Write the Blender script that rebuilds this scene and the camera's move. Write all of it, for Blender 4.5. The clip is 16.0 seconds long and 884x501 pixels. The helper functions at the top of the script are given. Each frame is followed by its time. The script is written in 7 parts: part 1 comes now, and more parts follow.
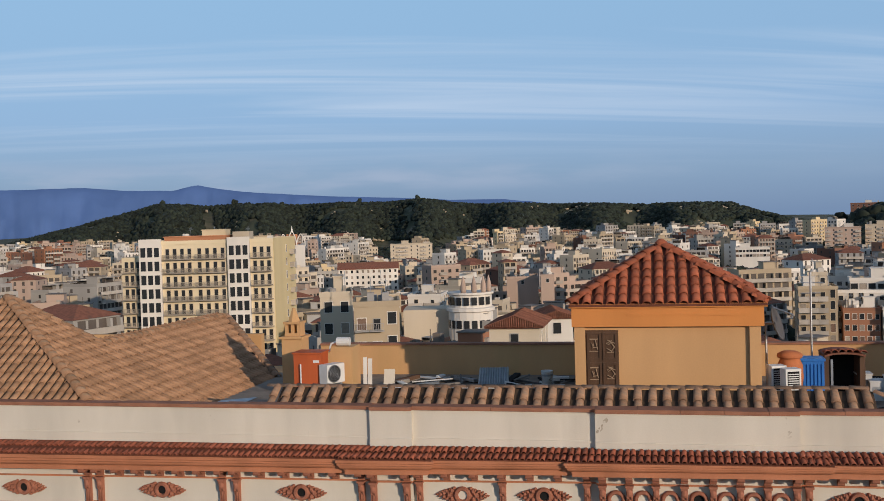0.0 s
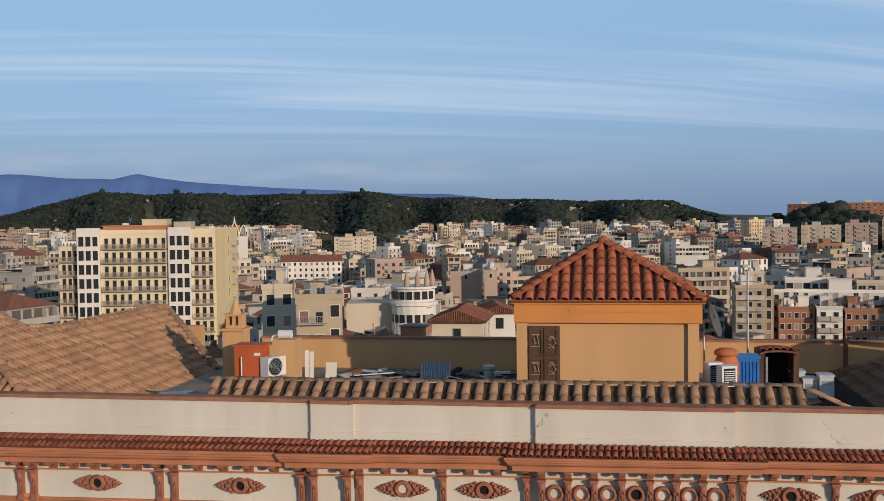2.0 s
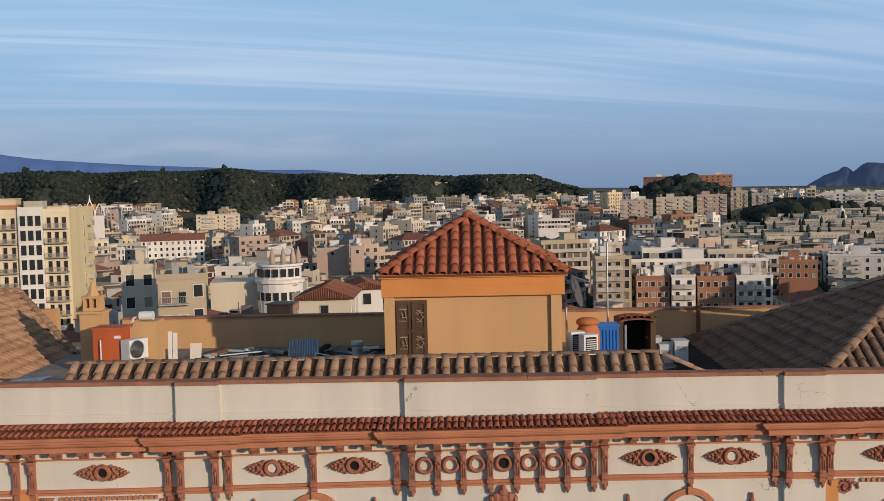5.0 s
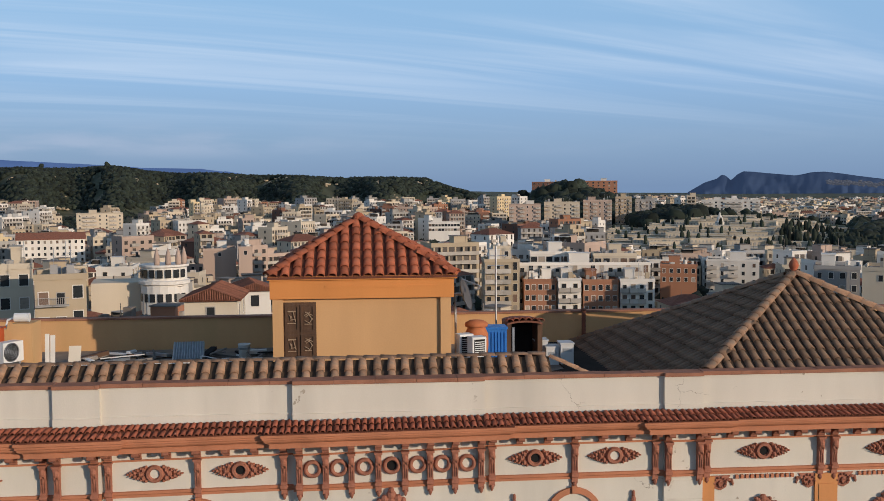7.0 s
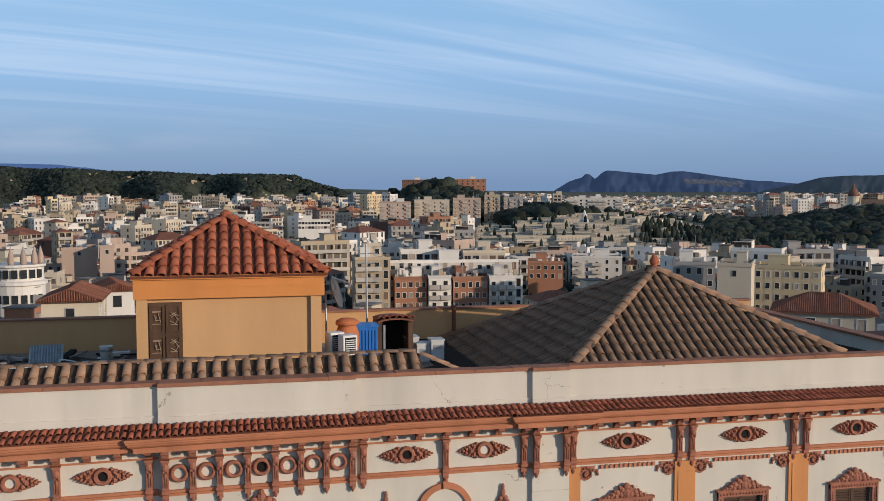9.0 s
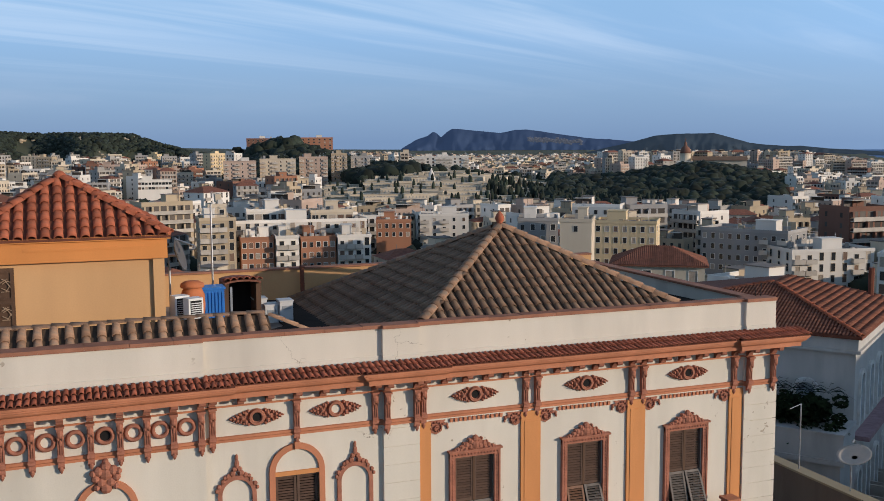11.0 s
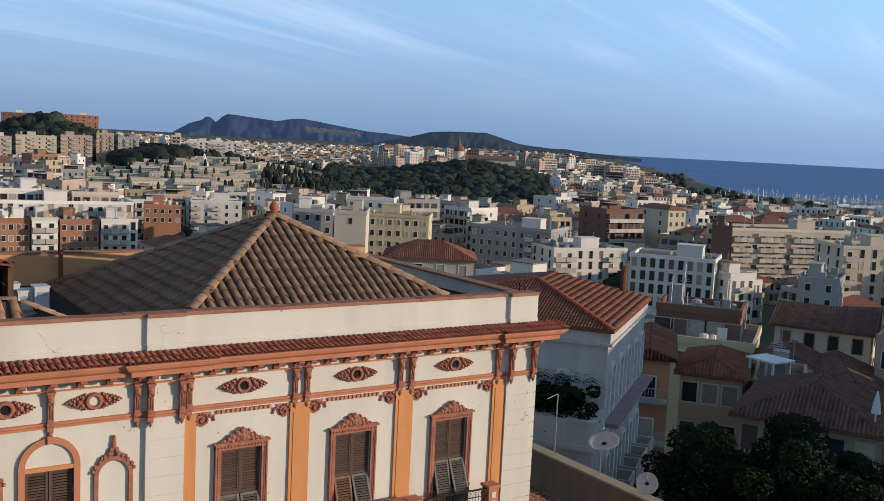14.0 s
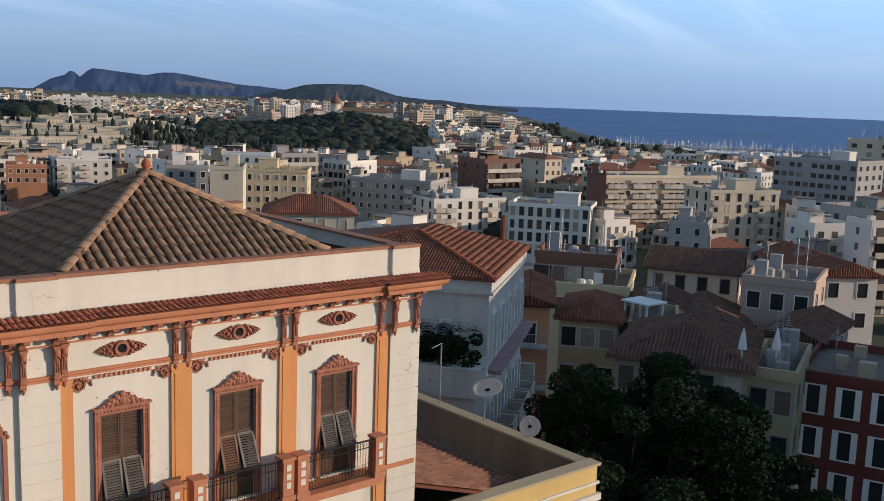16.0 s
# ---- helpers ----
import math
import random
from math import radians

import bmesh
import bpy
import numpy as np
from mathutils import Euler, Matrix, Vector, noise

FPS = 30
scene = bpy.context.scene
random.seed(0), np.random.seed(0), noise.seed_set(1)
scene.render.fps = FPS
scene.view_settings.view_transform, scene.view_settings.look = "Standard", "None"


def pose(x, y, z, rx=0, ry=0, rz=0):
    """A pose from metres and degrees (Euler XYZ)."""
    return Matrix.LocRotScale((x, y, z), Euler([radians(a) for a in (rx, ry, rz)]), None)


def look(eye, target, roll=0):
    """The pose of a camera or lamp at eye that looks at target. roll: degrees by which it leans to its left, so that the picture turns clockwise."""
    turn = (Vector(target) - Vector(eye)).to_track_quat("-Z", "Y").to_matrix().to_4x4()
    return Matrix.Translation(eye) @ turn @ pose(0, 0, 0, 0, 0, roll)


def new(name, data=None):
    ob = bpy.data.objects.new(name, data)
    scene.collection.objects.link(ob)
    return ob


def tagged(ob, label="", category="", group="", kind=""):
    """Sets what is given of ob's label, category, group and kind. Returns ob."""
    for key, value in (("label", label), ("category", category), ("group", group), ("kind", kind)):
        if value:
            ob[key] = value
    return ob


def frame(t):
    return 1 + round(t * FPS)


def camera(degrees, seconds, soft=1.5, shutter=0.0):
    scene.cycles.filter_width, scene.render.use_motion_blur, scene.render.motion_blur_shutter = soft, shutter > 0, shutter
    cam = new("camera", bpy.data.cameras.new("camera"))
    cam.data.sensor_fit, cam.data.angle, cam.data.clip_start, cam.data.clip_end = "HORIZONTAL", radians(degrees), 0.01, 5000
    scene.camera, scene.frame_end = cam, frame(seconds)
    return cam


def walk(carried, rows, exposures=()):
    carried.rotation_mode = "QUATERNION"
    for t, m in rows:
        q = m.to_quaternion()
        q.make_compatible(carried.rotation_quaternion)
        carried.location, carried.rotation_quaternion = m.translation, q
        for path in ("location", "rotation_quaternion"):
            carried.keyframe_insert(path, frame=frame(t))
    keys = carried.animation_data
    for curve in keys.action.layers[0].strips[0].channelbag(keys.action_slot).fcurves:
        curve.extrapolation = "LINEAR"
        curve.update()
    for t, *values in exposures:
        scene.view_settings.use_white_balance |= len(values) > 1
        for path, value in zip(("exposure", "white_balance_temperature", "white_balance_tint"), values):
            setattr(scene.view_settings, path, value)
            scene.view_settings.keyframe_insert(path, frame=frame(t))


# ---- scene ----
cam = camera(47.66, 16.0, soft=0.8)
EYE = (0.0, 0.0, 43.0)
# seconds, yaw, pitch, roll: the camera turns where it stands
ROWS = [
    (0, 12.50, -1.74, 1.70),
    (0.5, 11.22, -1.50, 1.11),
    (1, 10.10, -1.73, 0.89),
    (1.5, 9.70, -1.84, 0.70),
    (2, 9.33, -2.14, 0.69),
    (2.5, 8.77, -2.35, 0.70),
    (3, 7.75, -2.65, 0.82),
    (3.5, 6.38, -3.09, 0.44),
    (4, 4.79, -3.54, 0.69),
    (6.5, -3.04, -3.75, 0.86),
    (7, -4.58, -3.63, 0.37),
    (7.5, -5.78, -3.62, 0.16),
    (8, -7.47, -3.36, -0.14),
    (8.5, -9.91, -4.49, -0.39),
    (9, -11.98, -3.79, 0.14),
    (11.5, -22.79, -6.57, -0.05),
    (12, -24.86, -6.32, -0.37),
    (12.5, -27.00, -5.94, -0.85),
    (13, -28.54, -6.07, -1.46),
    (13.5, -30.88, -6.36, -2.12),
    (14, -33.32, -6.41, -2.76),
    (14.5, -35.41, -7.43, -2.49),
    (15, -36.80, -7.93, -2.88),
    (15.5, -37.74, -7.62, -3.30),
    (16, -40.29, -8.83, -2.04),
]
walk(cam, [(t, pose(*EYE, 90 + pitch, roll, yaw)) for t, yaw, pitch, roll in ROWS],
     exposures=[(0.0, -0.19, 6550, 10), (4.0, -0.13, 6700, 10), (8.0, -0.08, 6350, 9), (13.0, 0.07, 6250, 9), (16.0, 0.18, 6500, 10)])

# ------------------------------------------------------------------ light
SUN_AZ, SUN_EL = 135.5, 12.0          # clockwise from +y, above the horizon
world = bpy.data.worlds.new("sky")
scene.world = world
world.use_nodes = True
wn, wl = world.node_tree.nodes, world.node_tree.links
wn.clear()
w_out = wn.new("ShaderNodeOutputWorld")
w_bg = wn.new("ShaderNodeBackground")
w_sky = wn.new("ShaderNodeTexSky")
w_sky.sky_type = 'NISHITA'
w_sky.sun_disc = False
w_sky.sun_elevation, w_sky.sun_rotation = radians(SUN_EL), radians(SUN_AZ)
w_sky.air_density, w_sky.dust_density, w_sky.ozone_density = 1.0, 0.6, 2.0
w_bg.inputs["Strength"].default_value = 0.13
tc = wn.new("ShaderNodeTexCoord")
sep = wn.new("ShaderNodeSeparateXYZ")
wl.new(tc.outputs["Generated"], sep.inputs[0])


def wmath(op, a, b=None, clamp=False):
    n = wn.new("ShaderNodeMath")
    n.operation, n.use_clamp = op, clamp
    for k, v in enumerate((a, b)):
        if v is None:
            continue
        if isinstance(v, (int, float)):
            n.inputs[k].default_value = v
        else:
            wl.new(v, n.inputs[k])
    return n.outputs[0]


# thin streaks of high cloud lying on a plane far above
height = wmath('MAXIMUM', sep.outputs[2], 0.02)
lift = wmath('ADD', height, 0.10)
cu, cv = wmath('DIVIDE', sep.outputs[0], lift), wmath('DIVIDE', sep.outputs[1], lift)
comb = wn.new("ShaderNodeCombineXYZ")
wl.new(cu, comb.inputs[0])
wl.new(cv, comb.inputs[1])
cmap = wn.new("ShaderNodeMapping")
cmap.inputs["Scale"].default_value = (0.15, 1.35, 1.0)
crot = wn.new("ShaderNodeVectorRotate")
crot.rotation_type = 'Z_AXIS'
crot.inputs["Angle"].default_value = radians(-20)
wl.new(comb.outputs[0], crot.inputs["Vector"])
wl.new(crot.outputs[0], cmap.inputs[0])
cno = wn.new("ShaderNodeTexNoise")
cno.inputs["Scale"].default_value, cno.inputs["Detail"].default_value, cno.inputs["Roughness"].default_value = 1.3, 5.0, 0.55
cno.inputs["Distortion"].default_value = 0.9
wl.new(cmap.outputs[0], cno.inputs["Vector"])
crmp = wn.new("ShaderNodeMapRange")
crmp.interpolation_type = 'SMOOTHSTEP'
crmp.inputs["From Min"].default_value, crmp.inputs["From Max"].default_value = 0.44, 0.74
wl.new(cno.outputs["Fac"], crmp.inputs["Value"])
cfade = wn.new("ShaderNodeMapRange")
cfade.interpolation_type = 'SMOOTHSTEP'
cfade.inputs["From Min"].default_value, cfade.inputs["From Max"].default_value = 0.03, 0.13
wl.new(sep.outputs[2], cfade.inputs["Value"])
cfac = wmath('MULTIPLY', wmath('MULTIPLY', crmp.outputs[0], cfade.outputs[0]), 0.5)
cmix = wn.new("ShaderNodeMix")
cmix.data_type = 'RGBA'
wl.new(cfac, cmix.inputs["Factor"])
cmix.inputs["B"].default_value = (5.6, 6.4, 7.6, 1)
# the clear sky is deep blue, hazy and lavender towards the horizon
tint = wn.new("ShaderNodeMix")
tint.data_type, tint.blend_type = 'RGBA', 'MIX'
hz = wn.new("ShaderNodeMapRange")
hz.interpolation_type = 'SMOOTHSTEP'
hz.inputs["From Min"].default_value, hz.inputs["From Max"].default_value = 0.0, 0.40
hz.inputs["To Min"].default_value, hz.inputs["To Max"].default_value = 0.92, 0.7
wl.new(sep.outputs[2], hz.inputs["Value"])
wl.new(hz.outputs[0], tint.inputs["Factor"])
wl.new(w_sky.outputs[0], tint.inputs["A"])
grad = wn.new("ShaderNodeValToRGB")
grad.color_ramp.elements[0].position, grad.color_ramp.elements[0].color = 0.0, (1.5, 2.38, 4.0, 1)
grad.color_ramp.elements[1].position, grad.color_ramp.elements[1].color = 0.30, (2.75, 4.85, 7.2, 1)
mid = grad.color_ramp.elements.new(0.10)
mid.color = (2.35, 3.88, 6.2, 1)
haze = grad.color_ramp.elements.new(0.045)
haze.color = (1.97, 3.1, 4.85, 1)
zen = grad.color_ramp.elements.new(0.48)
zen.color = (0.95, 1.6, 2.75, 1)
zen2 = grad.color_ramp.elements.new(1.0)
zen2.color = (0.5, 0.88, 1.6, 1)
wl.new(sep.outputs[2], grad.inputs[0])
wl.new(grad.outputs[0], tint.inputs["B"])
wl.new(tint.outputs["Result"], cmix.inputs["A"])
# a low bank of cloud hangs over the far mountains
bank_map = wn.new("ShaderNodeMapping")
bank_map.inputs["Scale"].default_value = (5.0, 5.0, 26.0)
wl.new(tc.outputs["Generated"], bank_map.inputs[0])
bank = wn.new("ShaderNodeTexNoise")
bank.inputs["Scale"].default_value, bank.inputs["Detail"].default_value = 1.6, 6.0
wl.new(bank_map.outputs[0], bank.inputs["Vector"])


def wsmooth(value, lo, hi):
    r = wn.new("ShaderNodeMapRange")
    r.interpolation_type = 'SMOOTHSTEP'
    r.inputs["From Min"].default_value, r.inputs["From Max"].default_value = lo, hi
    wl.new(value, r.inputs["Value"])
    return r.outputs[0]


band = wmath('MULTIPLY', wsmooth(sep.outputs[2], .024, .040), wmath('SUBTRACT', 1.0, wsmooth(sep.outputs[2], .042, .075)))
puff = wmath('MULTIPLY', wmath('MULTIPLY', band, wsmooth(bank.outputs["Fac"], .38, .68)), wmath('SUBTRACT', .55, wmath('MULTIPLY', wsmooth(sep.outputs[0], -.35, .15), .45)))
bmix = wn.new("ShaderNodeMix")
bmix.data_type = 'RGBA'
wl.new(puff, bmix.inputs["Factor"])
wl.new(cmix.outputs["Result"], bmix.inputs["A"])
bmix.inputs["B"].default_value = (3.7, 4.3, 5.6, 1)
# the sky brightens gently towards the sun's quarter
glow = wn.new("ShaderNodeMapRange")
glow.interpolation_type = 'SMOOTHSTEP'
glow.inputs["From Min"].default_value, glow.inputs["From Max"].default_value = 0.5, 1.0
glow.inputs["To Min"].default_value, glow.inputs["To Max"].default_value = 0.13, 0.168
wl.new(sep.outputs[0], glow.inputs["Value"])
wl.new(glow.outputs[0], w_bg.inputs["Strength"])
wl.new(bmix.outputs["Result"], w_bg.inputs["Color"])
wl.new(w_bg.outputs[0], w_out.inputs[0])

sun_data = bpy.data.lights.new("sun", 'SUN')
sun_data.energy, sun_data.angle, sun_data.color = 3.4, radians(0.5), (1.0, 0.81, 0.63)
sun = new("sun", sun_data)
s_az, s_el = radians(SUN_AZ), radians(SUN_EL)
sun.matrix_world = look((Vector((math.sin(s_az) * math.cos(s_el), math.cos(s_az) * math.cos(s_el), math.sin(s_el))) * 300), (0, 0, 0))


# -------------------------------------------------------------- materials
def mat(name, color, rough=0.8, scale=3.0, var=0.25, bump=0.15, fine=40.0, stain=None, rnd=0.0, metal=0.0, streak=False, spec=0.3, cracks=False):
    """A painted, plastered or fired surface: broad patches, fine grain, optional stains and a change from piece to piece."""
    m = bpy.data.materials.new(name)
    m.use_nodes = True
    n, l = m.node_tree.nodes, m.node_tree.links
    b = n["Principled BSDF"]
    b.inputs["Roughness"].default_value, b.inputs["Metallic"].default_value = rough, metal
    b.inputs["Specular IOR Level"].default_value = spec
    co = n.new("ShaderNodeTexCoord").outputs["Object"]
    if streak:
        mp = n.new("ShaderNodeMapping")
        mp.inputs["Scale"].default_value = (1, 1, 0.22)
        l.new(co, mp.inputs[0])
        co_s = mp.outputs[0]
    else:
        co_s = co

    def noi(vec, s, d=4.0):
        t = n.new("ShaderNodeTexNoise")
        t.inputs["Scale"].default_value, t.inputs["Detail"].default_value = s, d
        l.new(vec, t.inputs["Vector"])
        return t.outputs["Fac"]

    def mix(fac, a, c, kind='MIX'):
        x = n.new("ShaderNodeMix")
        x.data_type, x.blend_type = 'RGBA', kind
        for sock, v in (("Factor", fac), ("A", a), ("B", c)):
            if isinstance(v, (float, int)):
                x.inputs[sock].default_value = v
            elif isinstance(v, tuple):
                x.inputs[sock].default_value = (*v, 1)
            else:
                l.new(v, x.inputs[sock])
        return x.outputs["Result"]

    def ramp(v, lo, hi):
        r = n.new("ShaderNodeMapRange")
        r.inputs["From Min"].default_value, r.inputs["From Max"].default_value = lo, hi
        l.new(v, r.inputs["Value"])
        return r.outputs[0]

    dark = tuple(c * (1 - var) for c in color)
    lite = tuple(min(1, c * (1 + var * 0.6)) for c in color)
    base = mix(ramp(noi(co_s, scale), 0.3, 0.7), dark, lite)
    grain = noi(co, fine, 3.0)
    base = mix(0.35 * min(1, var * 2), base, mix(ramp(grain, 0.3, 0.7), tuple(c * 0.55 for c in color), lite), 'MIX')
    if stain:
        base = mix(ramp(noi(co_s, scale * 0.6, 7.0), 0.56, 0.72), base, stain)
    if cracks:
        vo = n.new("ShaderNodeTexVoronoi")
        vo.feature = 'DISTANCE_TO_EDGE'
        vo.inputs["Scale"].default_value = 0.75
        wob = n.new("ShaderNodeVectorMath")
        wob.operation = 'ADD'
        nz = n.new("ShaderNodeTexNoise")
        nz.inputs["Scale"].default_value, nz.inputs["Detail"].default_value = 2.5, 5.0
        l.new(co, nz.inputs["Vector"])
        l.new(co, wob.inputs[0])
        l.new(nz.outputs["Color"], wob.inputs[1])
        l.new(wob.outputs[0], vo.inputs["Vector"])
        line = ramp(vo.outputs["Distance"], 0.006, 0.0)
        where = ramp(noi(co, 0.45, 2.0), 0.66, 0.69)
        mu = n.new("ShaderNodeMath")
        mu.operation, mu.use_clamp = 'MULTIPLY', True
        l.new(line, mu.inputs[0])
        l.new(where, mu.inputs[1])
        base = mix(mu.outputs[0], base, (0.16, 0.13, 0.10))
        peel = ramp(noi(co, 5.0, 6.0), 0.66, 0.69)
        mp2 = n.new("ShaderNodeMath")
        mp2.operation, mp2.use_clamp = 'MULTIPLY', True
        l.new(peel, mp2.inputs[0])
        l.new(ramp(noi(co, 0.35, 2.0), 0.56, 0.62), mp2.inputs[1])
        base = mix(mp2.outputs[0], base, (0.36, 0.31, 0.24))
    if rnd:
        oi = n.new("ShaderNodeObjectInfo").outputs["Random"]
        ge = n.new("ShaderNodeNewGeometry").outputs["Random Per Island"]
        sm = n.new("ShaderNodeMath")
        sm.operation = 'ADD'
        l.new(oi, sm.inputs[0])
        l.new(ge, sm.inputs[1])
        fr = n.new("ShaderNodeMath")
        fr.operation = 'FRACT'
        l.new(sm.outputs[0], fr.inputs[0])
        hs = n.new("ShaderNodeHueSaturation")
        l.new(ramp(fr.outputs[0], 0, 1), hs.inputs["Value"])
        mr = n.new("ShaderNodeMapRange")
        mr.inputs["To Min"].default_value, mr.inputs["To Max"].default_value = 1 - rnd, 1 + rnd
        l.new(fr.outputs[0], mr.inputs["Value"])
        l.new(mr.outputs[0], hs.inputs["Value"])
        l.new(base, hs.inputs["Color"])
        base = hs.outputs[0]
    l.new(base, b.inputs["Base Color"])
    if bump:
        bp = n.new("ShaderNodeBump")
        bp.inputs["Strength"].default_value, bp.inputs["Distance"].default_value = bump, 0.02
        l.new(grain, bp.inputs["Height"])
        l.new(bp.outputs[0], b.inputs["Normal"])
    return m


M_CREAM = mat("cream_stucco", (0.66, 0.61, 0.52), 0.9, 0.9, 0.10, 0.12, 30, stain=(0.52, 0.48, 0.41), streak=True, cracks=True)
M_TERRA = mat("terracotta_paint", (0.50, 0.20, 0.105), 0.75, 1.2, 0.22, 0.2, 25, streak=True)
M_CARVED = mat("carved_terracotta", (0.37, 0.15, 0.095), 0.85, 5.0, 0.3, 0.35, 30)
M_ORANGE = mat("orange_stucco", (0.62, 0.27, 0.10), 0.85, 1.5, 0.14, 0.12, 30, streak=True)
M_OCHRE = mat("ochre_stucco", (0.60, 0.35, 0.165), 0.9, 0.8, 0.12, 0.12, 25, stain=(0.5, 0.32, 0.14), streak=True)
M_HUTORANGE = mat("orange_paint", (0.66, 0.26, 0.075), 0.85, 1.0, 0.12, 0.1, 25, streak=True)
M_TILE = mat("weathered_clay_tile", (0.33, 0.195, 0.12), 0.9, 6.0, 0.3, 0.3, 60, stain=(0.2, 0.16, 0.12), rnd=0.22)
M_TILEDARK = mat("brown_clay_tile", (0.22, 0.135, 0.085), 0.9, 6.0, 0.3, 0.3, 60, stain=(0.16, 0.13, 0.10), rnd=0.2)
M_TILEWARM = mat("tan_clay_tile", (0.37, 0.21, 0.12), 0.9, 6.0, 0.3, 0.3, 60, stain=(0.27, 0.2, 0.13), rnd=0.22)
M_TILERED = mat("red_clay_tile", (0.36, 0.105, 0.052), 0.85, 6.0, 0.3, 0.25, 60, stain=(0.28, 0.10, 0.06), rnd=0.22)
M_TILEOLD = mat("old_red_clay_tile", (0.25, 0.10, 0.062), 0.9, 1.5, 0.3, 0.2, 20, stain=(0.16, 0.08, 0.055), rnd=0.2)
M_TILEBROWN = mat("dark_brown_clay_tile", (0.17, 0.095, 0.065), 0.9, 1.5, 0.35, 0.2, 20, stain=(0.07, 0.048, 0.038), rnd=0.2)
# darker than the old red tile, for the annex roof
M_TILEANNEX = mat("dark_brown_red_clay_tile", (0.19, 0.085, 0.05), 0.9, 3.0, 0.35, 0.25, 30, stain=(0.12, 0.065, 0.045), rnd=0.25)
M_TILECORN = mat("dark_red_clay_tile", (0.33, 0.10, 0.055), 0.85, 6.0, 0.3, 0.25, 60, stain=(0.22, 0.08, 0.05), rnd=0.25)
M_GREYPLASTIC = mat("grey_plastic", (0.55, 0.55, 0.54), 0.6, 2.0, 0.1, 0.05, 40)
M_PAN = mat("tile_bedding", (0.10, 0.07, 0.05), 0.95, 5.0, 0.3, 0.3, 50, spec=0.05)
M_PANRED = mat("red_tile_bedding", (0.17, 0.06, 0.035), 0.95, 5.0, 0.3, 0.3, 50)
M_COPING = mat("brown_coping", (0.34, 0.155, 0.095), 0.9, 2.0, 0.3, 0.3, 40)
M_FLOOR = mat("terrace_screed", (0.26, 0.22, 0.18), 0.95, 1.2, 0.3, 0.3, 25, stain=(0.14, 0.12, 0.1))
M_WOODDARK = mat("dark_brown_wood", (0.11, 0.06, 0.035), 0.7, 4.0, 0.35, 0.2, 60, streak=True)
M_SHUTTER = mat("brown_shutter_paint", (0.115, 0.07, 0.05), 0.7, 4.0, 0.3, 0.2, 60, rnd=0.15)
M_SHUTTERGREY = mat("greyed_shutter_paint", (0.17, 0.145, 0.125), 0.7, 4.0, 0.3, 0.2, 60, rnd=0.15)
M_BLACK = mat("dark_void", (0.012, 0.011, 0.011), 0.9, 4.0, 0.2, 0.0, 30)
M_IRON = mat("black_iron", (0.03, 0.03, 0.032), 0.5, 6.0, 0.3, 0.1, 60, metal=0.6)
M_STEEL = mat("galvanised_steel", (0.42, 0.44, 0.46), 0.45, 5.0, 0.2, 0.05, 50, metal=0.8)
M_WHITEPLASTIC = mat("white_casing", (0.72, 0.71, 0.68), 0.5, 2.0, 0.08, 0.05, 40)
M_BLUE = mat("blue_plastic", (0.03, 0.17, 0.52), 0.45, 2.0, 0.15, 0.05, 40)
M_REDBOX = mat("red_orange_metal", (0.50, 0.11, 0.035), 0.6, 2.0, 0.2, 0.05, 40, streak=True)
M_DEBRIS = mat("grey_debris", (0.20, 0.18, 0.16), 0.9, 3.0, 0.4, 0.3, 30, rnd=0.5)
M_GLASS = mat("dark_window_glass", (0.03, 0.032, 0.034), 0.2, 2.0, 0.2, 0.0, 30, spec=0.4)
M_GREY = mat("grey_stucco", (0.47, 0.45, 0.42), 0.9, 0.8, 0.12, 0.15, 25, stain=(0.3, 0.29, 0.27), streak=True)
M_YELLOW = mat("yellow_stucco", (0.60, 0.42, 0.16), 0.9, 0.8, 0.14, 0.12, 25, stain=(0.5, 0.38, 0.2), streak=True)
M_CONCRETE = mat("grey_concrete", (0.40, 0.38, 0.35), 0.9, 0.6, 0.18, 0.15, 20, stain=(0.28, 0.26, 0.24), streak=True)
# leaf green darkened so that it holds the deep shade of the street
M_LEAF = mat("foliage_dark_with_shade", (0.015, 0.024, 0.009), 0.9, 2.0, 0.35, 0.0, 20, rnd=0.5, spec=0.1)
# near-black colour that stands for shade in the roof gaps
M_GAPDARK = mat("roof_gap_dark", (0.045, 0.036, 0.03), 0.95, 1.5, 0.3, 0.2, 20, spec=0.03)
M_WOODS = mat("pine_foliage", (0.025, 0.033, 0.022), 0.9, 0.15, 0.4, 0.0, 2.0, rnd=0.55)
M_BARK = mat("bark", (0.12, 0.09, 0.065), 0.9, 4.0, 0.3, 0.4, 30)
M_WOODLAND = mat("scrub_slope", (0.07, 0.075, 0.04), 0.95, 0.02, 0.4, 0.2, 0.6, stain=(0.2, 0.16, 0.11))
M_SEA = mat("sea_water", (0.03, 0.10, 0.27), 0.55, 0.004, 0.18, 0.3, 0.08, spec=0.25)
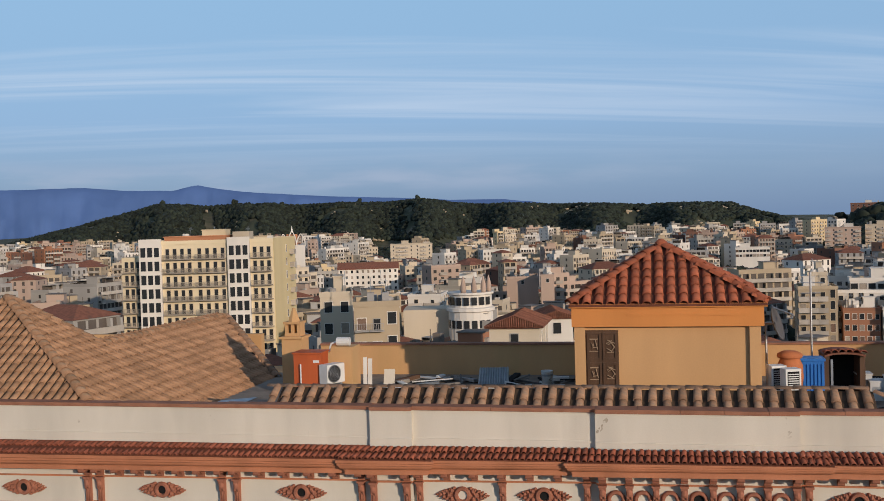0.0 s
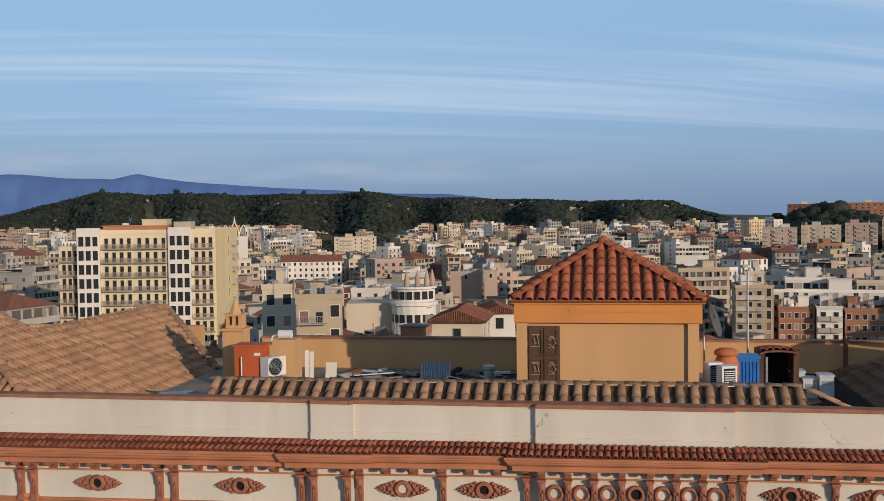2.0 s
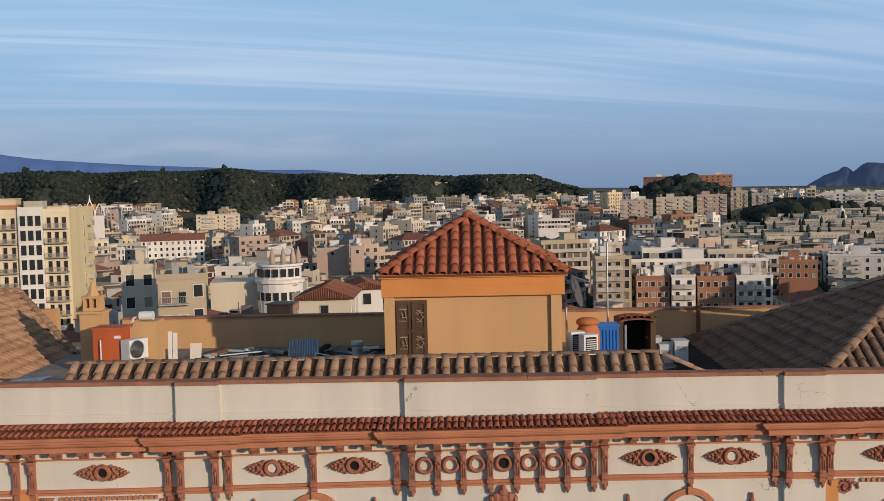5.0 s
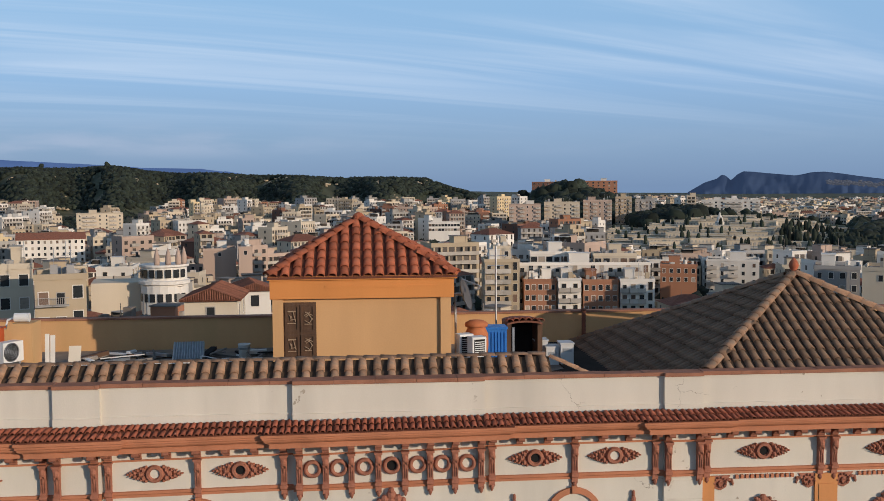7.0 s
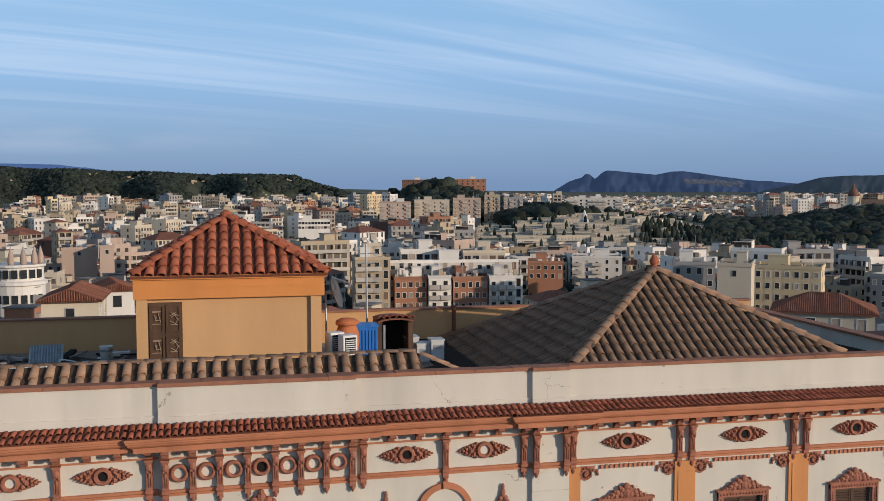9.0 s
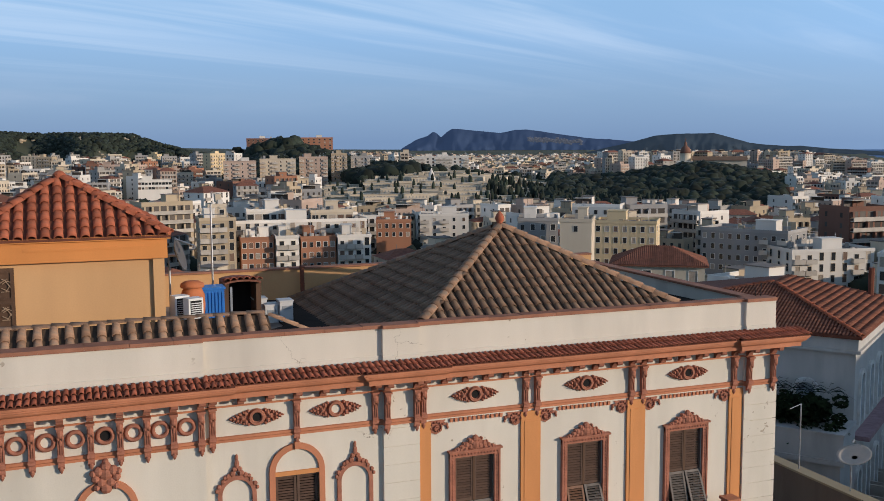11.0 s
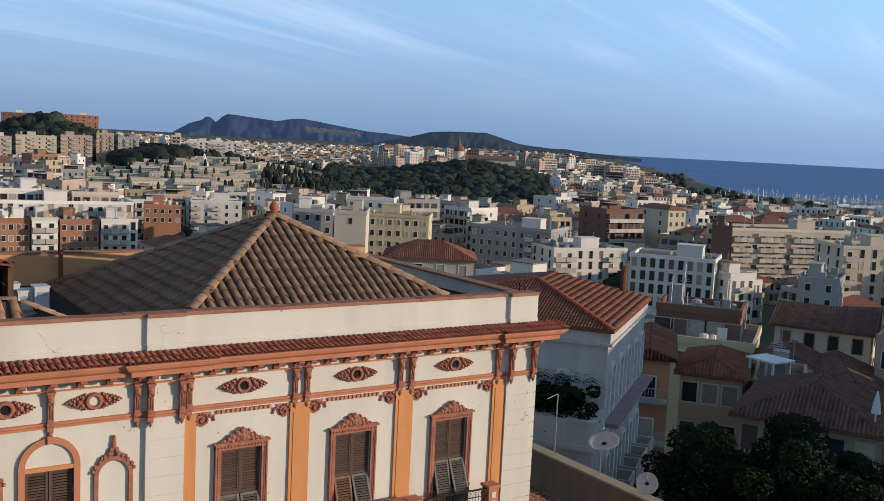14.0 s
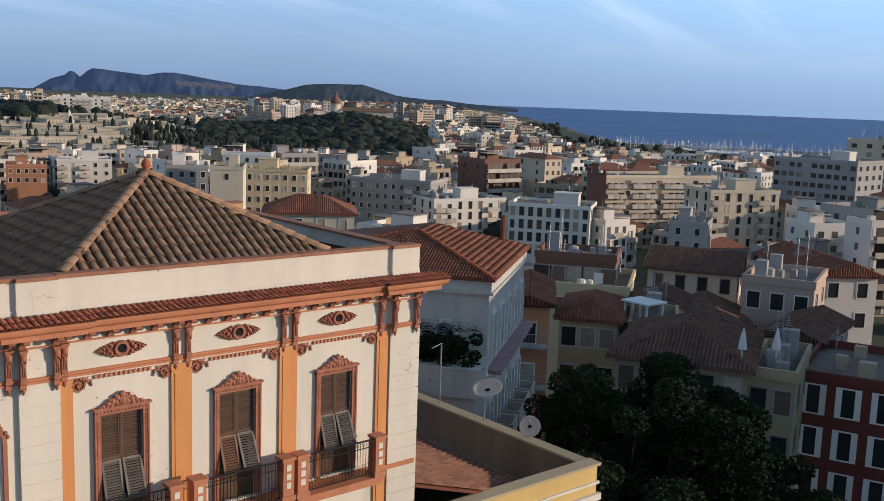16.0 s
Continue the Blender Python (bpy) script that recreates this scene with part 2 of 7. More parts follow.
# dim and red hold street shade in their colour; dim also coats the annex coping
TOWN = {k: mat("town_" + k, c, 0.9, 0.12, 0.10, 0.1, 6.0, stain=tuple(v * 0.8 for v in c), rnd=0.12, streak=True) for k, c in dict(
    white=(0.72, 0.67, 0.60), cream=(0.58, 0.49, 0.37), sand=(0.46, 0.365, 0.25), pink=(0.46, 0.34, 0.27), grey=(0.34, 0.325, 0.31),
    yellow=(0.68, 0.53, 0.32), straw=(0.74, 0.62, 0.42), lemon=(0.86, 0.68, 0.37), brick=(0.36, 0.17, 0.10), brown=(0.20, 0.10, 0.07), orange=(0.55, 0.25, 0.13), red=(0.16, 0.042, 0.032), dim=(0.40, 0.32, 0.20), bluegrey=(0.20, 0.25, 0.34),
    concrete=(0.37, 0.345, 0.31)).items()}
# window panes and shutters, also the painted shade in loggias and verandas
M_TOWNDARK = mat("dark_panes_shutters_and_shade", (0.075, 0.062, 0.052), 0.6, 0.4, 0.3, 0.0, 6.0, rnd=0.85, spec=0.3)
M_TOWNROOF = mat("flat_roof_felt", (0.20, 0.17, 0.145), 0.95, 0.2, 0.25, 0.1, 5.0, rnd=0.25)


# ---------------------------------------------------------------- helpers
HOME = {}                                # where each parent stands


def thing(name, at, label, category, group="", kind=""):
    ob = new(name)
    ob.location = at
    ob.empty_display_size = 0.2
    HOME[ob] = Matrix.Translation(at)
    return tagged(ob, label, category, group, kind)


def hang(ob, parent, m=None):
    """Puts ob under parent with the world pose m."""
    m = m or Matrix.Identity(4)
    if parent is not None:
        ob.parent = parent
        ob.matrix_parent_inverse = HOME.get(parent, Matrix.Identity(4)).inverted()
    ob.matrix_basis = m
    HOME[ob] = m
    return ob


class Build:
    """Collects boxes, prisms and tubes, then makes one mesh of them."""

    def __init__(self):
        self.v, self.f, self.smooth = [], [], False

    def add(self, verts, faces, m=None):
        k = len(self.v)
        self.v += [tuple(m @ Vector(p)) if m else tuple(p) for p in verts]
        self.f += [tuple(i + k for i in q) for q in faces]
        return self

    def box(self, x0, x1, y0, y1, z0, z1, m=None):
        vs = [(x, y, z) for z in (z0, z1) for y in (y0, y1) for x in (x0, x1)]
        return self.add(vs, [(0, 2, 3, 1), (4, 5, 7, 6), (0, 1, 5, 4), (2, 6, 7, 3), (0, 4, 6, 2), (1, 3, 7, 5)], m)

    def prism(self, pts, axis, a, b, m=None):
        """A closed outline pts, given in the two other axes, from a to b along axis."""
        n = len(pts)

        def put(p, c):
            return {0: (c, *p), 1: (p[0], c, p[1]), 2: (*p, c)}[axis]
        vs = [put(p, a) for p in pts] + [put(p, b) for p in pts]
        fs = [tuple(range(n))[::-1], tuple(range(n, 2 * n))] + [(i, (i + 1) % n, (i + 1) % n + n, i + n) for i in range(n)]
        return self.add(vs, fs, m)

    def slab(self, pts, thick):
        """A flat polygon thickened downwards."""
        n = len(pts)
        vs = [tuple(p) for p in pts] + [(p[0], p[1], p[2] - thick) for p in pts]
        return self.add(vs, [tuple(range(n)), tuple(range(n, 2 * n))[::-1]] + [(i, i + n, (i + 1) % n + n, (i + 1) % n) for i in range(n)])

    def tube(self, p, q, r0, r1=None, n=8, caps=True):
        p, q = Vector(p), Vector(q)
        r1 = r0 if r1 is None else r1
        d = (q - p).normalized()
        a = d.orthogonal().normalized()
        b = d.cross(a)
        vs = [p + r0 * (a * math.cos(2 * math.pi * i / n) + b * math.sin(2 * math.pi * i / n)) for i in range(n)]
        vs += [q + r1 * (a * math.cos(2 * math.pi * i / n) + b * math.sin(2 * math.pi * i / n)) for i in range(n)]
        fs = [(i, (i + 1) % n, (i + 1) % n + n, i + n) for i in range(n)]
        if caps:
            fs += [tuple(range(n))[::-1], tuple(range(n, 2 * n))]
        return self.add(vs, fs)

    def lathe(self, profile, at, n=14, m=None):
        """profile: (radius, height) pairs, turned round a vertical axis at at."""
        vs = [(at[0] + r * math.cos(2 * math.pi * i / n), at[1] + r * math.sin(2 * math.pi * i / n), at[2] + z) for r, z in profile for i in range(n)]
        fs = [(k * n + i, k * n + (i + 1) % n, (k + 1) * n + (i + 1) % n, (k + 1) * n + i) for k in range(len(profile) - 1) for i in range(n)]
        fs += [tuple(range(n))[::-1], tuple(range((len(profile) - 1) * n, len(profile) * n))]
        return self.add(vs, fs, m)

    def ring(self, c, r, t, depth=None, n=16, k=6):
        """A round moulding facing -y, of radius r and thickness t."""
        depth = depth or t
        vs = [(c[0] + (r + t * math.cos(b)) * math.cos(a), c[1] - depth * math.sin(b), c[2] + (r + t * math.cos(b)) * math.sin(a))
              for a in [2 * math.pi * i / n for i in range(n)] for b in [2 * math.pi * j / k for j in range(k)]]
        fs = [(i * k + j, i * k + (j + 1) % k, ((i + 1) % n) * k + (j + 1) % k, ((i + 1) % n) * k + j) for i in range(n) for j in range(k)]
        return self.add(vs, fs)

    def lump(self, c, rx, ry, rz, n=8, k=5):
        vs = [(c[0] + rx * math.sin(math.pi * j / k) * math.cos(2 * math.pi * i / n), c[1] + ry * math.sin(math.pi * j / k) * math.sin(2 * math.pi * i / n),
               c[2] + rz * math.cos(math.pi * j / k)) for j in range(1, k) for i in range(n)]
        vs += [(c[0], c[1], c[2] + rz), (c[0], c[1], c[2] - rz)]
        t, b = len(vs) - 2, len(vs) - 1
        fs = [(j * n + i, (j + 1) * n + i, (j + 1) * n + (i + 1) % n, j * n + (i + 1) % n) for j in range(k - 2) for i in range(n)]
        fs += [(t, i, (i + 1) % n) for i in range(n)] + [(b, (k - 2) * n + (i + 1) % n, (k - 2) * n + i) for i in range(n)]
        return self.add(vs, fs)

    def mesh(self, name, material, smooth=False):
        me = bpy.data.meshes.new(name)
        me.from_pydata(self.v, [], self.f)
        me.materials.append(material)
        if smooth:
            me.polygons.foreach_set("use_smooth", [True] * len(me.polygons))
        me.update()
        return me


def part(name, bm, material, parent, label="", kind="", smooth=False):
    ob = new(name, bm.mesh(name, material, smooth))
    hang(ob, parent)
    return tagged(ob, label, kind=kind)


def piece(name, me, parent, m, label=""):
    ob = new(name, me)
    hang(ob, parent, m)
    return tagged(ob, label)


def solo(name, bm, material, label, category, group="", kind="", smooth=False):
    """A thing of one mesh."""
    ob = new(name, bm.mesh(name, material, smooth))
    return tagged(ob, label, category, group, kind)


def polar(az, d):
    a = radians(az)
    return d * math.sin(a), d * math.cos(a)

# ------------------------------------------------------- land, sea, distance
def smooth01(t):
    t = np.clip(t, 0, 1)
    return t * t * (3 - 2 * t)


HILL_AZ = (-37, -34, -32.5, -30.5, -28.5, -24, -18, -14, -10, -7, -2, 3.6, 5.2, 7, 10)
HILL_EL = (-0.7, 0.1, 0.4, 1.0, 1.45, 1.42, 1.3, 1.42, 1.05, 1.0, 0.8, 0.75, 0.15, -0.3, -0.9)


def land(x, y):
    """Height of the ground over the sea."""
    az, r = np.degrees(np.arctan2(x, y)), np.hypot(x, y)
    z = 13.0 - 6.0 * smooth01((r - 90) / 160)
    z = z + 7 * smooth01((r - 500) / 700) * smooth01((20 - az) / 12)
    top = 43 + 1350 * np.tan(np.radians(np.interp(az, HILL_AZ, HILL_EL))) - 9
    hill = smooth01((r - 1000 + 60 * np.sin(az * 1.3)) / 350) * (1 - 0.6 * smooth01((r - 1450) / 700)) * smooth01((az + 40) / 4) * smooth01((11 - az) / 3)
    z = z + np.maximum(top - z, 0) * hill
    z = z + 24 * np.exp(-(((az - 12.3) / 3.6) ** 2) - ((r - 900) / 120) ** 2)          # hospital knoll
    z = z + 14 * np.exp(-(((az - 20.5) / 6.5) ** 2)) * smooth01((r - 430) / 200) * (1 - smooth01((r - 760) / 200))
    z = z + 13 * np.exp(-(((az - 35.2) / 4.2) ** 2) - ((r - 720) / 110) ** 2)           # church knoll
    coast = np.interp(az, (40, 43, 44.2, 46, 48.5, 50.5, 53, 56, 62, 75), (9000, 3400, 2450, 1730, 1160, 960, 900, 830, 815, 800))
    z = z - smooth01((r - coast + 30) / 60) * (z + 3.5) - 4 * smooth01((r - 500) / 300) * smooth01((az - 38) / 8) * smooth01((coast - r) / 120)
    return z


def land_at(az, d):
    x, y = polar(az, d)
    return float(land(np.array([x]), np.array([y]))[0])


az_n, radii = 300, np.concatenate([[2.0, 20, 45, 70], np.geomspace(90, 4980, 120)])
azs = np.radians(np.concatenate([np.linspace(-50, 80, az_n), np.linspace(84, 306, 50)]))
gx, gy = np.sin(azs)[None] * radii[:, None], np.cos(azs)[None] * radii[:, None]
gz = land(gx, gy)
back = (np.degrees(azs) > 82)[None] | (np.degrees(azs) < -48)[None]
gz = np.where(back, 13.0 - 6 * smooth01((radii[:, None] - 90) / 160), gz)
na, nr = len(azs), len(radii)
gb = Build()
gb.v = [tuple(p) for p in np.stack([gx, gy, gz], -1).reshape(-1, 3)]
gb.f = [(i * na + (j + 1) % na, i * na + j, (i + 1) * na + j, (i + 1) * na + (j + 1) % na) for i in range(nr - 1) for j in range(na)] + [tuple(range(na))]
solo("ground", gb, M_WOODLAND, "scrubby green and earth ground under the town", "ground", kind="structure", smooth=True)

sb = Build()
sb.v = [(0.0, 0.0, 0.0)] + [(4990 * math.sin(radians(a)), 4990 * math.cos(radians(a)), 0.0) for a in range(12, 92, 2)]
sb.f = [(0, i + 1, i) for i in range(1, len(sb.v) - 1)]
solo("water", sb, M_SEA, "calm deep blue sea reaching the horizon", "sea", kind="structure")


# land far off: distance haze is put into the colour and a glow
def haze_mat(name, color, glow):
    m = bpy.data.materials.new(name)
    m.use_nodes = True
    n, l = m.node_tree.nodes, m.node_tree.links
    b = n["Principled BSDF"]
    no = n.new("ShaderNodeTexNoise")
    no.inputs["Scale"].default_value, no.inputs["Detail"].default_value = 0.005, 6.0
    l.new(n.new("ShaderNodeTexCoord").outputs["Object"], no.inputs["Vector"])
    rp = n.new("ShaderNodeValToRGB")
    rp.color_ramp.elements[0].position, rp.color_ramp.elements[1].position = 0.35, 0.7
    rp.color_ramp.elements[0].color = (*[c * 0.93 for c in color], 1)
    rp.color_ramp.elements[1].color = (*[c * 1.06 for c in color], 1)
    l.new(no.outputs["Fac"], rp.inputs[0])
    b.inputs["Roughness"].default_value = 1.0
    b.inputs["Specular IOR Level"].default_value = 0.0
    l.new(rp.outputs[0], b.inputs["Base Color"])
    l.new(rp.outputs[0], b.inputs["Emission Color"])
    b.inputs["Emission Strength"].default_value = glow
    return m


def ridge(name, azs_, els, d, material, label, rough, seed, thick=500, base=-2.0):
    """A far range of hills with the skyline els (degrees) over azs_."""
    b = Build()
    aa = np.linspace(azs_[0], azs_[-1], 260)
    ee = np.interp(aa, azs_, els)
    rows = 9
    vs = []
    for k in range(rows):
        f = k / (rows - 1)
        for a, e in zip(aa, ee):
            top = 43 + d * math.tan(radians(e))
            wob = noise.noise(Vector((a * 0.9, f * 3.0, seed))) + 0.5 * noise.noise(Vector((a * 3.1, f * 6.0, seed + 4)))
            z = base + (top - base) * smooth01(f) + rough * wob * (1 if 0 < k < rows - 1 else 0.25)
            x, y = polar(a, d - thick * (1 - f) * (1 + 0.35 * wob))
            vs.append((x, y, max(z, base) if k else base))
    n = len(aa)
    b.v = vs
    b.f = [(k * n + i, k * n + i + 1, (k + 1) * n + i + 1, (k + 1) * n + i) for k in range(rows - 1) for i in range(n - 1)]
    return solo(name, b, material, label, "hills", kind="structure", smooth=True)


# blue of the haze, coloured in and made to glow
M_FARBLUE = haze_mat("haze_blue_hills", (0.058, 0.100, 0.215), 0.8)
M_MIDBLUE = haze_mat("haze_blue_headland", (0.030, 0.047, 0.088), 0.75)
M_CAPE = haze_mat("haze_green_headland", (0.034, 0.046, 0.060), 0.6)
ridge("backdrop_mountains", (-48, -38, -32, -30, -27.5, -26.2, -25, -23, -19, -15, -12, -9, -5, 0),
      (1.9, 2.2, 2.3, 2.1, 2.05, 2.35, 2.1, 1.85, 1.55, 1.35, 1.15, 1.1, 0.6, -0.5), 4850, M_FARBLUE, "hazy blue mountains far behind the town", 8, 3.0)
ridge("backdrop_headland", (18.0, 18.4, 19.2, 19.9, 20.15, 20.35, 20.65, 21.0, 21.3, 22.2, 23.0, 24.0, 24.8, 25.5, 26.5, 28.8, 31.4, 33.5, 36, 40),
      (-0.7, -0.35, 0.13, 0.36, 0.58, 0.55, 0.28, 0.6, 0.75, 0.68, 0.6, 0.5, 0.66, 0.69, 0.55, 0.2, 0.0, -0.1, -0.3, -0.65), 4600, M_MIDBLUE, "haze-blue headland with a saddle-shaped notch", 6, 9.0, 350)
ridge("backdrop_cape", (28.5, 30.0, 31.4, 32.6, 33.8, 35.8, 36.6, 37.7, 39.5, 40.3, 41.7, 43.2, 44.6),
      (-0.7, -0.35, -0.05, 0.3, 0.4, 0.42, 0.2, -0.12, -0.3, -0.28, -0.43, -0.52, -0.62), 3400, M_CAPE, "low hazy green-blue cape by the sea", 5, 15.0, 500)

# ------------------------------------------------- the palazzo across the street
Y0 = 23.0                                  # plane of its front wall
X_END = 18.75
palazzo = thing("palazzo", (0.6, 27.0, 13.0), "cream and terracotta palazzo with tiled roofs, balconies and moulded cornice", "building")


WIN_X = (9.52, 12.70, 15.87)
WIN_HALF, WIN_LO, WIN_HI = 0.54, 32.05, 35.05
ARCH_X = (4.93, 0.6, -3.82)
NICHE_X = (3.50, 6.36, -2.40, -5.24)
holes = [(x - WIN_HALF, x + WIN_HALF, WIN_LO, WIN_HI) for x in WIN_X] + [(x - 0.55, x + 0.55, 32.2, 35.15) for x in (4.93, -3.82)]
xs = sorted({-26.0, X_END - 0.02, *[h[0] for h in holes], *[h[1] for h in holes]})
for a, c in zip(xs, xs[1:]):
    hole = next((h for h in holes if h[0] == a), None)
    for z0, z1 in ([(13.0, hole[2]), (hole[3], 37.3)] if hole else [(13.0, 37.3)]):
        part("wall", Build().box(a, c, Y0, Y0 + 0.45, z0, z1), M_CREAM, palazzo, "cream stuccoed street front with faint cracks")
part("side_wall", Build().box(X_END - 0.45, X_END, Y0 + 0.45, 33.05, 13.0, 37.6), M_CREAM, palazzo)
part("rear_wall", Build().box(-11.7, X_END, 33.05, 33.4, 13.0, 38.0), M_CREAM, palazzo)
part("terrace_floor", Build().box(-25.6, X_END - 0.45, Y0 + 0.45, 33.05, 37.45, 37.8), M_FLOOR, palazzo, "grey screeded flat roof terrace")

# parapet in panels; piers and the middle stand proud
PANELS = [(-26.0, -7.0, 0.0), (-7.0, -5.96, 0.11), (-5.96, -1.64, 0.0), (-1.64, 2.80, 0.13), (2.80, 7.08, 0.0), (7.08, 8.02, 0.11), (8.02, 17.74, 0.0), (17.74, X_END, 0.11)]
for x0, x1, out in PANELS:
    part("parapet_panel", Build().box(x0, x1, Y0 - out, Y0 + 0.28, 37.3, 38.50).box(x0, x1, Y0 - out - 0.03, Y0 - out, 37.6, 37.83), M_CREAM, palazzo)
    x = x0
    while x < x1 - 0.01:
        e = min(x + 0.95, x1)
        part("coping", Build().box(x + 0.003, e - 0.003, Y0 - out - 0.05, Y0 + 0.32, 38.50, 38.585 + random.uniform(-.006, .01)), M_COPING, palazzo)
        x = e
part("side_parapet", Build().box(X_END - 0.28, X_END, Y0 + 0.28, 33.4, 37.6, 38.42), M_CREAM, palazzo)
part("side_coping", Build().box(X_END - 0.36, X_END + 0.04, Y0 + 0.33, 33.4, 38.42, 38.49), M_COPING, palazzo)

# the old front has settled a little towards its far end
def sag(x, z):
    return float(np.interp(x, (-26, -8.8, -3.8, 0.6, 4, 9), (.40, .205, .13, .045, .022, 0))) * min(1.0, max(0.0, (37.80 - z) / .35))


def settle(b):
    b.v = [(p[0], p[1], p[2] - sag(p[0], p[2])) for p in b.v]
    return b


def settled(x, y, z, *turn):
    return pose(x, y, z - sag(x, z), *turn)


# cornice: one moulded profile, returned with a mitre at each break of the wall
CORNICE = [(0.0, 37.56), (0.67, 37.56), (0.67, 37.515), (0.645, 37.505), (0.645, 37.475), (0.615, 37.465), (0.605, 37.43), (0.575, 37.395), (0.53, 37.375), (0.515, 37.365),
           (0.515, 37.35), (0.50, 37.345), (0.50, 37.245), (0.44, 37.24), (0.42, 37.262), (0.0, 37.262)]
for x0, x1, out in PANELS:
    left_, right_ = (1 if out else 0), (1 if out else 0)
    n = len(CORNICE)
    k = 0.003 if out else 0
    c = Build()
    c.v = [(x0 - d * left_, Y0 - d - out, z + k) for d, z in CORNICE] + [(x1 + d * right_, Y0 - d - out, z + k) for d, z in CORNICE]
    c.f = [tuple(range(n))[::-1], tuple(range(n, 2 * n))] + [(q, (q + 1) % n, (q + 1) % n + n, q + n) for q in range(n)]
    part("cornice", settle(c), M_TERRA, palazzo, "moulded terracotta-painted cornice")
c = Build()
n = len(CORNICE)
c.v = [(X_END + d, Y0 - d - .11, z + .003) for d, z in CORNICE] + [(X_END + d, 32.6, z + .003) for d, z in CORNICE]
c.f = [tuple(range(n))[::-1], tuple(range(n, 2 * n))] + [(q, (q + 1) % n, (q + 1) % n + n, q + n) for q in range(n)]
part("side_cornice", c, M_TERRA, palazzo, "moulded terracotta-painted cornice")

# small barrel tiles on the cornice
def barrel(length, r0, r1, thick, material, n=5, name="tile"):
    """An arched clay tile: lower end at y = 0, upper end at y = length."""
    b = Build()
    for y, r in ((0.0, r0), (length, r1)):
        for rr in (r, r - thick):
            for i in range(n + 1):
                a = math.pi * i / n
                b.v.append((rr * math.cos(a), y, max(rr, 0) * math.sin(a) * 0.82 + (0.02 if y == 0 else -0.005)))
    k = n + 1
    for i in range(n):
        b.f += [(i, i + 1, 2 * k + i + 1, 2 * k + i), (i, k + i, k + i + 1, i + 1), (k + i, 3 * k + i, 3 * k + i + 1, k + i + 1)]
    return b.mesh(name, material, True)


ME_CTILE = barrel(0.34, 0.062, 0.052, 0.014, M_TILECORN)
for x0, x1, out in PANELS:
    oo = out
    a, e = x0 - (0.6 if out else 0), x1 + (0.6 if out and x1 < X_END else 0) + (0.66 if x1 == X_END else 0)
    bed = part("cornice_tiles", settle(Build().prism([(Y0 - 0.68 - oo, 37.564), (Y0 - out - 0.03, 37.564), (Y0 - out - 0.03, 37.69), (Y0 - 0.68 - oo, 37.58)], 0, a, e)), M_PANRED, palazzo, "red clay tiles covering the cornice")
    slope = math.degrees(math.atan2(0.12, 0.62))
    x = a + 0.07
    cols = 0
    many = Build()
    while x < e:
        for j in range(2):
            m = settled(x + random.uniform(-.008, .008), Y0 - 0.71 - oo + j * 0.31, 37.575 + (0.006 if out else 0) + j * 0.06 + random.uniform(0, .006), slope, 0, random.uniform(-3, 3))
            if x > -11 and out < 1:
                piece("tile", ME_CTILE, bed, m)
            else:
                many.add([v.co for v in ME_CTILE.vertices], [tuple(p.vertices) for p in ME_CTILE.polygons], m)
        x += 0.155
    if many.v:
        part("far_tiles", many, M_TILECORN, bed, kind="stuff")

# brackets under the cornice, frieze consoles, string course
mb = Build().prism([(0, 0), (-0.43, 0), (-0.43, -0.035), (-0.41, -0.04), (-0.415, -0.10), (-0.385, -0.135), (-0.34, -0.13), (-0.31, -0.10), (-0.25, -0.105), (-0.17, -0.15), (-0.10, -0.23), (-0.06, -0.27), (0, -0.28)], 0, -0.07, 0.07)
mb.box(-0.085, 0.085, -0.45, 0, -0.03, 0.012).tube((-0.078, -0.37, -0.085), (0.078, -0.37, -0.085), 0.045, n=8).tube((-0.076, -0.07, -0.22), (0.076, -0.07, -0.22), 0.05, n=8)
me_mod = mb.mesh("bracket", M_CARVED)
cb = Build().prism([(0, 0.82), (-0.17, 0.82), (-0.17, 0.77), (-0.15, 0.70), (-0.12, 0.6), (-0.085, 0.45), (-0.085, 0.2), (-0.13, 0.15), (-0.13, 0.06), (-0.08, 0.0), (-0.07, -0.1), (0, -0.16)], 0, -0.07, 0.07)
cb.box(-0.095, 0.095, -0.19, 0, 0.785, 0.83).lump((0, -0.14, 0.66), 0.075, 0.05, 0.10).lump((-.045, -0.12, 0.58), 0.035, 0.04, 0.08).lump((.045, -0.12, 0.58), 0.035, 0.04, 0.08).lump((0, -0.10, 0.47), 0.035, 0.035, 0.10)
cb.box(-0.085, 0.085, -0.145, 0, 0.05, 0.12).lump((0, -0.06, -0.15), 0.05, 0.05, 0.07).lump((0, -0.05, -0.21), 0.028, 0.03, 0.035)
for dx in (-0.05, 0, 0.05):
    cb.box(dx - 0.012, dx + 0.012, -0.105, 0, 0.16, 0.48)
me_con = cb.mesh("console", M_CARVED)
CONS = [-14.6, -14.25, -10.88, -10.49, -7.26, -6.92, -6.10, -5.82, -3.82, -1.86, -1.50, -0.90, -0.31, 0.31, 0.93, 1.51, 2.09, 2.70, 2.97, 4.94, 6.88, 7.16, 7.92, 8.14,
        10.94, 11.28, 14.10, 14.46, 17.42, 17.84, 18.66]
for x in CONS:
    out = next((o for a, e, o in PANELS if a <= x < e), 0)
    piece("console", me_con, palazzo, settled(x, Y0 - out - (0.02 if out else 0), 36.14))
    piece("bracket", me_mod, palazzo, settled(x, Y0 - out, 37.262))
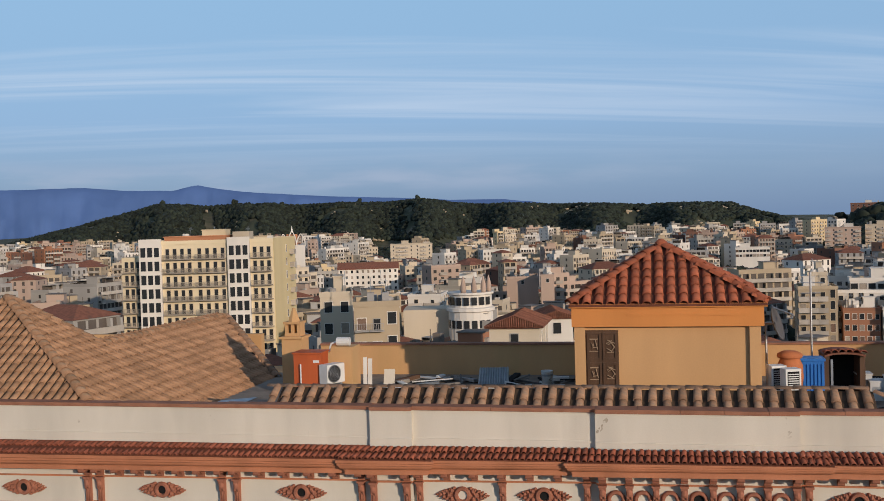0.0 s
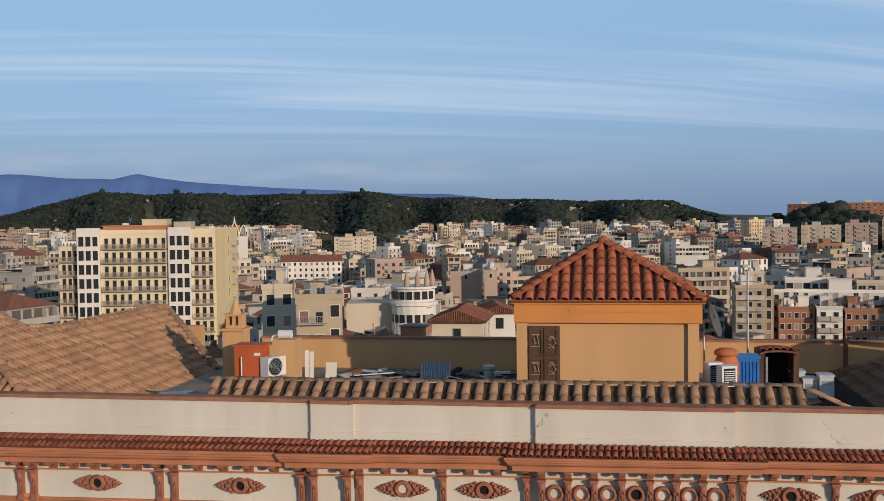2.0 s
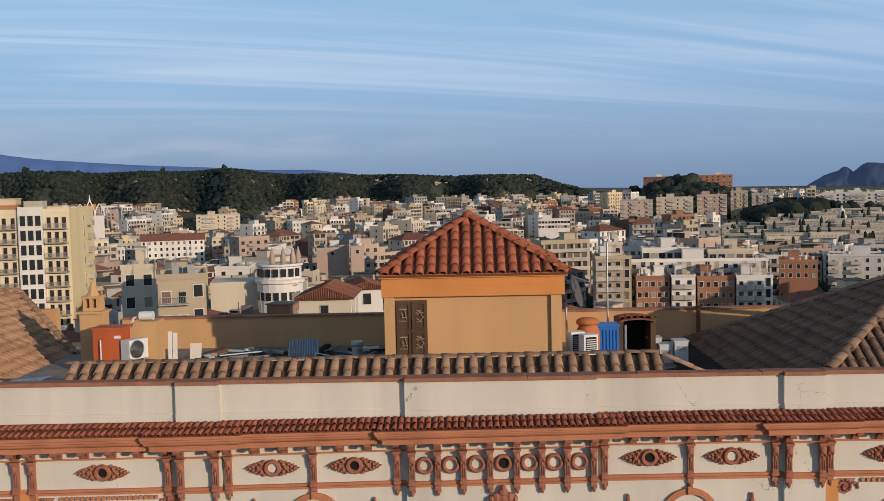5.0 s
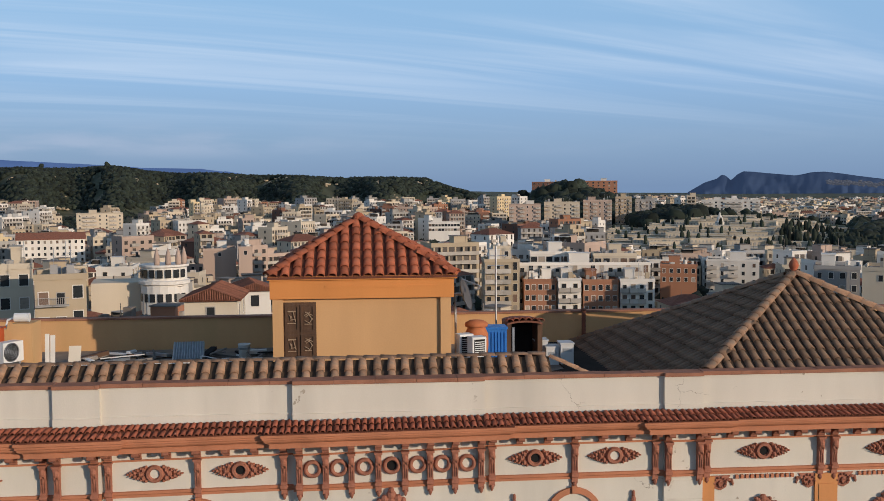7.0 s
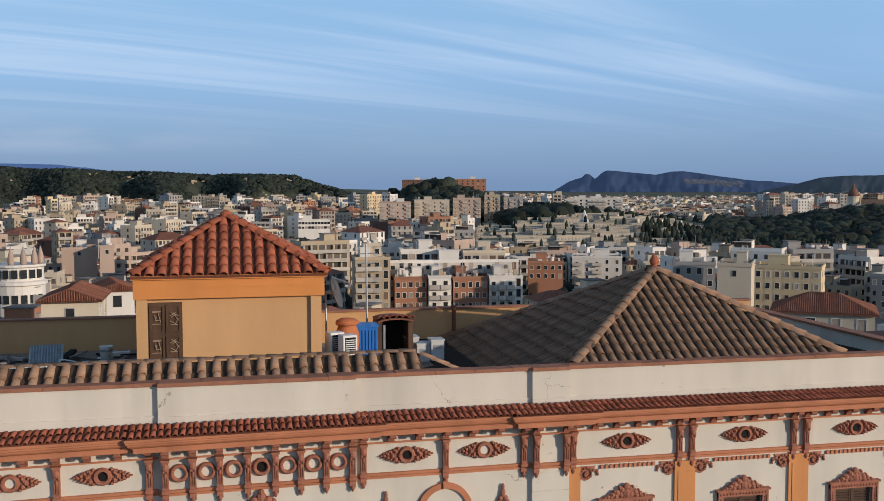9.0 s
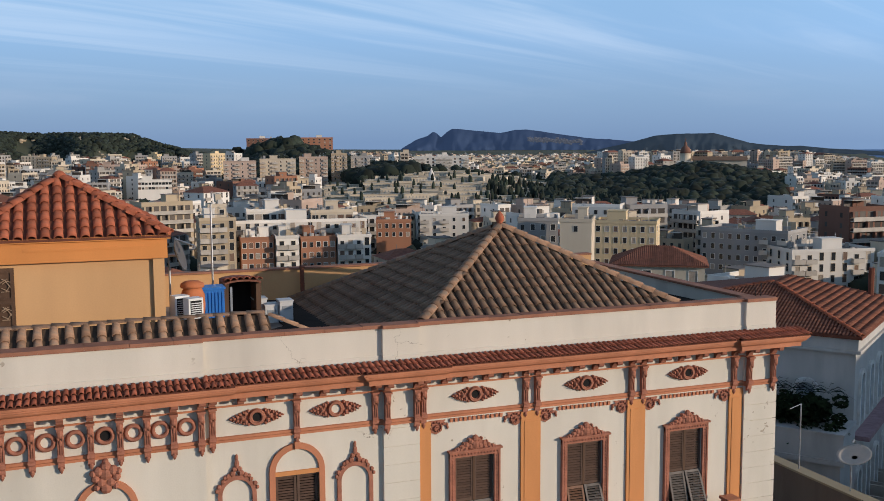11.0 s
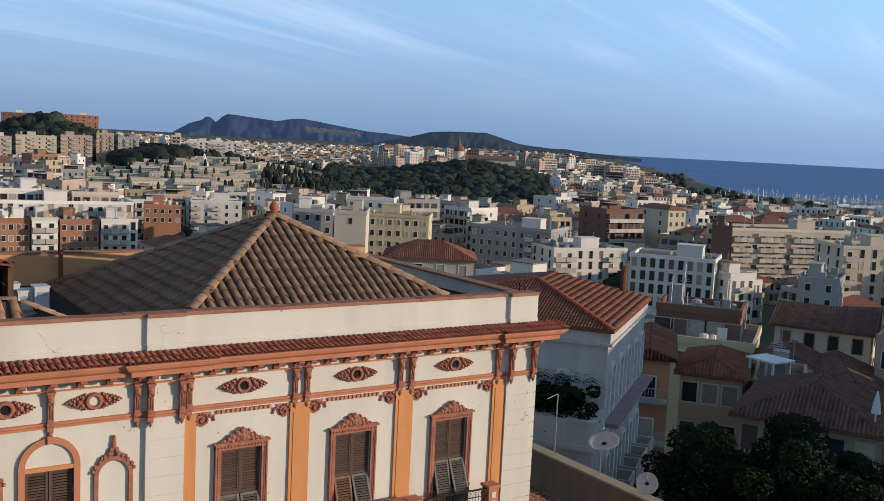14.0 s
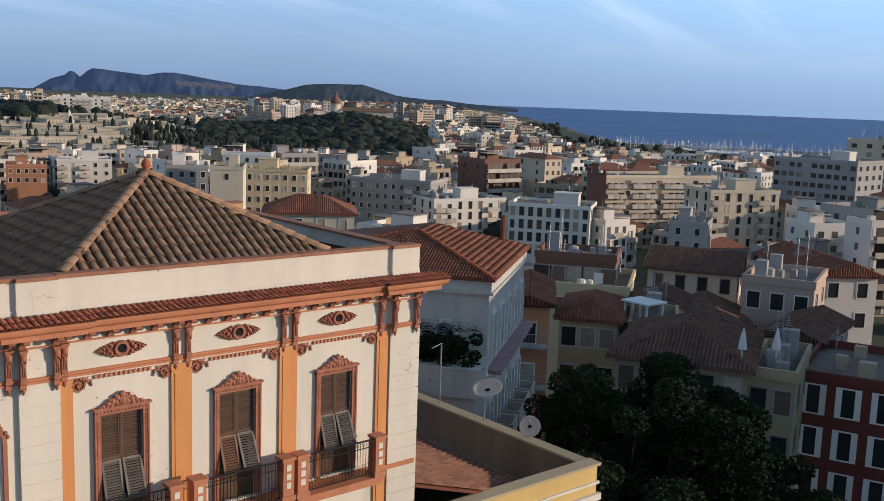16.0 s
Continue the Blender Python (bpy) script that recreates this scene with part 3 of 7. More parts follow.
for a, c in zip(CONS, CONS[1:]):
    n = round((c - a) / .60)
    for i in range(1, n):
        x = a + (c - a) * i / n
        out = next((o for p, e, o in PANELS if p <= x < e), 0)
        piece("bracket", me_mod, palazzo, settled(x, Y0 - out, 37.262))
for x0, x1, out in PANELS:
    part("frieze_fillet", settle(Build().box(x0, x1, Y0 - out - 0.035, Y0 - 0.001, 36.94, 36.98)), M_TERRA, palazzo)
    part("string_course", settle(Build().prism([(Y0 - .001, 36.11), (Y0 - out - .045, 36.11), (Y0 - out - .045, 36.17), (Y0 - out - .075, 36.19), (Y0 - out - .075, 36.24), (Y0 - out - .06, 36.25), (Y0 - .001, 36.25)], 0, x0, x1)), M_TERRA, palazzo)
    if out and x0 != -1.64:
        b = Build()
        z = 13.0
        while z < 36.07:
            b.box(x0, x1 + (0.1 if x1 == X_END else 0), Y0 - out, Y0 if x1 < X_END else Y0 + .9, z + 0.018, min(z + 0.46, 36.07))
            z += 0.46
        b.box(x0 + 0.01, x1 - 0.01, Y0 - out + 0.02, Y0, 13.0, 37.25)
        part("quoin_pier", b, M_CREAM, palazzo, "cream pier with horizontal grooves")
    elif out:
        part("middle_break", Build().box(x0, x1, Y0 - out, Y0, 13.0, 37.25), M_CREAM, palazzo)

# carved lozenges with a round hole, and rings in the middle bay
rb = Build().ring((0, -0.03, 0), 0.155, 0.055, 0.07)
for s in (-1, 1):
    for cx, cz, rx, rz in ((.26, .10, .07, .08), (.26, -.10, .07, .08), (.33, 0, .08, .09), (.38, .09, .05, .05), (.38, -.09, .05, .05), (.45, .04, .06, .06), (.45, -.05, .06, .05), (.53, 0, .07, .045), (.61, 0, .05, .025), (.20, .16, .055, .045), (.20, -.16, .055, .045), (.31, .13, .04, .035), (.31, -.13, .04, .035), (.42, .10, .03, .03), (.42, -.10, .03, .03), (.49, .08, .03, .025), (.49, -.08, .03, .025), (.56, .045, .03, .02), (.56, -.045, .03, .02), (.29, .04, .03, .05), (.36, -.05, .03, .03)):
        rb.lump((s * cx, -0.025, cz), rx * .85, 0.075, rz * .85, 7, 5)
rb.prism([(-.55, 0), (-.36, -.07), (-.2, -.15), (.2, -.15), (.36, -.07), (.55, 0), (.36, .07), (.2, .15), (-.2, .15), (-.36, .07)], 1, -0.02, 0.0)
me_ros = rb.mesh("carved_lozenge", M_CARVED, False)
# flat black disc stands for the darkness inside a hole
me_hole = Build().lathe([(0.125, 0.0), (0.125, 0.01)], (0, 0, 0), 14, pose(0, 0, 0, 90)).mesh("hole", M_BLACK)
me_plug = Build().lathe([(0.125, 0.0), (0.125, 0.01)], (0, 0, 0), 14, pose(0, 0, 0, 90)).mesh("plug", M_CREAM)
for x, open_hole in ((-16.5, 1), (-12.55, 1), (-8.82, 1), (-4.79, 0), (-2.86, 1), (4.0, 1), (5.9, 0), (9.54, 1), (12.73, 1), (15.9, 1)):
    o = piece("carved_lozenge", me_ros, palazzo, settled(x, Y0 - 0.002, 36.64), "terracotta carved lozenge with a round hole")
    piece("vent_hole" if open_hole else "vent_plug", me_hole if open_hole else me_plug, o, settled(x, Y0 - 0.03, 36.64))
me_ring = Build().ring((0, -0.03, 0), 0.165, 0.05, 0.07).mesh("ring_moulding", M_CARVED, True)
for i, x in enumerate((-1.2, -0.6, 0.0, 0.62, 1.22, 1.80, 2.38)):
    o = piece("ring_moulding", me_ring, palazzo, settled(x, Y0 - 0.132, 36.62))
    if i == 3:
        piece("vent_hole", me_hole, o, settled(x, Y0 - 0.14, 36.62))

# orange pilasters, dentil bands and volutes of the wings
for x0, x1 in ((-10.96, -10.40), (-14.7, -14.15), (-18.5, -17.95), (8.03, 8.33), (10.82, 11.38), (13.98, 14.54), (17.28, 17.72)):
    b = Build().box(x0, x1, Y0 - 0.06, Y0, 13.0, 36.05).box(x0 + 0.09, x1 - 0.09, Y0 - 0.075, Y0, 13.0, 35.8) if x1 - x0 > .4 else Build().box(x0, x1, Y0 - 0.06, Y0, 13.0, 36.05)
    part("pilaster", b, M_ORANGE, palazzo, "orange stucco pilaster")
me_dent = Build().box(-0.035, 0.035, -0.055, 0, -0.09, 0).mesh("dentil", M_TERRA)
vb = Build()
for k in range(16):
    a = k * 0.55
    r = 0.17 - 0.0095 * k
    vb.lump((0.17 - r * math.cos(a), -0.04, -0.18 + r * math.sin(a)), 0.032, 0.05, 0.032, 6, 4)
vb.lump((0.36, -0.03, -0.1), 0.07, 0.04, 0.04).lump((0.44, -0.03, -0.13), 0.04, 0.04, 0.06).lump((0.46, -0.03, -0.2), 0.03, 0.03, 0.05).prism([(0, 0), (0.4, 0), (0.33, -0.1), (0.3, -0.28), (0.15, -0.36), (0.02, -0.3)], 1, -0.03, 0)
me_vol = vb.mesh("volute", M_CARVED)
for a, e in ((8.33, 10.82), (11.38, 13.98), (14.54, 17.28), (-10.4, -7.0), (-14.15, -10.96)):
    n = round((e - a - 1.0) / 0.125)
    for i in range(n):
        piece("dentil", me_dent, palazzo, settled(a + 0.5 + (i + 0.5) * (e - a - 1.0) / n, Y0, 36.07))
    piece("volute", me_vol, palazzo, settled(a, Y0, 36.06))
    piece("volute", me_vol, palazzo, settled(e, Y0, 36.06) @ Matrix.Diagonal((-1, 1, 1, 1)))

# windows of the wing: moulded frame with a carved crest, louvred shutters pushed out at the foot
fb = Build()
H = WIN_HI
for s in (-1, 1):
    x = s * (WIN_HALF + 0.08)
    fb.box(x - 0.08, x + 0.08, -0.08, 0, WIN_LO, H + 0.14)
    x = s * (WIN_HALF + 0.135)
    fb.box(x - 0.02, x + 0.02, -0.11, 0, WIN_LO, H + 0.16)
    z = WIN_LO + 0.05
    while z < H + 0.1:
        fb.lump((s * (WIN_HALF + 0.08), -0.085, z), 0.028, 0.025, 0.03, 6, 4)
        z += 0.085
fb.box(-WIN_HALF - .16, WIN_HALF + .16, -0.10, 0, H, H + 0.14).box(-WIN_HALF - .2, WIN_HALF + .2, -0.15, 0, H + 0.14, H + 0.19)
for i in range(15):
    fb.lump((-0.62 + i * 0.0886, -0.10, H + 0.07), 0.028, 0.03, 0.03, 6, 4)
for s in (-1, 1):
    for cx, cz, r in ((.10, .40, .10), (.13, .28, .10), (.24, .33, .09), (.27, .24, .08), (.36, .28, .075), (.40, .22, .06), (.48, .235, .06), (.55, .21, .045), (.17, .46, .05), (.06, .24, .07), (.32, .37, .04)):
        fb.lump((s * cx, -0.08, H + cz - 0.02), r, 0.07, r * 0.9, 7, 5)
fb.lump((0, -0.1, H + 0.46), 0.09, 0.08, 0.10).lump((0, -0.09, H + 0.3), 0.12, 0.09, 0.14)
me_frame = fb.mesh("window_frame", M_CARVED)


def leaf_mesh(w, h, name, material, slats=True):
    b = Build()
    b.box(-w / 2, -w / 2 + 0.06, -0.02, 0.02, 0, h).box(w / 2 - 0.06, w / 2, -0.02, 0.02, 0, h)
    b.box(-w / 2 + .06, w / 2 - .06, -0.02, 0.02, 0, 0.07).box(-w / 2 + .06, w / 2 - .06, -0.02, 0.02, h - 0.07, h)
    n = int((h - 0.14) / 0.066)
    for i in range(n if slats else 0):
        z = 0.07 + (i + 0.5) * (h - 0.14) / n
        b.box(-w / 2 + .06, w / 2 - .06, -0.026, 0.026, -0.005, 0.005, pose(0, 0, z, 38))
    return b.mesh(name, material)


SLAT = {}


def shutter(name, w, h, material, m, label=""):
    """A louvred leaf: its frame, with each slat as a piece under it."""
    key = (w, h, material.name)
    if key not in SLAT:
        SLAT[key] = (leaf_mesh(w, h, name, material, False), Build().box(-w / 2 + .055, w / 2 - .055, -0.032, 0.032, -0.006, 0.006).mesh("slat", material))
    leaf = piece(name, SLAT[key][0], palazzo, m, label)
    n = int((h - 0.14) / 0.066)
    for i in range(n):
        piece("slat", SLAT[key][1], leaf, m @ pose(0, 0, 0.07 + (i + 0.5) * (h - 0.14) / n, 38))


M_FADED = mat("faded_brown_shutter", (0.22, 0.12, 0.075), 0.7, 4.0, 0.3, 0.2, 60)
# flat black sheet stands for the unlit room behind the shutters
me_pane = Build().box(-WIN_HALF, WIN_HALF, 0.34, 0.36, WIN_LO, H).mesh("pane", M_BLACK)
me_sash = Build().box(-WIN_HALF, WIN_HALF, 0.10, 0.16, 33.82, 33.90).box(-0.03, 0.03, 0.02, 0.11, 33.86, H).mesh("rail", M_WOODDARK)
me_kick = Build().box(-WIN_HALF, WIN_HALF, 0.05, 0.12, WIN_LO, 32.9).mesh("lower_panel", M_WOODDARK)
for k, x in enumerate(WIN_X):
    w = part("window_" + "abc"[k], Build().box(x - WIN_HALF, x + WIN_HALF, Y0 - 0.12, Y0 + 0.42, WIN_LO - 0.06, WIN_LO), M_CREAM, palazzo, "tall window with brown louvred shutters pushed open at the foot")
    w.name = "window"
    piece("window_frame", me_frame, w, pose(x, Y0, 0), "terracotta moulded frame with carved crest")
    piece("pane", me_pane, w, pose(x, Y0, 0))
    piece("rail", me_sash, w, pose(x, Y0, 0))
    piece("lower_panel", me_kick, w, pose(x, Y0, 0))
    for s in (-1, 1):
        shutter("upper_shutter", .52, 1.18, M_SHUTTER, pose(x + s * 0.265, Y0 + 0.05, 33.86))
        top = Matrix.Translation((x + s * 0.265, Y0 + 0.03, 33.84))
        shutter("lower_shutter", .50, 1.02, M_FADED if (k, s) == (1, -1) else M_SHUTTERGREY, top @ pose(0, 0, 0, -(19 + 3 * s + 4 * k % 5)) @ pose(0, 0, -1.02), "lower louvred shutter pushed outward")

# arched windows and blind niches between the piers
def arch_frame(half, spring, foot, t, d, rise=1.0):
    b = Build()
    n = 14
    for s in (-1, 1):
        b.box(s * half - t / 2 if s > 0 else -half - t / 2, s * half + t / 2 if s > 0 else -half + t / 2, -d, 0, foot, spring)
    for i in range(n):
        a0, a1 = math.pi * i / n, math.pi * (i + 1) / n
        pts = [((half + q) * math.cos(a), spring + (half + q) * math.sin(a) * rise) for a, q in ((a0, -t / 2), (a0, t / 2), (a1, t / 2), (a1, -t / 2))]
        b.prism(pts, 1, -d, 0)
    return b


for k, x in enumerate(ARCH_X):
    out = 0.132 if k == 1 else 0.0
    sp = 35.22 if k != 1 else 34.9
    aw = part("arched_window", arch_frame(0.60, sp, 32.2, 0.14, 0.08).box(-0.06, 0.06, -0.13, 0, sp + 0.54, sp + 0.72), M_TERRA, palazzo, "arched terracotta frame round a shuttered window")
    aw.matrix_basis = HOME[aw] = pose(x, Y0 - out, 0)
    tym = Build()
    tym.prism([(-0.53, sp)] + [(0.53 * math.cos(math.pi * (1 - i / 12)), sp + 0.53 * math.sin(math.pi * i / 12)) for i in range(13)][1:-1] + [(0.53, sp)], 1, -0.02, 0)
    piece("tympanum", tym.mesh("tympanum", M_CREAM), aw, pose(x, Y0 - out, 0))
    piece("transom", Build().box(-0.55, 0.55, -0.07, 0, sp - 0.1, sp).mesh("transom", M_ORANGE), aw, pose(x, Y0 - out, 0))
    # black sheets stand for the unlit room here too
    if k != 1:
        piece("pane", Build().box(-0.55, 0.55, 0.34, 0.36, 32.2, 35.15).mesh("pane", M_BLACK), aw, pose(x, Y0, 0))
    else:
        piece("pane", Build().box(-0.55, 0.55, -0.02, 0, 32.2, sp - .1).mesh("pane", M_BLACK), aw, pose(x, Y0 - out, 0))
    for s in (-1, 1):
        me_l = leaf_mesh(0.5, 2.6, "shutter", M_SHUTTER) if k == 0 and s < 0 else me_l
        piece("shutter", me_l, aw, pose(x + s * 0.26, Y0 - out + (0.05 if k != 1 else -0.03), sp - 0.1 - 2.6))
nb = arch_frame(0.40, 34.82, 32.2, 0.10, 0.07)
for s in (-1, 1):
    for cx, cz, r in ((.10, .50, .075), (.20, .44, .07), (.32, .33, .06), (.42, .22, .06), (.47, .12, .05), (.06, .60, .07), (.28, .42, .05)):
        nb.lump((s * cx, -0.05, 34.82 + cz), r, 0.06, r, 6, 4)
nb.lump((0, -0.06, 35.55), 0.06, 0.05, 0.12).lump((0, -0.06, 35.7), 0.04, 0.04, 0.09)
me_niche = nb.mesh("blind_niche", M_CARVED)
for x in NICHE_X:
    piece("blind_niche", me_niche, palazzo, pose(x, Y0, 0), "blind arched niche with a carved terracotta crest")
# carved keystone ornament in the middle
kb = Build()
for cx, cz, r in ((0, 0, .17), (0, .16, .12), (.15, .05, .12), (-.15, .05, .12), (.22, -.1, .1), (-.22, -.1, .1), (.1, -.2, .12), (-.1, -.2, .12), (.27, .02, .08), (-.27, .02, .08), (0, -.33, .14), (.2, -.3, .08), (-.2, -.3, .08), (0, .27, .07)):
    kb.lump((0.6 + cx, Y0 - 0.2, 35.78 + cz), r, 0.12, r, 8, 5)
part("carved_keystone", settle(kb), M_CARVED, palazzo, "carved terracotta ornament over the middle window")

# balconies
def balcony(x0, x1, zt=33.15, zb=32.05, y=22.18):
    b = part("balcony", Build().box(x0, x1, y - 0.05, Y0, zb - 0.22, zb - 0.1).box(x0 + .05, x1 - .05, y, Y0, zb - 0.34, zb - 0.22), M_TERRA, palazzo, "balcony with black iron railing between terracotta posts")
    for x in (x0 + 0.17, x1 - 0.17):
        p = part("post", Build().box(x - 0.17, x + 0.17, y - 0.02, y + 0.32, zb - 0.1, zt - 0.06).box(x - 0.21, x + 0.21, y - 0.06, y + 0.36, zt - 0.06, zt + 0.02).box(x - 0.21, x + 0.21, y - 0.05, y + 0.35, zb - 0.1, zb + 0.04), M_TERRA, b)
        for z in (32.3, 32.55, 32.8):
            piece("inlay", Build().box(-0.07, 0.07, -0.012, 0, 0, 0.17).mesh("inlay", M_CREAM), b, pose(x, y - 0.02, z))
    r = Build().box(x0 + 0.34, x1 - 0.34, y + 0.04, y + 0.09, zt - 0.08, zt - 0.04).box(x0 + 0.34, x1 - 0.34, y + 0.05, y + 0.08, zb, zb + 0.03).box(x0 + 0.34, x1 - 0.34, y + 0.05, y + 0.08, zt - 0.28, zt - 0.26)
    n = int((x1 - x0 - 0.68) / 0.1)
    for i in range(1, n):
        x = x0 + 0.34 + i * (x1 - x0 - 0.68) / n
        r.tube((x, y + 0.065, zb), (x, y + 0.065, zt - 0.06), 0.009, n=5)
        if i % 2:
            r.ring((x, y + 0.065, zt - 0.17), 0.045, 0.008, n=8, k=4).ring((x, y + 0.065, zb + 0.3), 0.06, 0.008, n=8, k=4)
    part("railing", r, M_IRON, b, "black wrought-iron railing with scrolls", kind="stuff")


for x0, x1 in ((7.95, 10.75), (11.05, 14.0), (14.12, 17.1)):
    balcony(x0, x1)
part("lintel_band", Build().box(8.03, X_END + .02, Y0 - 0.13, Y0, 31.75, 31.9), M_TERRA, palazzo)

# ---- roofs
def tiled_plane(parent, p0, u, v, cols, rows, inside, me, period, rowlen, lift=0.0, jitter=0.01):
    """Rows of barrel tiles on the plane through p0 along the eave u and up the slope v, where inside(a, b) holds."""
    u, v, p0 = Vector(u).normalized(), Vector(v).normalized(), Vector(p0)
    n = u.cross(v)
    rot = Matrix((u, v, n)).transposed().to_4x4()
    for i in range(cols):
        for j in range(rows):
            a, b = (i + 0.5) * period, j * rowlen
            if inside(a, b + rowlen * 0.45):
                q = p0 + u * (a + random.uniform(-jitter, jitter)) + v * (b + random.uniform(-jitter, jitter) * 2) + n * (lift + random.uniform(0, jitter))
                piece("tile", me, parent, Matrix.Translation(q) @ rot @ pose(0, 0, 0, random.uniform(-1.2, 1.2), random.uniform(-2, 2), random.uniform(-1.2, 1.2)))


def ridge_tiles(parent, p, q, me, step, lift=0.03):
    """Barrel tiles laid end to end over a hip or ridge from p (low) to q (high)."""
    p, q = Vector(p), Vector(q)
    d = (q - p).normalized()
    side = d.cross(Vector((0, 0, 1))).normalized()
    rot = Matrix((side, d, side.cross(d))).transposed().to_4x4()
    n = int((q - p).length / step)
    for i in range(n):
        piece("ridge_tile", me, parent, Matrix.Translation(p + d * (i * step) + Vector((0, 0, lift + random.uniform(0, .008)))) @ rot @ pose(0, 0, 0, 1.5, random.uniform(-3, 3), 0))


def plane_frame(p0, p1, apex):
    """Eave direction, up-slope direction, eave length, slope length and the foot of the apex along the eave."""
    p0, p1, apex = Vector(p0), Vector(p1), Vector(apex)
    u = (p1 - p0).normalized()
    along = (apex - p0).dot(u)
    up = apex - (p0 + u * along)
    return u, up.normalized(), (p1 - p0).length, up.length, along


ME_T1 = barrel(0.46, 0.098, 0.08, 0.02, M_TILEDARK)
ME_T2 = barrel(0.46, 0.108, 0.09, 0.02, M_TILE)
ME_T3 = barrel(0.46, 0.098, 0.08, 0.02, M_TILEWARM)
ME_TR = barrel(0.44, 0.120, 0.10, 0.02, M_TILERED)
ME_R1 = barrel(0.44, 0.15, 0.13, 0.02, M_TILE)
ME_R3 = barrel(0.44, 0.15, 0.13, 0.02, M_TILEWARM)
ME_RR = barrel(0.42, 0.14, 0.12, 0.02, M_TILERED)
zE = 38.46
RA = (12.05, 27.1, 40.48)
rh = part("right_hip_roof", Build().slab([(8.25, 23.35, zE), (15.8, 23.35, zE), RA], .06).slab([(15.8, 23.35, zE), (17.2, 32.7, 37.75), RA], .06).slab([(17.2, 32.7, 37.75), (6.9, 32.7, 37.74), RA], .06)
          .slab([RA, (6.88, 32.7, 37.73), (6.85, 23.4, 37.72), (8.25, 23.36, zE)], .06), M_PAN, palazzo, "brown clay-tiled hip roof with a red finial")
u, v, le, ls, al = plane_frame((8.25, 23.35, zE), (15.8, 23.35, zE), RA)
tiled_plane(rh, (8.25, 23.35, zE), u, v, int(le / .255), int(ls / .4) + 1, lambda a, b: b < ls - .1 and al * b / ls - .06 < a < le - (le - al) * b / ls + .06, ME_T1, .255, .40)


def left_slope(a, b):
    x, y = 6.85 + b * .8836, 32.7 - a
    if x > 8.25 and y < 23.35 + (x - 8.25) * .987:
        return False
    return y < 32.7 - (x - 6.9) * 1.087 and x < 11.9 and y > 23.5


tiled_plane(rh, (6.85, 32.7, 37.74), (0, -1, 0), (.8836, 0, .4683), 36, 15, left_slope, ME_T1, .255, .40)
for c_ in ((8.25, 23.35, zE), (15.8, 23.35, zE), (17.2, 32.7, 37.75), (6.9, 32.7, 37.74)):
    ridge_tiles(rh, c_, RA, ME_R1, .37, .05)
part("finial", Build().lathe([(0.14, -0.05), (0.16, 0.05), (0.07, 0.12), (0.12, 0.2), (0.14, 0.28), (0.1, 0.38), (0.04, 0.46), (0.0, 0.5)], RA, 12), M_TILERED, rh, "red clay finial on the peak", smooth=True)
# dark sheet in place of the shaded strip inside the parapet
part("gutter_roof", Build().slab([(15.4, 23.4, 38.2), (X_END - .3, 23.4, 38.1), (X_END - .3, 32.7, 37.9), (15.4, 32.7, 37.9)], 0.1), M_GAPDARK, palazzo, "dark sheet standing for the shade behind the parapet")
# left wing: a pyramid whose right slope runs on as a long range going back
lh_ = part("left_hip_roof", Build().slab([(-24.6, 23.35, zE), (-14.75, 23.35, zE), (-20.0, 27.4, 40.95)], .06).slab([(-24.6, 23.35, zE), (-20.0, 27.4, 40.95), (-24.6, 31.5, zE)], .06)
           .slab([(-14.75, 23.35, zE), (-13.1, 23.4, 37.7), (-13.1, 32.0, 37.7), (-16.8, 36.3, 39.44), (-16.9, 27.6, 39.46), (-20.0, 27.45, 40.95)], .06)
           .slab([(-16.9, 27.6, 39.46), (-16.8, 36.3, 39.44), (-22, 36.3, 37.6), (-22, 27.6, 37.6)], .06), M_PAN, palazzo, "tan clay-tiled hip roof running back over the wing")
u, v, le, ls, al = plane_frame((-24.6, 23.35, zE), (-14.75, 23.35, zE), (-20.0, 27.4, 40.95))
tiled_plane(lh_, (-24.6, 23.35, zE), u, v, int(le / .255), int(ls / .4) + 1, lambda a, b: b < ls - .1 and a > 3.5 and al * b / ls - .06 < a < le - (le - al) * b / ls + .06, ME_T3, .255, .40)
cx = 0.9036


def right_slope(a, b):
    x, y = -13.1 - b * cx, 23.4 + a
    if x < -14.75 and y < 23.35 + (-14.75 - x) * 0.771:
        return False
    if x < -16.9 and y > 27.45:
        return False
    return y < 32.0 + (-13.06 - x) * 1.12 and x > -19.9


tiled_plane(lh_, (-13.1, 23.4, 37.72), (0, 1, 0), (-cx, 0, 1 - .5717), 51, 20, right_slope, ME_T3, .255, .40)
ridge_tiles(lh_, (-14.75, 23.35, zE), (-20.0, 27.4, 40.95), ME_R3, .37, .05)
ridge_tiles(lh_, (-24.6, 23.35, zE), (-20.0, 27.4, 40.95), ME_R3, .37, .05)
ridge_tiles(lh_, (-16.9, 27.6, 39.46), (-16.8, 36.3, 39.47), ME_R3, .37, .05)
ridge_tiles(lh_, (-16.9, 27.55, 39.46), (-20.0, 27.45, 40.95), ME_R3, .37, .04)
ridge_tiles(lh_, (-13.0, 32.0, 37.72), (-16.8, 36.3, 39.44), ME_R1, .37, .06)
part("wing_body", Build().box(-25.6, -13.3, 31.0, 36.6, 13.0, 37.5).box(-25.6, -15.5, 36.6, 36.9, 13, 38.75), M_OCHRE, palazzo)
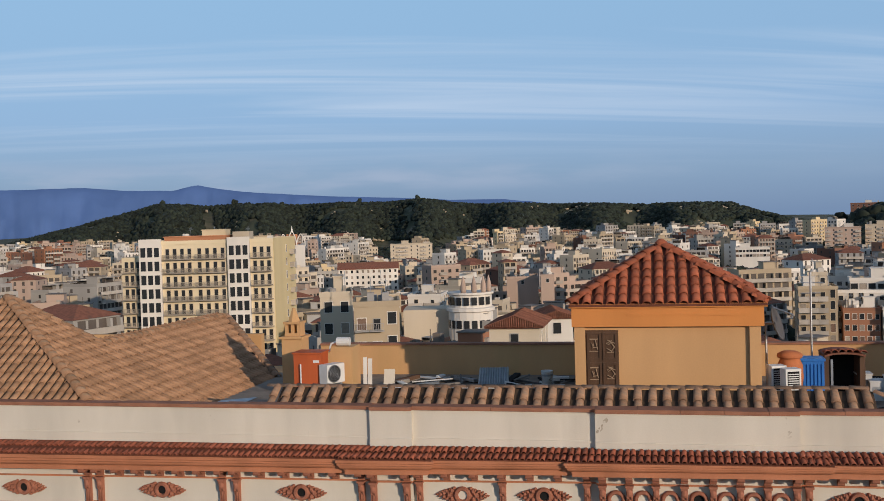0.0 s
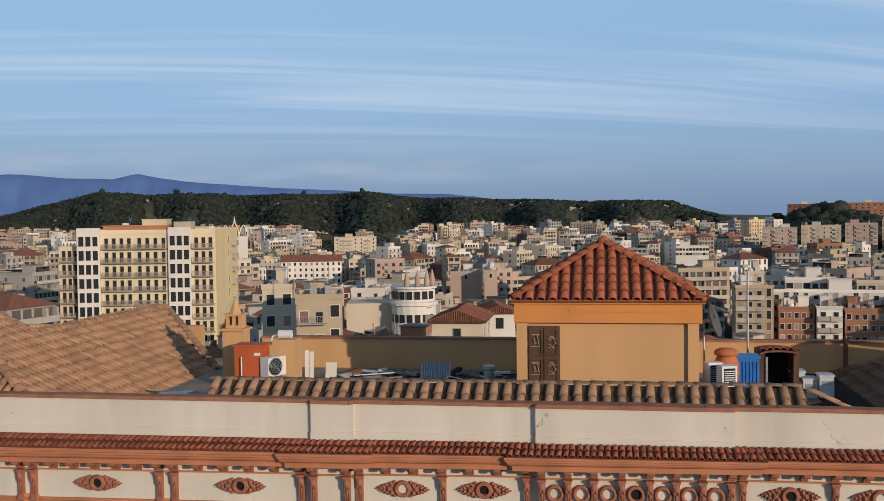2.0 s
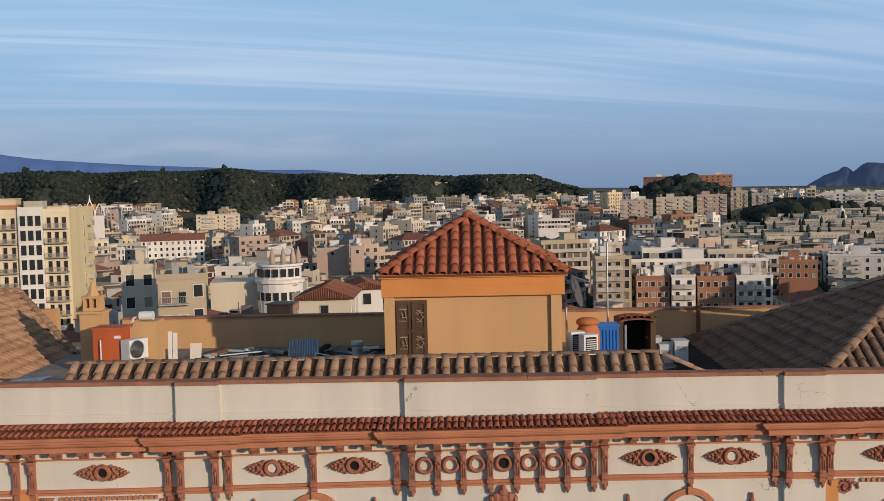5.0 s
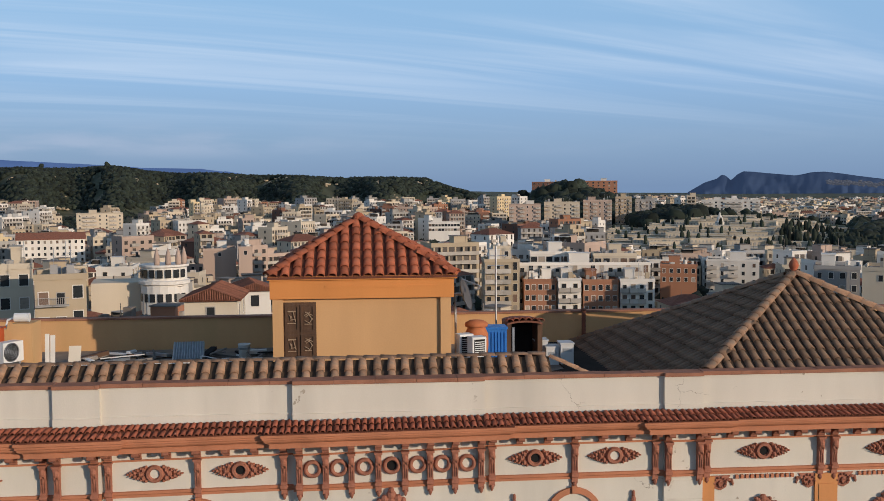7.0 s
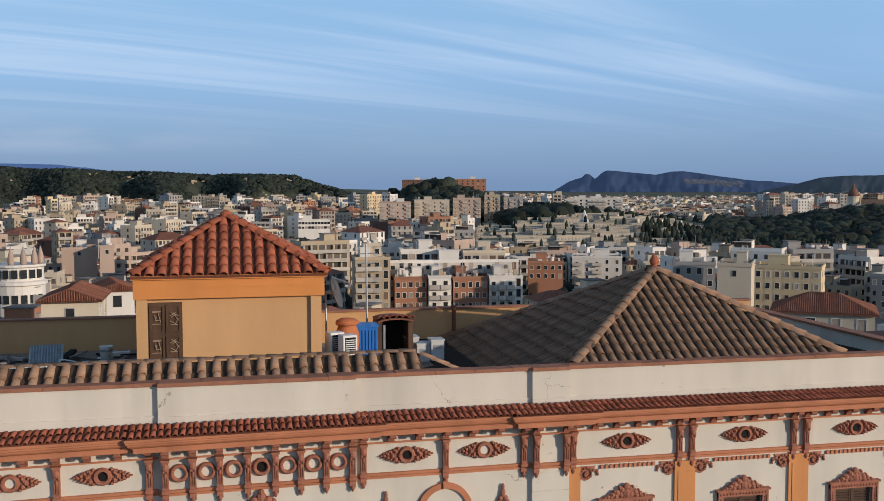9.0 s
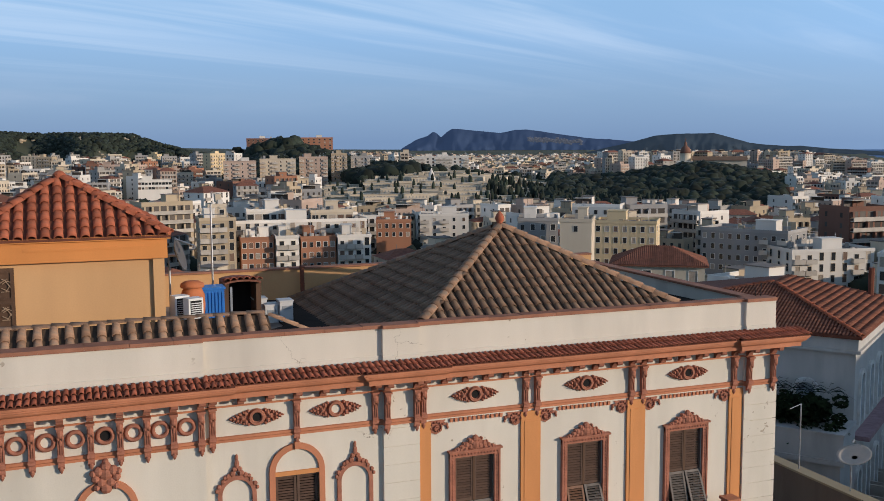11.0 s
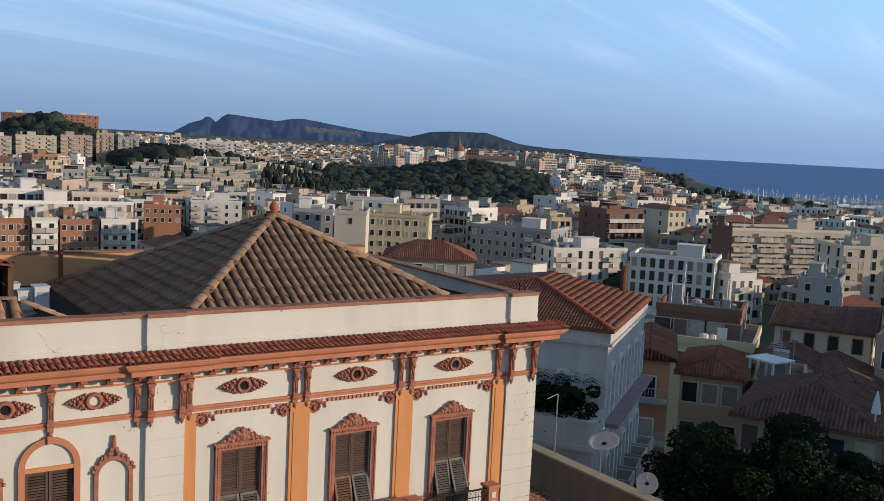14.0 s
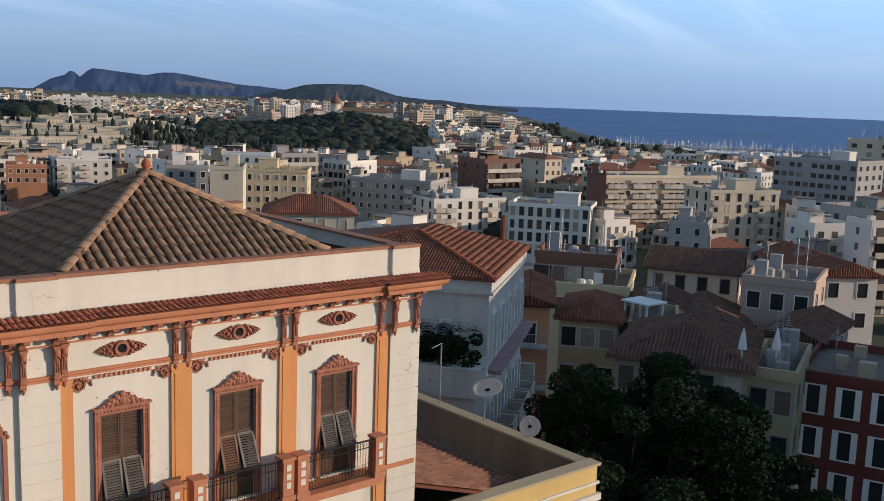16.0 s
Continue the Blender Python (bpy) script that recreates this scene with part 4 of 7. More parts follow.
# narrow tiled strip behind the middle parapet
st = part("front_strip_roof", Build().prism([(23.3, 38.42), (23.95, 38.86), (24.3, 38.55), (24.3, 37.9), (23.3, 37.9)], 0, -9.6, 4.5), M_PAN, palazzo, "narrow strip of clay tiles behind the parapet")
u, v, le, ls, al = plane_frame((-9.9, 23.25, 38.43), (4.7, 23.25, 38.43), (0, 23.95, 38.88))
tiled_plane(st, (-9.9, 23.25, 38.43), u, v, int(le / 0.335), 2, lambda a, b: True, ME_T2, 0.335, 0.38)
me_cap = barrel(0.42, 0.085, 0.075, 0.02, M_TILE)
ridge_tiles(st, (-10.0, 23.96, 38.86), (4.4, 23.96, 38.9), me_cap, 0.40, 0.0)
ridge_tiles(st, (5.4, 23.3, 38.48), (4.4, 24.0, 38.9), me_cap, 0.36, 0.0)

# dark sheet added over the terrace floor to darken this gap
part("roof_gutter", Build().slab([(4.6, 24.3, 37.95), (6.9, 24.0, 37.84), (6.9, 32.6, 37.84), (5.7, 32.6, 37.84), (5.7, 27.8, 37.84), (4.6, 26.6, 37.9)], .04), M_GAPDARK, palazzo, "dark sheet added over the gap beside the tiled strip")

# stair hut on the terrace
hut = part("stair_hut", Build().box(-2.28, 2.24, 26.56, 31.3, 37.8, 40.2), M_OCHRE, palazzo, "ochre stair hut with orange frieze and red tiled roof")
tr = Build()
for x in (-2.38, 2.06):
    tr.box(x, x + 0.28, 26.46, 26.72, 37.8, 40.08)
part("corner_strips", tr, M_OCHRE, hut)
fz = Build().box(-2.44, 2.42, 26.40, 31.4, 40.08, 40.58).box(-1.0, 2.0, 26.385, 26.42, 40.36, 40.42).box(-2.5, 2.5, 26.34, 31.46, 40.58, 40.68)
part("frieze", fz, M_HUTORANGE, hut, "orange painted frieze band")
db = Build().box(-2.10, -1.24, 26.52, 26.555, 37.8, 39.98)
dd = part("door_leaf", db, M_WOODDARK, hut, "dark brown double door with pale scrawls")
fr = Build()
for a, c in ((-2.06, -1.69), (-1.65, -1.28)):
    for z0, z1 in ((39.2, 39.92), (38.5, 39.12), (37.9, 38.42)):
        fr.box(a, a + .05, 26.49, 26.52, z0, z1).box(c - .05, c, 26.49, 26.52, z0, z1).box(a + .05, c - .05, 26.49, 26.52, z0, z0 + .05).box(a + .05, c - .05, 26.49, 26.52, z1 - .05, z1)
part("door_panel", fr, M_WOODDARK, dd)
sc = Build()
for cx, cz in ((-1.88, 39.6), (-1.45, 39.55), (-1.88, 38.85), (-1.45, 38.85), (-1.85, 38.2), (-1.45, 38.2)):
    for i in range(7):
        a0, a1 = i * 1.3 + cx, i * 1.3 + cx + 1.5
        sc.tube((cx + .12 * math.cos(a0), 26.485, cz + .17 * math.sin(a0 * 1.4)), (cx + .11 * math.cos(a1 * 1.3), 26.485, cz + .17 * math.sin(a1)), 0.012, n=4)
part("scrawl", sc, mat("pale_spray", (0.36, 0.25, 0.16), 0.9, 4, 0.2, 0), dd)
hc = [(-2.50, 26.32, 40.66), (2.50, 26.32, 40.66), (2.50, 31.5, 40.66), (-2.50, 31.5, 40.66)]
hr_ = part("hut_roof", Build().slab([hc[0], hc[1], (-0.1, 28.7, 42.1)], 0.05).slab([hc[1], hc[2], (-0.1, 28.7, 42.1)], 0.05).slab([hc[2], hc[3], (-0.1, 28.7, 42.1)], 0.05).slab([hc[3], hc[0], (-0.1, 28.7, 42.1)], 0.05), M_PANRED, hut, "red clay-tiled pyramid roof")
AP = (-0.1, 28.7, 42.1)
for k in (0, 1, 3):
    p0, p1 = hc[k], hc[(k + 1) % 4]
    u, v, le, ls, al = plane_frame(p0, p1, AP)
    for i in range(int(le / 0.31)):
        for j in range(int(ls / 0.38) + 1):
            a, b = (i + 0.5) * 0.31, j * 0.38
            if b + .17 < ls - 0.1 and al * (b + .17) / ls - .05 < a < le - (le - al) * (b + .17) / ls + .05:
                n_ = u.cross(v)
                piece("roof_tile", ME_TR, hut, Matrix.Translation(Vector(p0) + u * a + v * b + n_ * random.uniform(0, .012)) @ Matrix((u, v, n_)).transposed().to_4x4() @ pose(0, 0, 0, random.uniform(-1, 1), random.uniform(-2, 2), random.uniform(-1, 1)))
for k in range(4):
    p, q = Vector(hc[k]), Vector(AP)
    d = (q - p).normalized()
    side = d.cross(Vector((0, 0, 1))).normalized()
    rot = Matrix((side, d, side.cross(d))).transposed().to_4x4()
    for i in range(int((q - p).length / 0.37)):
        piece("hip_tile", ME_RR, hut, Matrix.Translation(p + d * (i * 0.37) + Vector((0, 0, 0.05))) @ rot)
part("roof_knob", Build().lathe([(0.16, -0.08), (0.17, 0.02), (0.1, 0.09), (0.03, 0.12)], (AP[0], AP[1], AP[2] + .08), 10), M_TILERED, hut)

# back wall of the terrace with a tiled coping, chimney
bw = part("terrace_wall", Build().box(-11.7, 18.3, 32.78, 33.04, 37.8, 38.80), M_OCHRE, palazzo, "ochre rendered wall closing the terrace")
part("terrace_wall_coping", Build().box(-11.7, 18.3, 32.72, 33.1, 38.80, 38.86), M_COPING, bw)
ch = part("chimney", Build().box(-11.7, -11.05, 29.2, 29.85, 37.8, 39.45).box(-11.76, -10.99, 29.14, 29.91, 39.45, 39.52).box(-11.62, -11.13, 29.28, 29.77, 39.52, 39.62), M_OCHRE, palazzo, "ochre chimney with a pierced pot")
cp = Build()
for dx in (-0.2, 0.0, 0.2):
    cp.box(-11.375 + dx - 0.045, -11.375 + dx + 0.045, 29.3, 29.75, 39.62, 39.9)
cp.box(-11.65, -11.1, 29.25, 29.8, 39.9, 39.97).lathe([(0.2, 0), (0.16, 0.1), (0.05, 0.42)], (-11.375, 29.5, 39.97), 8)
part("chimney_pot", cp, M_OCHRE, ch)

# --------------------------------------------------------------- the town
def win_mesh(w, h, frame_mat, pane_mat=None, o=0.1):
    """A window: dark pane set back in a raised surround with a sill."""
    f_, r_ = -0.07, -0.012
    vs = []
    for q, y in ((o, 0.0), (o, f_), (0.0, f_), (0.0, r_)):
        vs += [(-w / 2 - q, y, -min(q, .1)), (w / 2 + q, y, -min(q, .1)), (w / 2 + q, y, h + min(q, .1)), (-w / 2 - q, y, h + min(q, .1))]
    fs = [(4 * k + i, 4 * k + (i + 1) % 4, 4 * k + 4 + (i + 1) % 4, 4 * k + 4 + i) for k in range(3) for i in range(4)] + [(12, 13, 14, 15)]
    me = bpy.data.meshes.new("window")
    me.from_pydata(vs, [], fs)
    me.materials.append(frame_mat)
    me.materials.append(pane_mat or M_GLASS)
    me.polygons[12].material_index = 1
    return me


WIN_A = win_mesh(1.1, 1.5, TOWN["white"])
WIN_B = win_mesh(1.2, 2.2, TOWN["cream"])
WIN_C = win_mesh(1.8, 1.5, TOWN["concrete"])
WIN_W = win_mesh(.85, 2.0, TOWN["white"], None, .42)
WIN_D = win_mesh(1.0, 1.6, mat("green_grey_shutters", (0.22, 0.23, 0.2), 0.8, 2, 0.2, 0.1))
M_ROLL = mat("roller_shutter", (0.36, 0.30, 0.24), 0.7, 2, 0.2, 0.1, rnd=.3)
M_ROLLDARK = mat("brown_roller_shutter", (0.16, 0.10, 0.07), 0.7, 2, 0.2, 0.1, rnd=.3)
VARY = {}
for me_, w_, h_, fm in ((WIN_A, 1.1, 1.5, "white"), (WIN_B, 1.2, 2.2, "cream"), (WIN_C, 1.8, 1.5, "concrete"), (WIN_D, 1.0, 1.6, "grey")):
    VARY[me_.name] = [win_mesh(w_, h_, TOWN[fm], M_ROLL), win_mesh(w_, h_, TOWN[fm], M_ROLLDARK), win_mesh(w_ * .8, h_ * .9, TOWN["concrete"])]
M_BALC = mat("balcony_front", (0.46, 0.41, 0.35), 0.9, 0.5, 0.15, 0.1, 8, rnd=0.2)
ME_BALC = {}


M_BALCBROWN = mat("brown_balcony_front", (0.36, 0.31, 0.25), 0.8, 0.5, 0.2, 0.1, 8, rnd=0.2)


def balc_mesh(w, solid, front=None):
    key = (round(w, 1), solid, front is None)
    if key not in ME_BALC:
        b = Build().box(-w / 2, w / 2, -1.1, 0, -0.15, 0)
        if solid:
            b.box(-w / 2, w / 2, -1.1, -1.0, 0, 0.95).box(-w / 2, -w / 2 + .1, -1.0, 0, 0, .95).box(w / 2 - .1, w / 2, -1.0, 0, 0, .95)
        else:
            b.box(-w / 2, w / 2, -1.1, -1.06, 0.9, 0.96)
            for i in range(int(w / 0.22) + 1):
                x = -w / 2 + i * 0.22
                b.box(x - .02, x + .02, -1.09, -1.06, 0, 0.9)
        ME_BALC[key] = b.mesh("balcony", front or (M_BALC if solid else M_CONCRETE))
    return ME_BALC[key]


ME_RTILE = {}


HERO = []


def block(label, az0, az1, d, ztop, storeys, color, bays, win=None, yaw=0.0, depth=12.0, roof="flat", balc=(), solid=True, side=True, name="apartment_block", z0=None, sh=None, group=""):
    """A town house or block whose front looks to the bastion; its side walls and roof go back by depth."""
    HERO.append((az0, az1, d, ztop, depth))
    fine = 0.82 if d > 150 else 1.0                # lower storeys and narrower bays in the newer quarters
    sh = sh or 3.1 * fine
    if fine < 1:
        storeys, bays, balc = round(storeys * 1.25), round(bays * 1.22), tuple(sorted({round(i * 1.22) for i in balc}))
    small = Matrix.Diagonal((fine, 1, fine, 1))
    azc = (az0 + az1) / 2
    w = d * (math.tan(radians(az1 - azc)) * 2)
    if abs(yaw) > 24:
        w /= math.cos(radians(yaw))
    x, y = polar(azc, d)
    z0 = z0 if z0 is not None else min(land_at(azc, d), land_at(azc, d + depth)) - 1.5
    H = ztop - z0
    home = pose(x, y, z0, 0, 0, -azc + yaw)
    t = thing(name, (x, y, z0), label, "building", group)
    body = part("wall", Build().box(-w / 2, w / 2, 0, depth, 0, H, home), TOWN[color], t)
    win = win or WIN_A
    wr = random.Random(int(d * 10 + az0 * 100))
    tops = [H - (k + 1) * sh for k in range(storeys)]
    for k, zt in enumerate(tops):
        for i in range(bays):
            bx = -w / 2 + (i + 0.5) * w / bays
            piece("window", wr.choice(VARY.get(win.name, [win])) if wr.random() < .45 else win, t, home @ pose(bx, 0, zt + (0.85 - (0.7 if i in balc else 0)) * fine) @ small)
        if side:
            for i in range(max(2, int(depth / 4))):
                by = (i + 0.5) * depth / max(2, int(depth / 4))
                s = 1 if yaw < 0 else -1
                piece("window", win, t, home @ pose(s * w / 2, by, zt + 0.85 * fine, 0, 0, 90 * s) @ small)
        for i in balc:
            piece("balcony", balc_mesh(min(w / bays * 0.95, 5.0), solid), t, home @ pose(-w / 2 + (min(i, bays - 1) + 0.5) * w / bays, 0, zt + 0.1))
    if roof == "flat":
        rb_ = Build().box(-w / 2 - .12, w / 2 + .12, -.12, .15, H, H + .75, home).box(-w / 2 - .12, -w / 2 + .15, .15, depth, H, H + .75, home).box(w / 2 - .15, w / 2 + .12, .15, depth, H, H + .75, home).box(-w / 2, w / 2, depth - .2, depth, H, H + .75, home)
        part("parapet", rb_, TOWN[color], t)
        part("roof", Build().box(-w / 2 + .15, w / 2 - .15, .15, depth - .2, H, H + .12, home), M_TOWNROOF, t)
        rng = random.Random(int(az0 * 100) + storeys)
        hx_, hw = rng.uniform(-w / 4, w / 4), min(w * 0.3, 5)
        if d > 130:
            part("stair_head", Build().box(hx_ - hw / 2, hx_ + hw / 2, 2.5, 6.5, H, H + 2.7, home).box(hx_ - hw / 2 - .15, hx_ + hw / 2 + .15, 2.35, 6.65, H + 2.7, H + 2.9, home), TOWN[color if rng.random() < .6 else "white"], t)
        clutter = Build()
        for k in range(7):
            px, py, s_ = rng.uniform(-w / 2 + 1, w / 2 - 1), rng.uniform(.6, depth - 2), rng.uniform(.4, 1.3)
            if k % 3 == 0:
                clutter.lathe([(s_ * .5, 0), (s_ * .5, s_), (s_ * .2, s_ * 1.1)], (px, py, H), 8, home)
            else:
                clutter.box(px - s_ / 2, px + s_ / 2, py, py + s_ * .8, H, H + s_ * rng.uniform(.6, 2.2), home)
        part("roof_clutter", clutter, TOWN[rng.choice(("grey", "white", "concrete", "sand"))], t, kind="stuff")
        for k in range(3):
            px, py = rng.uniform(-w / 2 + 1, w / 2 - 1), rng.uniform(1, depth - 1)
            a = Build().tube(home @ Vector((px, py, H)), home @ Vector((px, py, H + rng.uniform(2.5, 4.5))), 0.04, n=4)
            q = H + 2.2 + rng.random()
            for j in range(4):
                a.tube(home @ Vector((px - .5 + .1 * j, py, q + .18 * j)), home @ Vector((px + .5 - .1 * j, py, q + .18 * j)), 0.025, n=4)
            part("aerial", a, M_STEEL, t)
    elif roof in ("hip", "gable"):
        o, rise = 0.5, min(w, depth) * 0.22
        inn = min(w, depth) / 2 if roof == "hip" else 0
        c = [(-w / 2 - o, -o, H), (w / 2 + o, -o, H), (w / 2 + o, depth + o, H), (-w / 2 - o, depth + o, H)]
        if w >= depth:
            ra, rb2 = (-w / 2 - o + inn, depth / 2, H + rise), (w / 2 + o - inn, depth / 2, H + rise)
            fs = [(c[0], c[1], rb2, ra), (c[1], c[2], rb2), (c[2], c[3], ra, rb2), (c[3], c[0], ra)]
        else:
            ra, rb2 = (0, -o + inn, H + rise), (0, depth + o - inn, H + rise)
            fs = [(c[0], c[1], ra), (c[1], c[2], rb2, ra), (c[2], c[3], rb2), (c[3], c[0], ra, rb2)]
        r_ = Build()
        for f_ in fs:
            r_.slab([home @ Vector(p) for p in f_], 0.18)
        # roofs down in the shaded street take the darker brown tile
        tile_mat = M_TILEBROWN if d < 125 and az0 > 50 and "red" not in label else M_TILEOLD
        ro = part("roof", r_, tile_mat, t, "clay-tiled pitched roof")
        if d < 160:
            key = "far"
            ribs = Build()
            for f_ in fs:
                p0, p1 = home @ Vector(f_[0]), home @ Vector(f_[1])
                apx = home @ Vector(f_[2])
                u, v, le, ls, al = plane_frame(p0, p1, apx)
                lft = (home @ Vector(f_[-1]) - p0).dot(u)
                nn = u.cross(v)
                k = 0.0
                while k < le:
                    hgt = ls * min(1, k / max(lft, .01) if lft > .01 else 1, (le - k) / max(le - al, .01))
                    if hgt > .2:
                        ribs.tube(p0 + u * k + nn * .03, p0 + u * k + v * hgt + nn * .03, 0.085, n=6, caps=False)
                    k += 0.27
            part("tile_covering", ribs, tile_mat, ro, kind="stuff", smooth=True)
    return t, home, w, H


# ---- blocks of flats, near to far
WIN_N = win_mesh(.72, 2.05, TOWN["cream"])
WIN_S = win_mesh(1.02, 1.95, TOWN["white"], None, .16)
t_, hm, w_, H_ = block("tall cream and yellow apartment block with stacked balconies", -29.56, -22.08, 212, 39.6, 0, "straw", 1, WIN_B, -15, 25, side=False, z0=7.0)
# yellow sheet whose colour is raised to hold the strong sun on this end
part("end_wall", Build().box(w_ / 2, w_ / 2 + 0.15, 0.0, 25, 0, H_ + .7, hm), TOWN["lemon"], t_, "yellow end wall coloured brighter as sunlit")
part("roof_room", Build().box(-w_ / 2 + 5, -w_ / 2 + 18, 0.8, 9, H_, H_ + 1.5, hm).box(-w_ / 2 + 4.8, -w_ / 2 + 18.2, 0.6, 9.2, H_ + 1.5, H_ + 1.65, hm), TOWN["orange"], t_, "low orange-red roof rooms")
part("roof_room", Build().box(-w_ / 2 + 19, -w_ / 2 + 22.5, 2, 6, H_, H_ + 2.3, hm), TOWN["cream"], t_)
rail_b = {}
for ww in (6.1, 6.5, 4.3):
    b = Build().box(-ww / 2, ww / 2, -1.15, 0, -0.14, 0).box(-ww / 2, ww / 2, -1.15, -1.11, 0.88, 0.94)
    for q in range(int(ww / .17) + 1):
        b.box(-ww / 2 + q * .17 - .03, -ww / 2 + q * .17 + .03, -1.14, -1.11, 0, .9)
    rail_b[ww] = b.mesh("balcony", M_BALCBROWN)
strips = [-w_ / 2 + 2.35, -w_ / 2 + 20.7]
for cx in strips:
    part("stair_strip", Build().box(cx - 2.3, cx + 2.3, -0.7, 0, 0, H_ + 1.2, hm), TOWN["white"], t_)
for k in range(10):
    zt = H_ - 2.3 - k * 2.85
    for cx in strips:
        for dx in (-1.42, 0, 1.42):
            piece("window", WIN_S, t_, hm @ pose(cx + dx, -0.7, zt - 0.2))
    for cx, ww, nw in ((-w_ / 2 + 8.1, 6.1, 4), (-w_ / 2 + 14.9, 6.5, 4), (-w_ / 2 + 25.4, 4.3, 3)):
        piece("balcony", rail_b[ww], t_, hm @ pose(cx, 0, zt - 0.75), "balcony with a greyed metal railing")
        for q in range(nw):
            piece("window", WIN_N, t_, hm @ pose(cx + (q - (nw - 1) / 2) * ww / nw, 0, zt - 0.7))
    piece("balcony", balc_mesh(2.4, True), t_, hm @ pose(w_ / 2 + .15, 19.0, zt - 0.75, 0, 0, 90))
    piece("window", WIN_A, t_, hm @ pose(w_ / 2 + .15, 14.0, zt - 0.2, 0, 0, 90))
part("wing", Build().box(-w_ / 2 - 4.5, -w_ / 2, 2.0, 13, 0, H_ - 2.5, hm), TOWN["straw"], t_)
for k in range(9):
    piece("balcony", rail_b[4.3], t_, hm @ pose(-w_ / 2 - 2.3, 2.0, H_ - 5.6 - k * 2.85))
    for dx in (-1.2, 0, 1.2):
        piece("window", WIN_N, t_, hm @ pose(-w_ / 2 - 2.3 + dx, 2.0, H_ - 5.5 - k * 2.85))
block("beige town house with grey balconies", -17.7, -15.1, 130, 32.0, 3, "sand", 3, WIN_A, 0, 8, balc=(0, 1), solid=False)
block("plain cream town house with few windows", -19.6, -17.75, 145, 32.4, 2, "cream", 2, WIN_A, 0, 10)
block("white block with solid balcony fronts", -14.6, -12.7, 255, 23.5, 4, "white", 2, WIN_B, -10, 12, balc=(0, 1))
block("small cream house under a red gable roof", -10.0, -7.1, 118, 30.2, 1, "cream", 1, WIN_A, -8, 9, "gable")
block("pale house with a red tiled roof", -7.0, -5.2, 138, 29.2, 1, "white", 1, WIN_A, 6, 8, "gable")
block("pink cubic house with blank walls", -8.9, -7.1, 330, 23.0, 1, "pink", 1, WIN_A, 0, 14)
block("pink cubic house with blank walls", -6.95, -6.2, 320, 24.0, 1, "pink", 1, WIN_A, 0, 8)
block("long white house under a red roof", -18.5, -15.1, 450, 22.2, 3, "white", 9, WIN_A, 0, 12, "gable")
block("pale block of flats with balconies", -15.5, -13.1, 700, 26.5, 4, "cream", 6, WIN_A, 0, 14, balc=(1, 2, 4))
block("long white block with a recessed top storey", 8.9, 16.4, 246, 23.7, 3, "white", 12, WIN_B, 6, 13, balc=(0, 3, 6, 8, 9, 11))
block("white penthouse set back on the long block", 9.6, 12.2, 252, 26.0, 1, "white", 5, WIN_C, 6, 6, z0=23.0)
block("cream penthouse set back on the long block", 13.2, 15.6, 252, 25.6, 1, "cream", 4, WIN_C, 6, 6, z0=23.0)
for a0_, a1_, n_ in ((9.25, 11.1, 4), (12.6, 14.6, 4)):
    block("brick-red block front with white edging", a0_, a1_, 240, 20.1, 4, "brick", n_, WIN_A, 6, 6, side=False, group="brick fronts")
for a0_, a1_, n_ in ((11.2, 12.5, 2), (14.7, 16.6, 3)):
    block("white balcony bay between brick fronts", a0_, a1_, 239.5, 20.4, 4, "white", n_, WIN_B, 6, 6, balc=tuple(range(n_)), side=False, group="balcony bays")
block("sandy block with stacked balconies and a roof room", 7.0, 9.0, 236, 25.2, 6, "sand", 3, WIN_B, 6, 9, balc=(0, 1, 2))
block("cream roof room over the sandy block", 7.5, 8.5, 239, 28.2, 1, "cream", 2, WIN_A, 6, 5, z0=24.5)
block("small brick house with a flat roof", 16.9, 18.9, 300, 19.3, 2, "brick", 4, WIN_A)
block("white house stepped up a slope", 19.4, 22.2, 330, 18.8, 3, "white", 4, WIN_A, balc=(0, 2))
block("blank white end wall of a block", 27.4, 29.2, 200, 27.0, 1, "cream", 1, WIN_A, -4, 12, side=False)
block("grey-white block with narrow windows", 25.0, 27.3, 215, 26.0, 3, "grey", 3, WIN_A)
block("warm yellow block with regular windows", 29.3, 32.8, 232, 24.2, 4, "yellow", 6, WIN_A, -6, 11)
block("low house under a red hip roof", 30.4, 35.5, 140, 26.0, 1, "cream", 4, WIN_A, 0, 10, "hip")
block("brown-red institute on the knoll", 12.7, 14.5, 905, 47.0, 4, "brick", 5, WIN_C, 0, 25)
block("long brown institute wing on the knoll", 9.7, 12.0, 925, 46.5, 2, "brown", 7, WIN_C, 0, 15)
block("white modern block with banded balconies", 19.1, 22.2, 800, 31.0, 5, "white", 8, WIN_C, 0, 20, balc=(0, 1, 3, 4, 5, 7))
for k, (a, e, zt, c) in enumerate(((8.4, 10.2, 31, "pink"), (10.4, 12.4, 32, "cream"), (12.6, 14.2, 33, "pink"), (14.4, 15.3, 35, "sand"), (15.5, 16.6, 33, "grey"))):
    block("pale pink block of flats below the knoll", a, e, 650 + 12 * k, zt, 6, c, 5, WIN_A, 0, 14, balc=(0, 2, 4), group="flats below the knoll")
block("long low white building", 3.8, 5.6, 570, 22.5, 2, "white", 8, WIN_C)
block("white-grey block with many small windows", 35.0, 39.95, 250, 21.2, 6, "grey", 8, WIN_A, -22, 13, balc=(6, 7))
block("pale block with balconies and an open roof", 40.1, 44.2, 242, 17.8, 4, "white", 6, WIN_B, 30, 12, balc=(0, 1, 4))
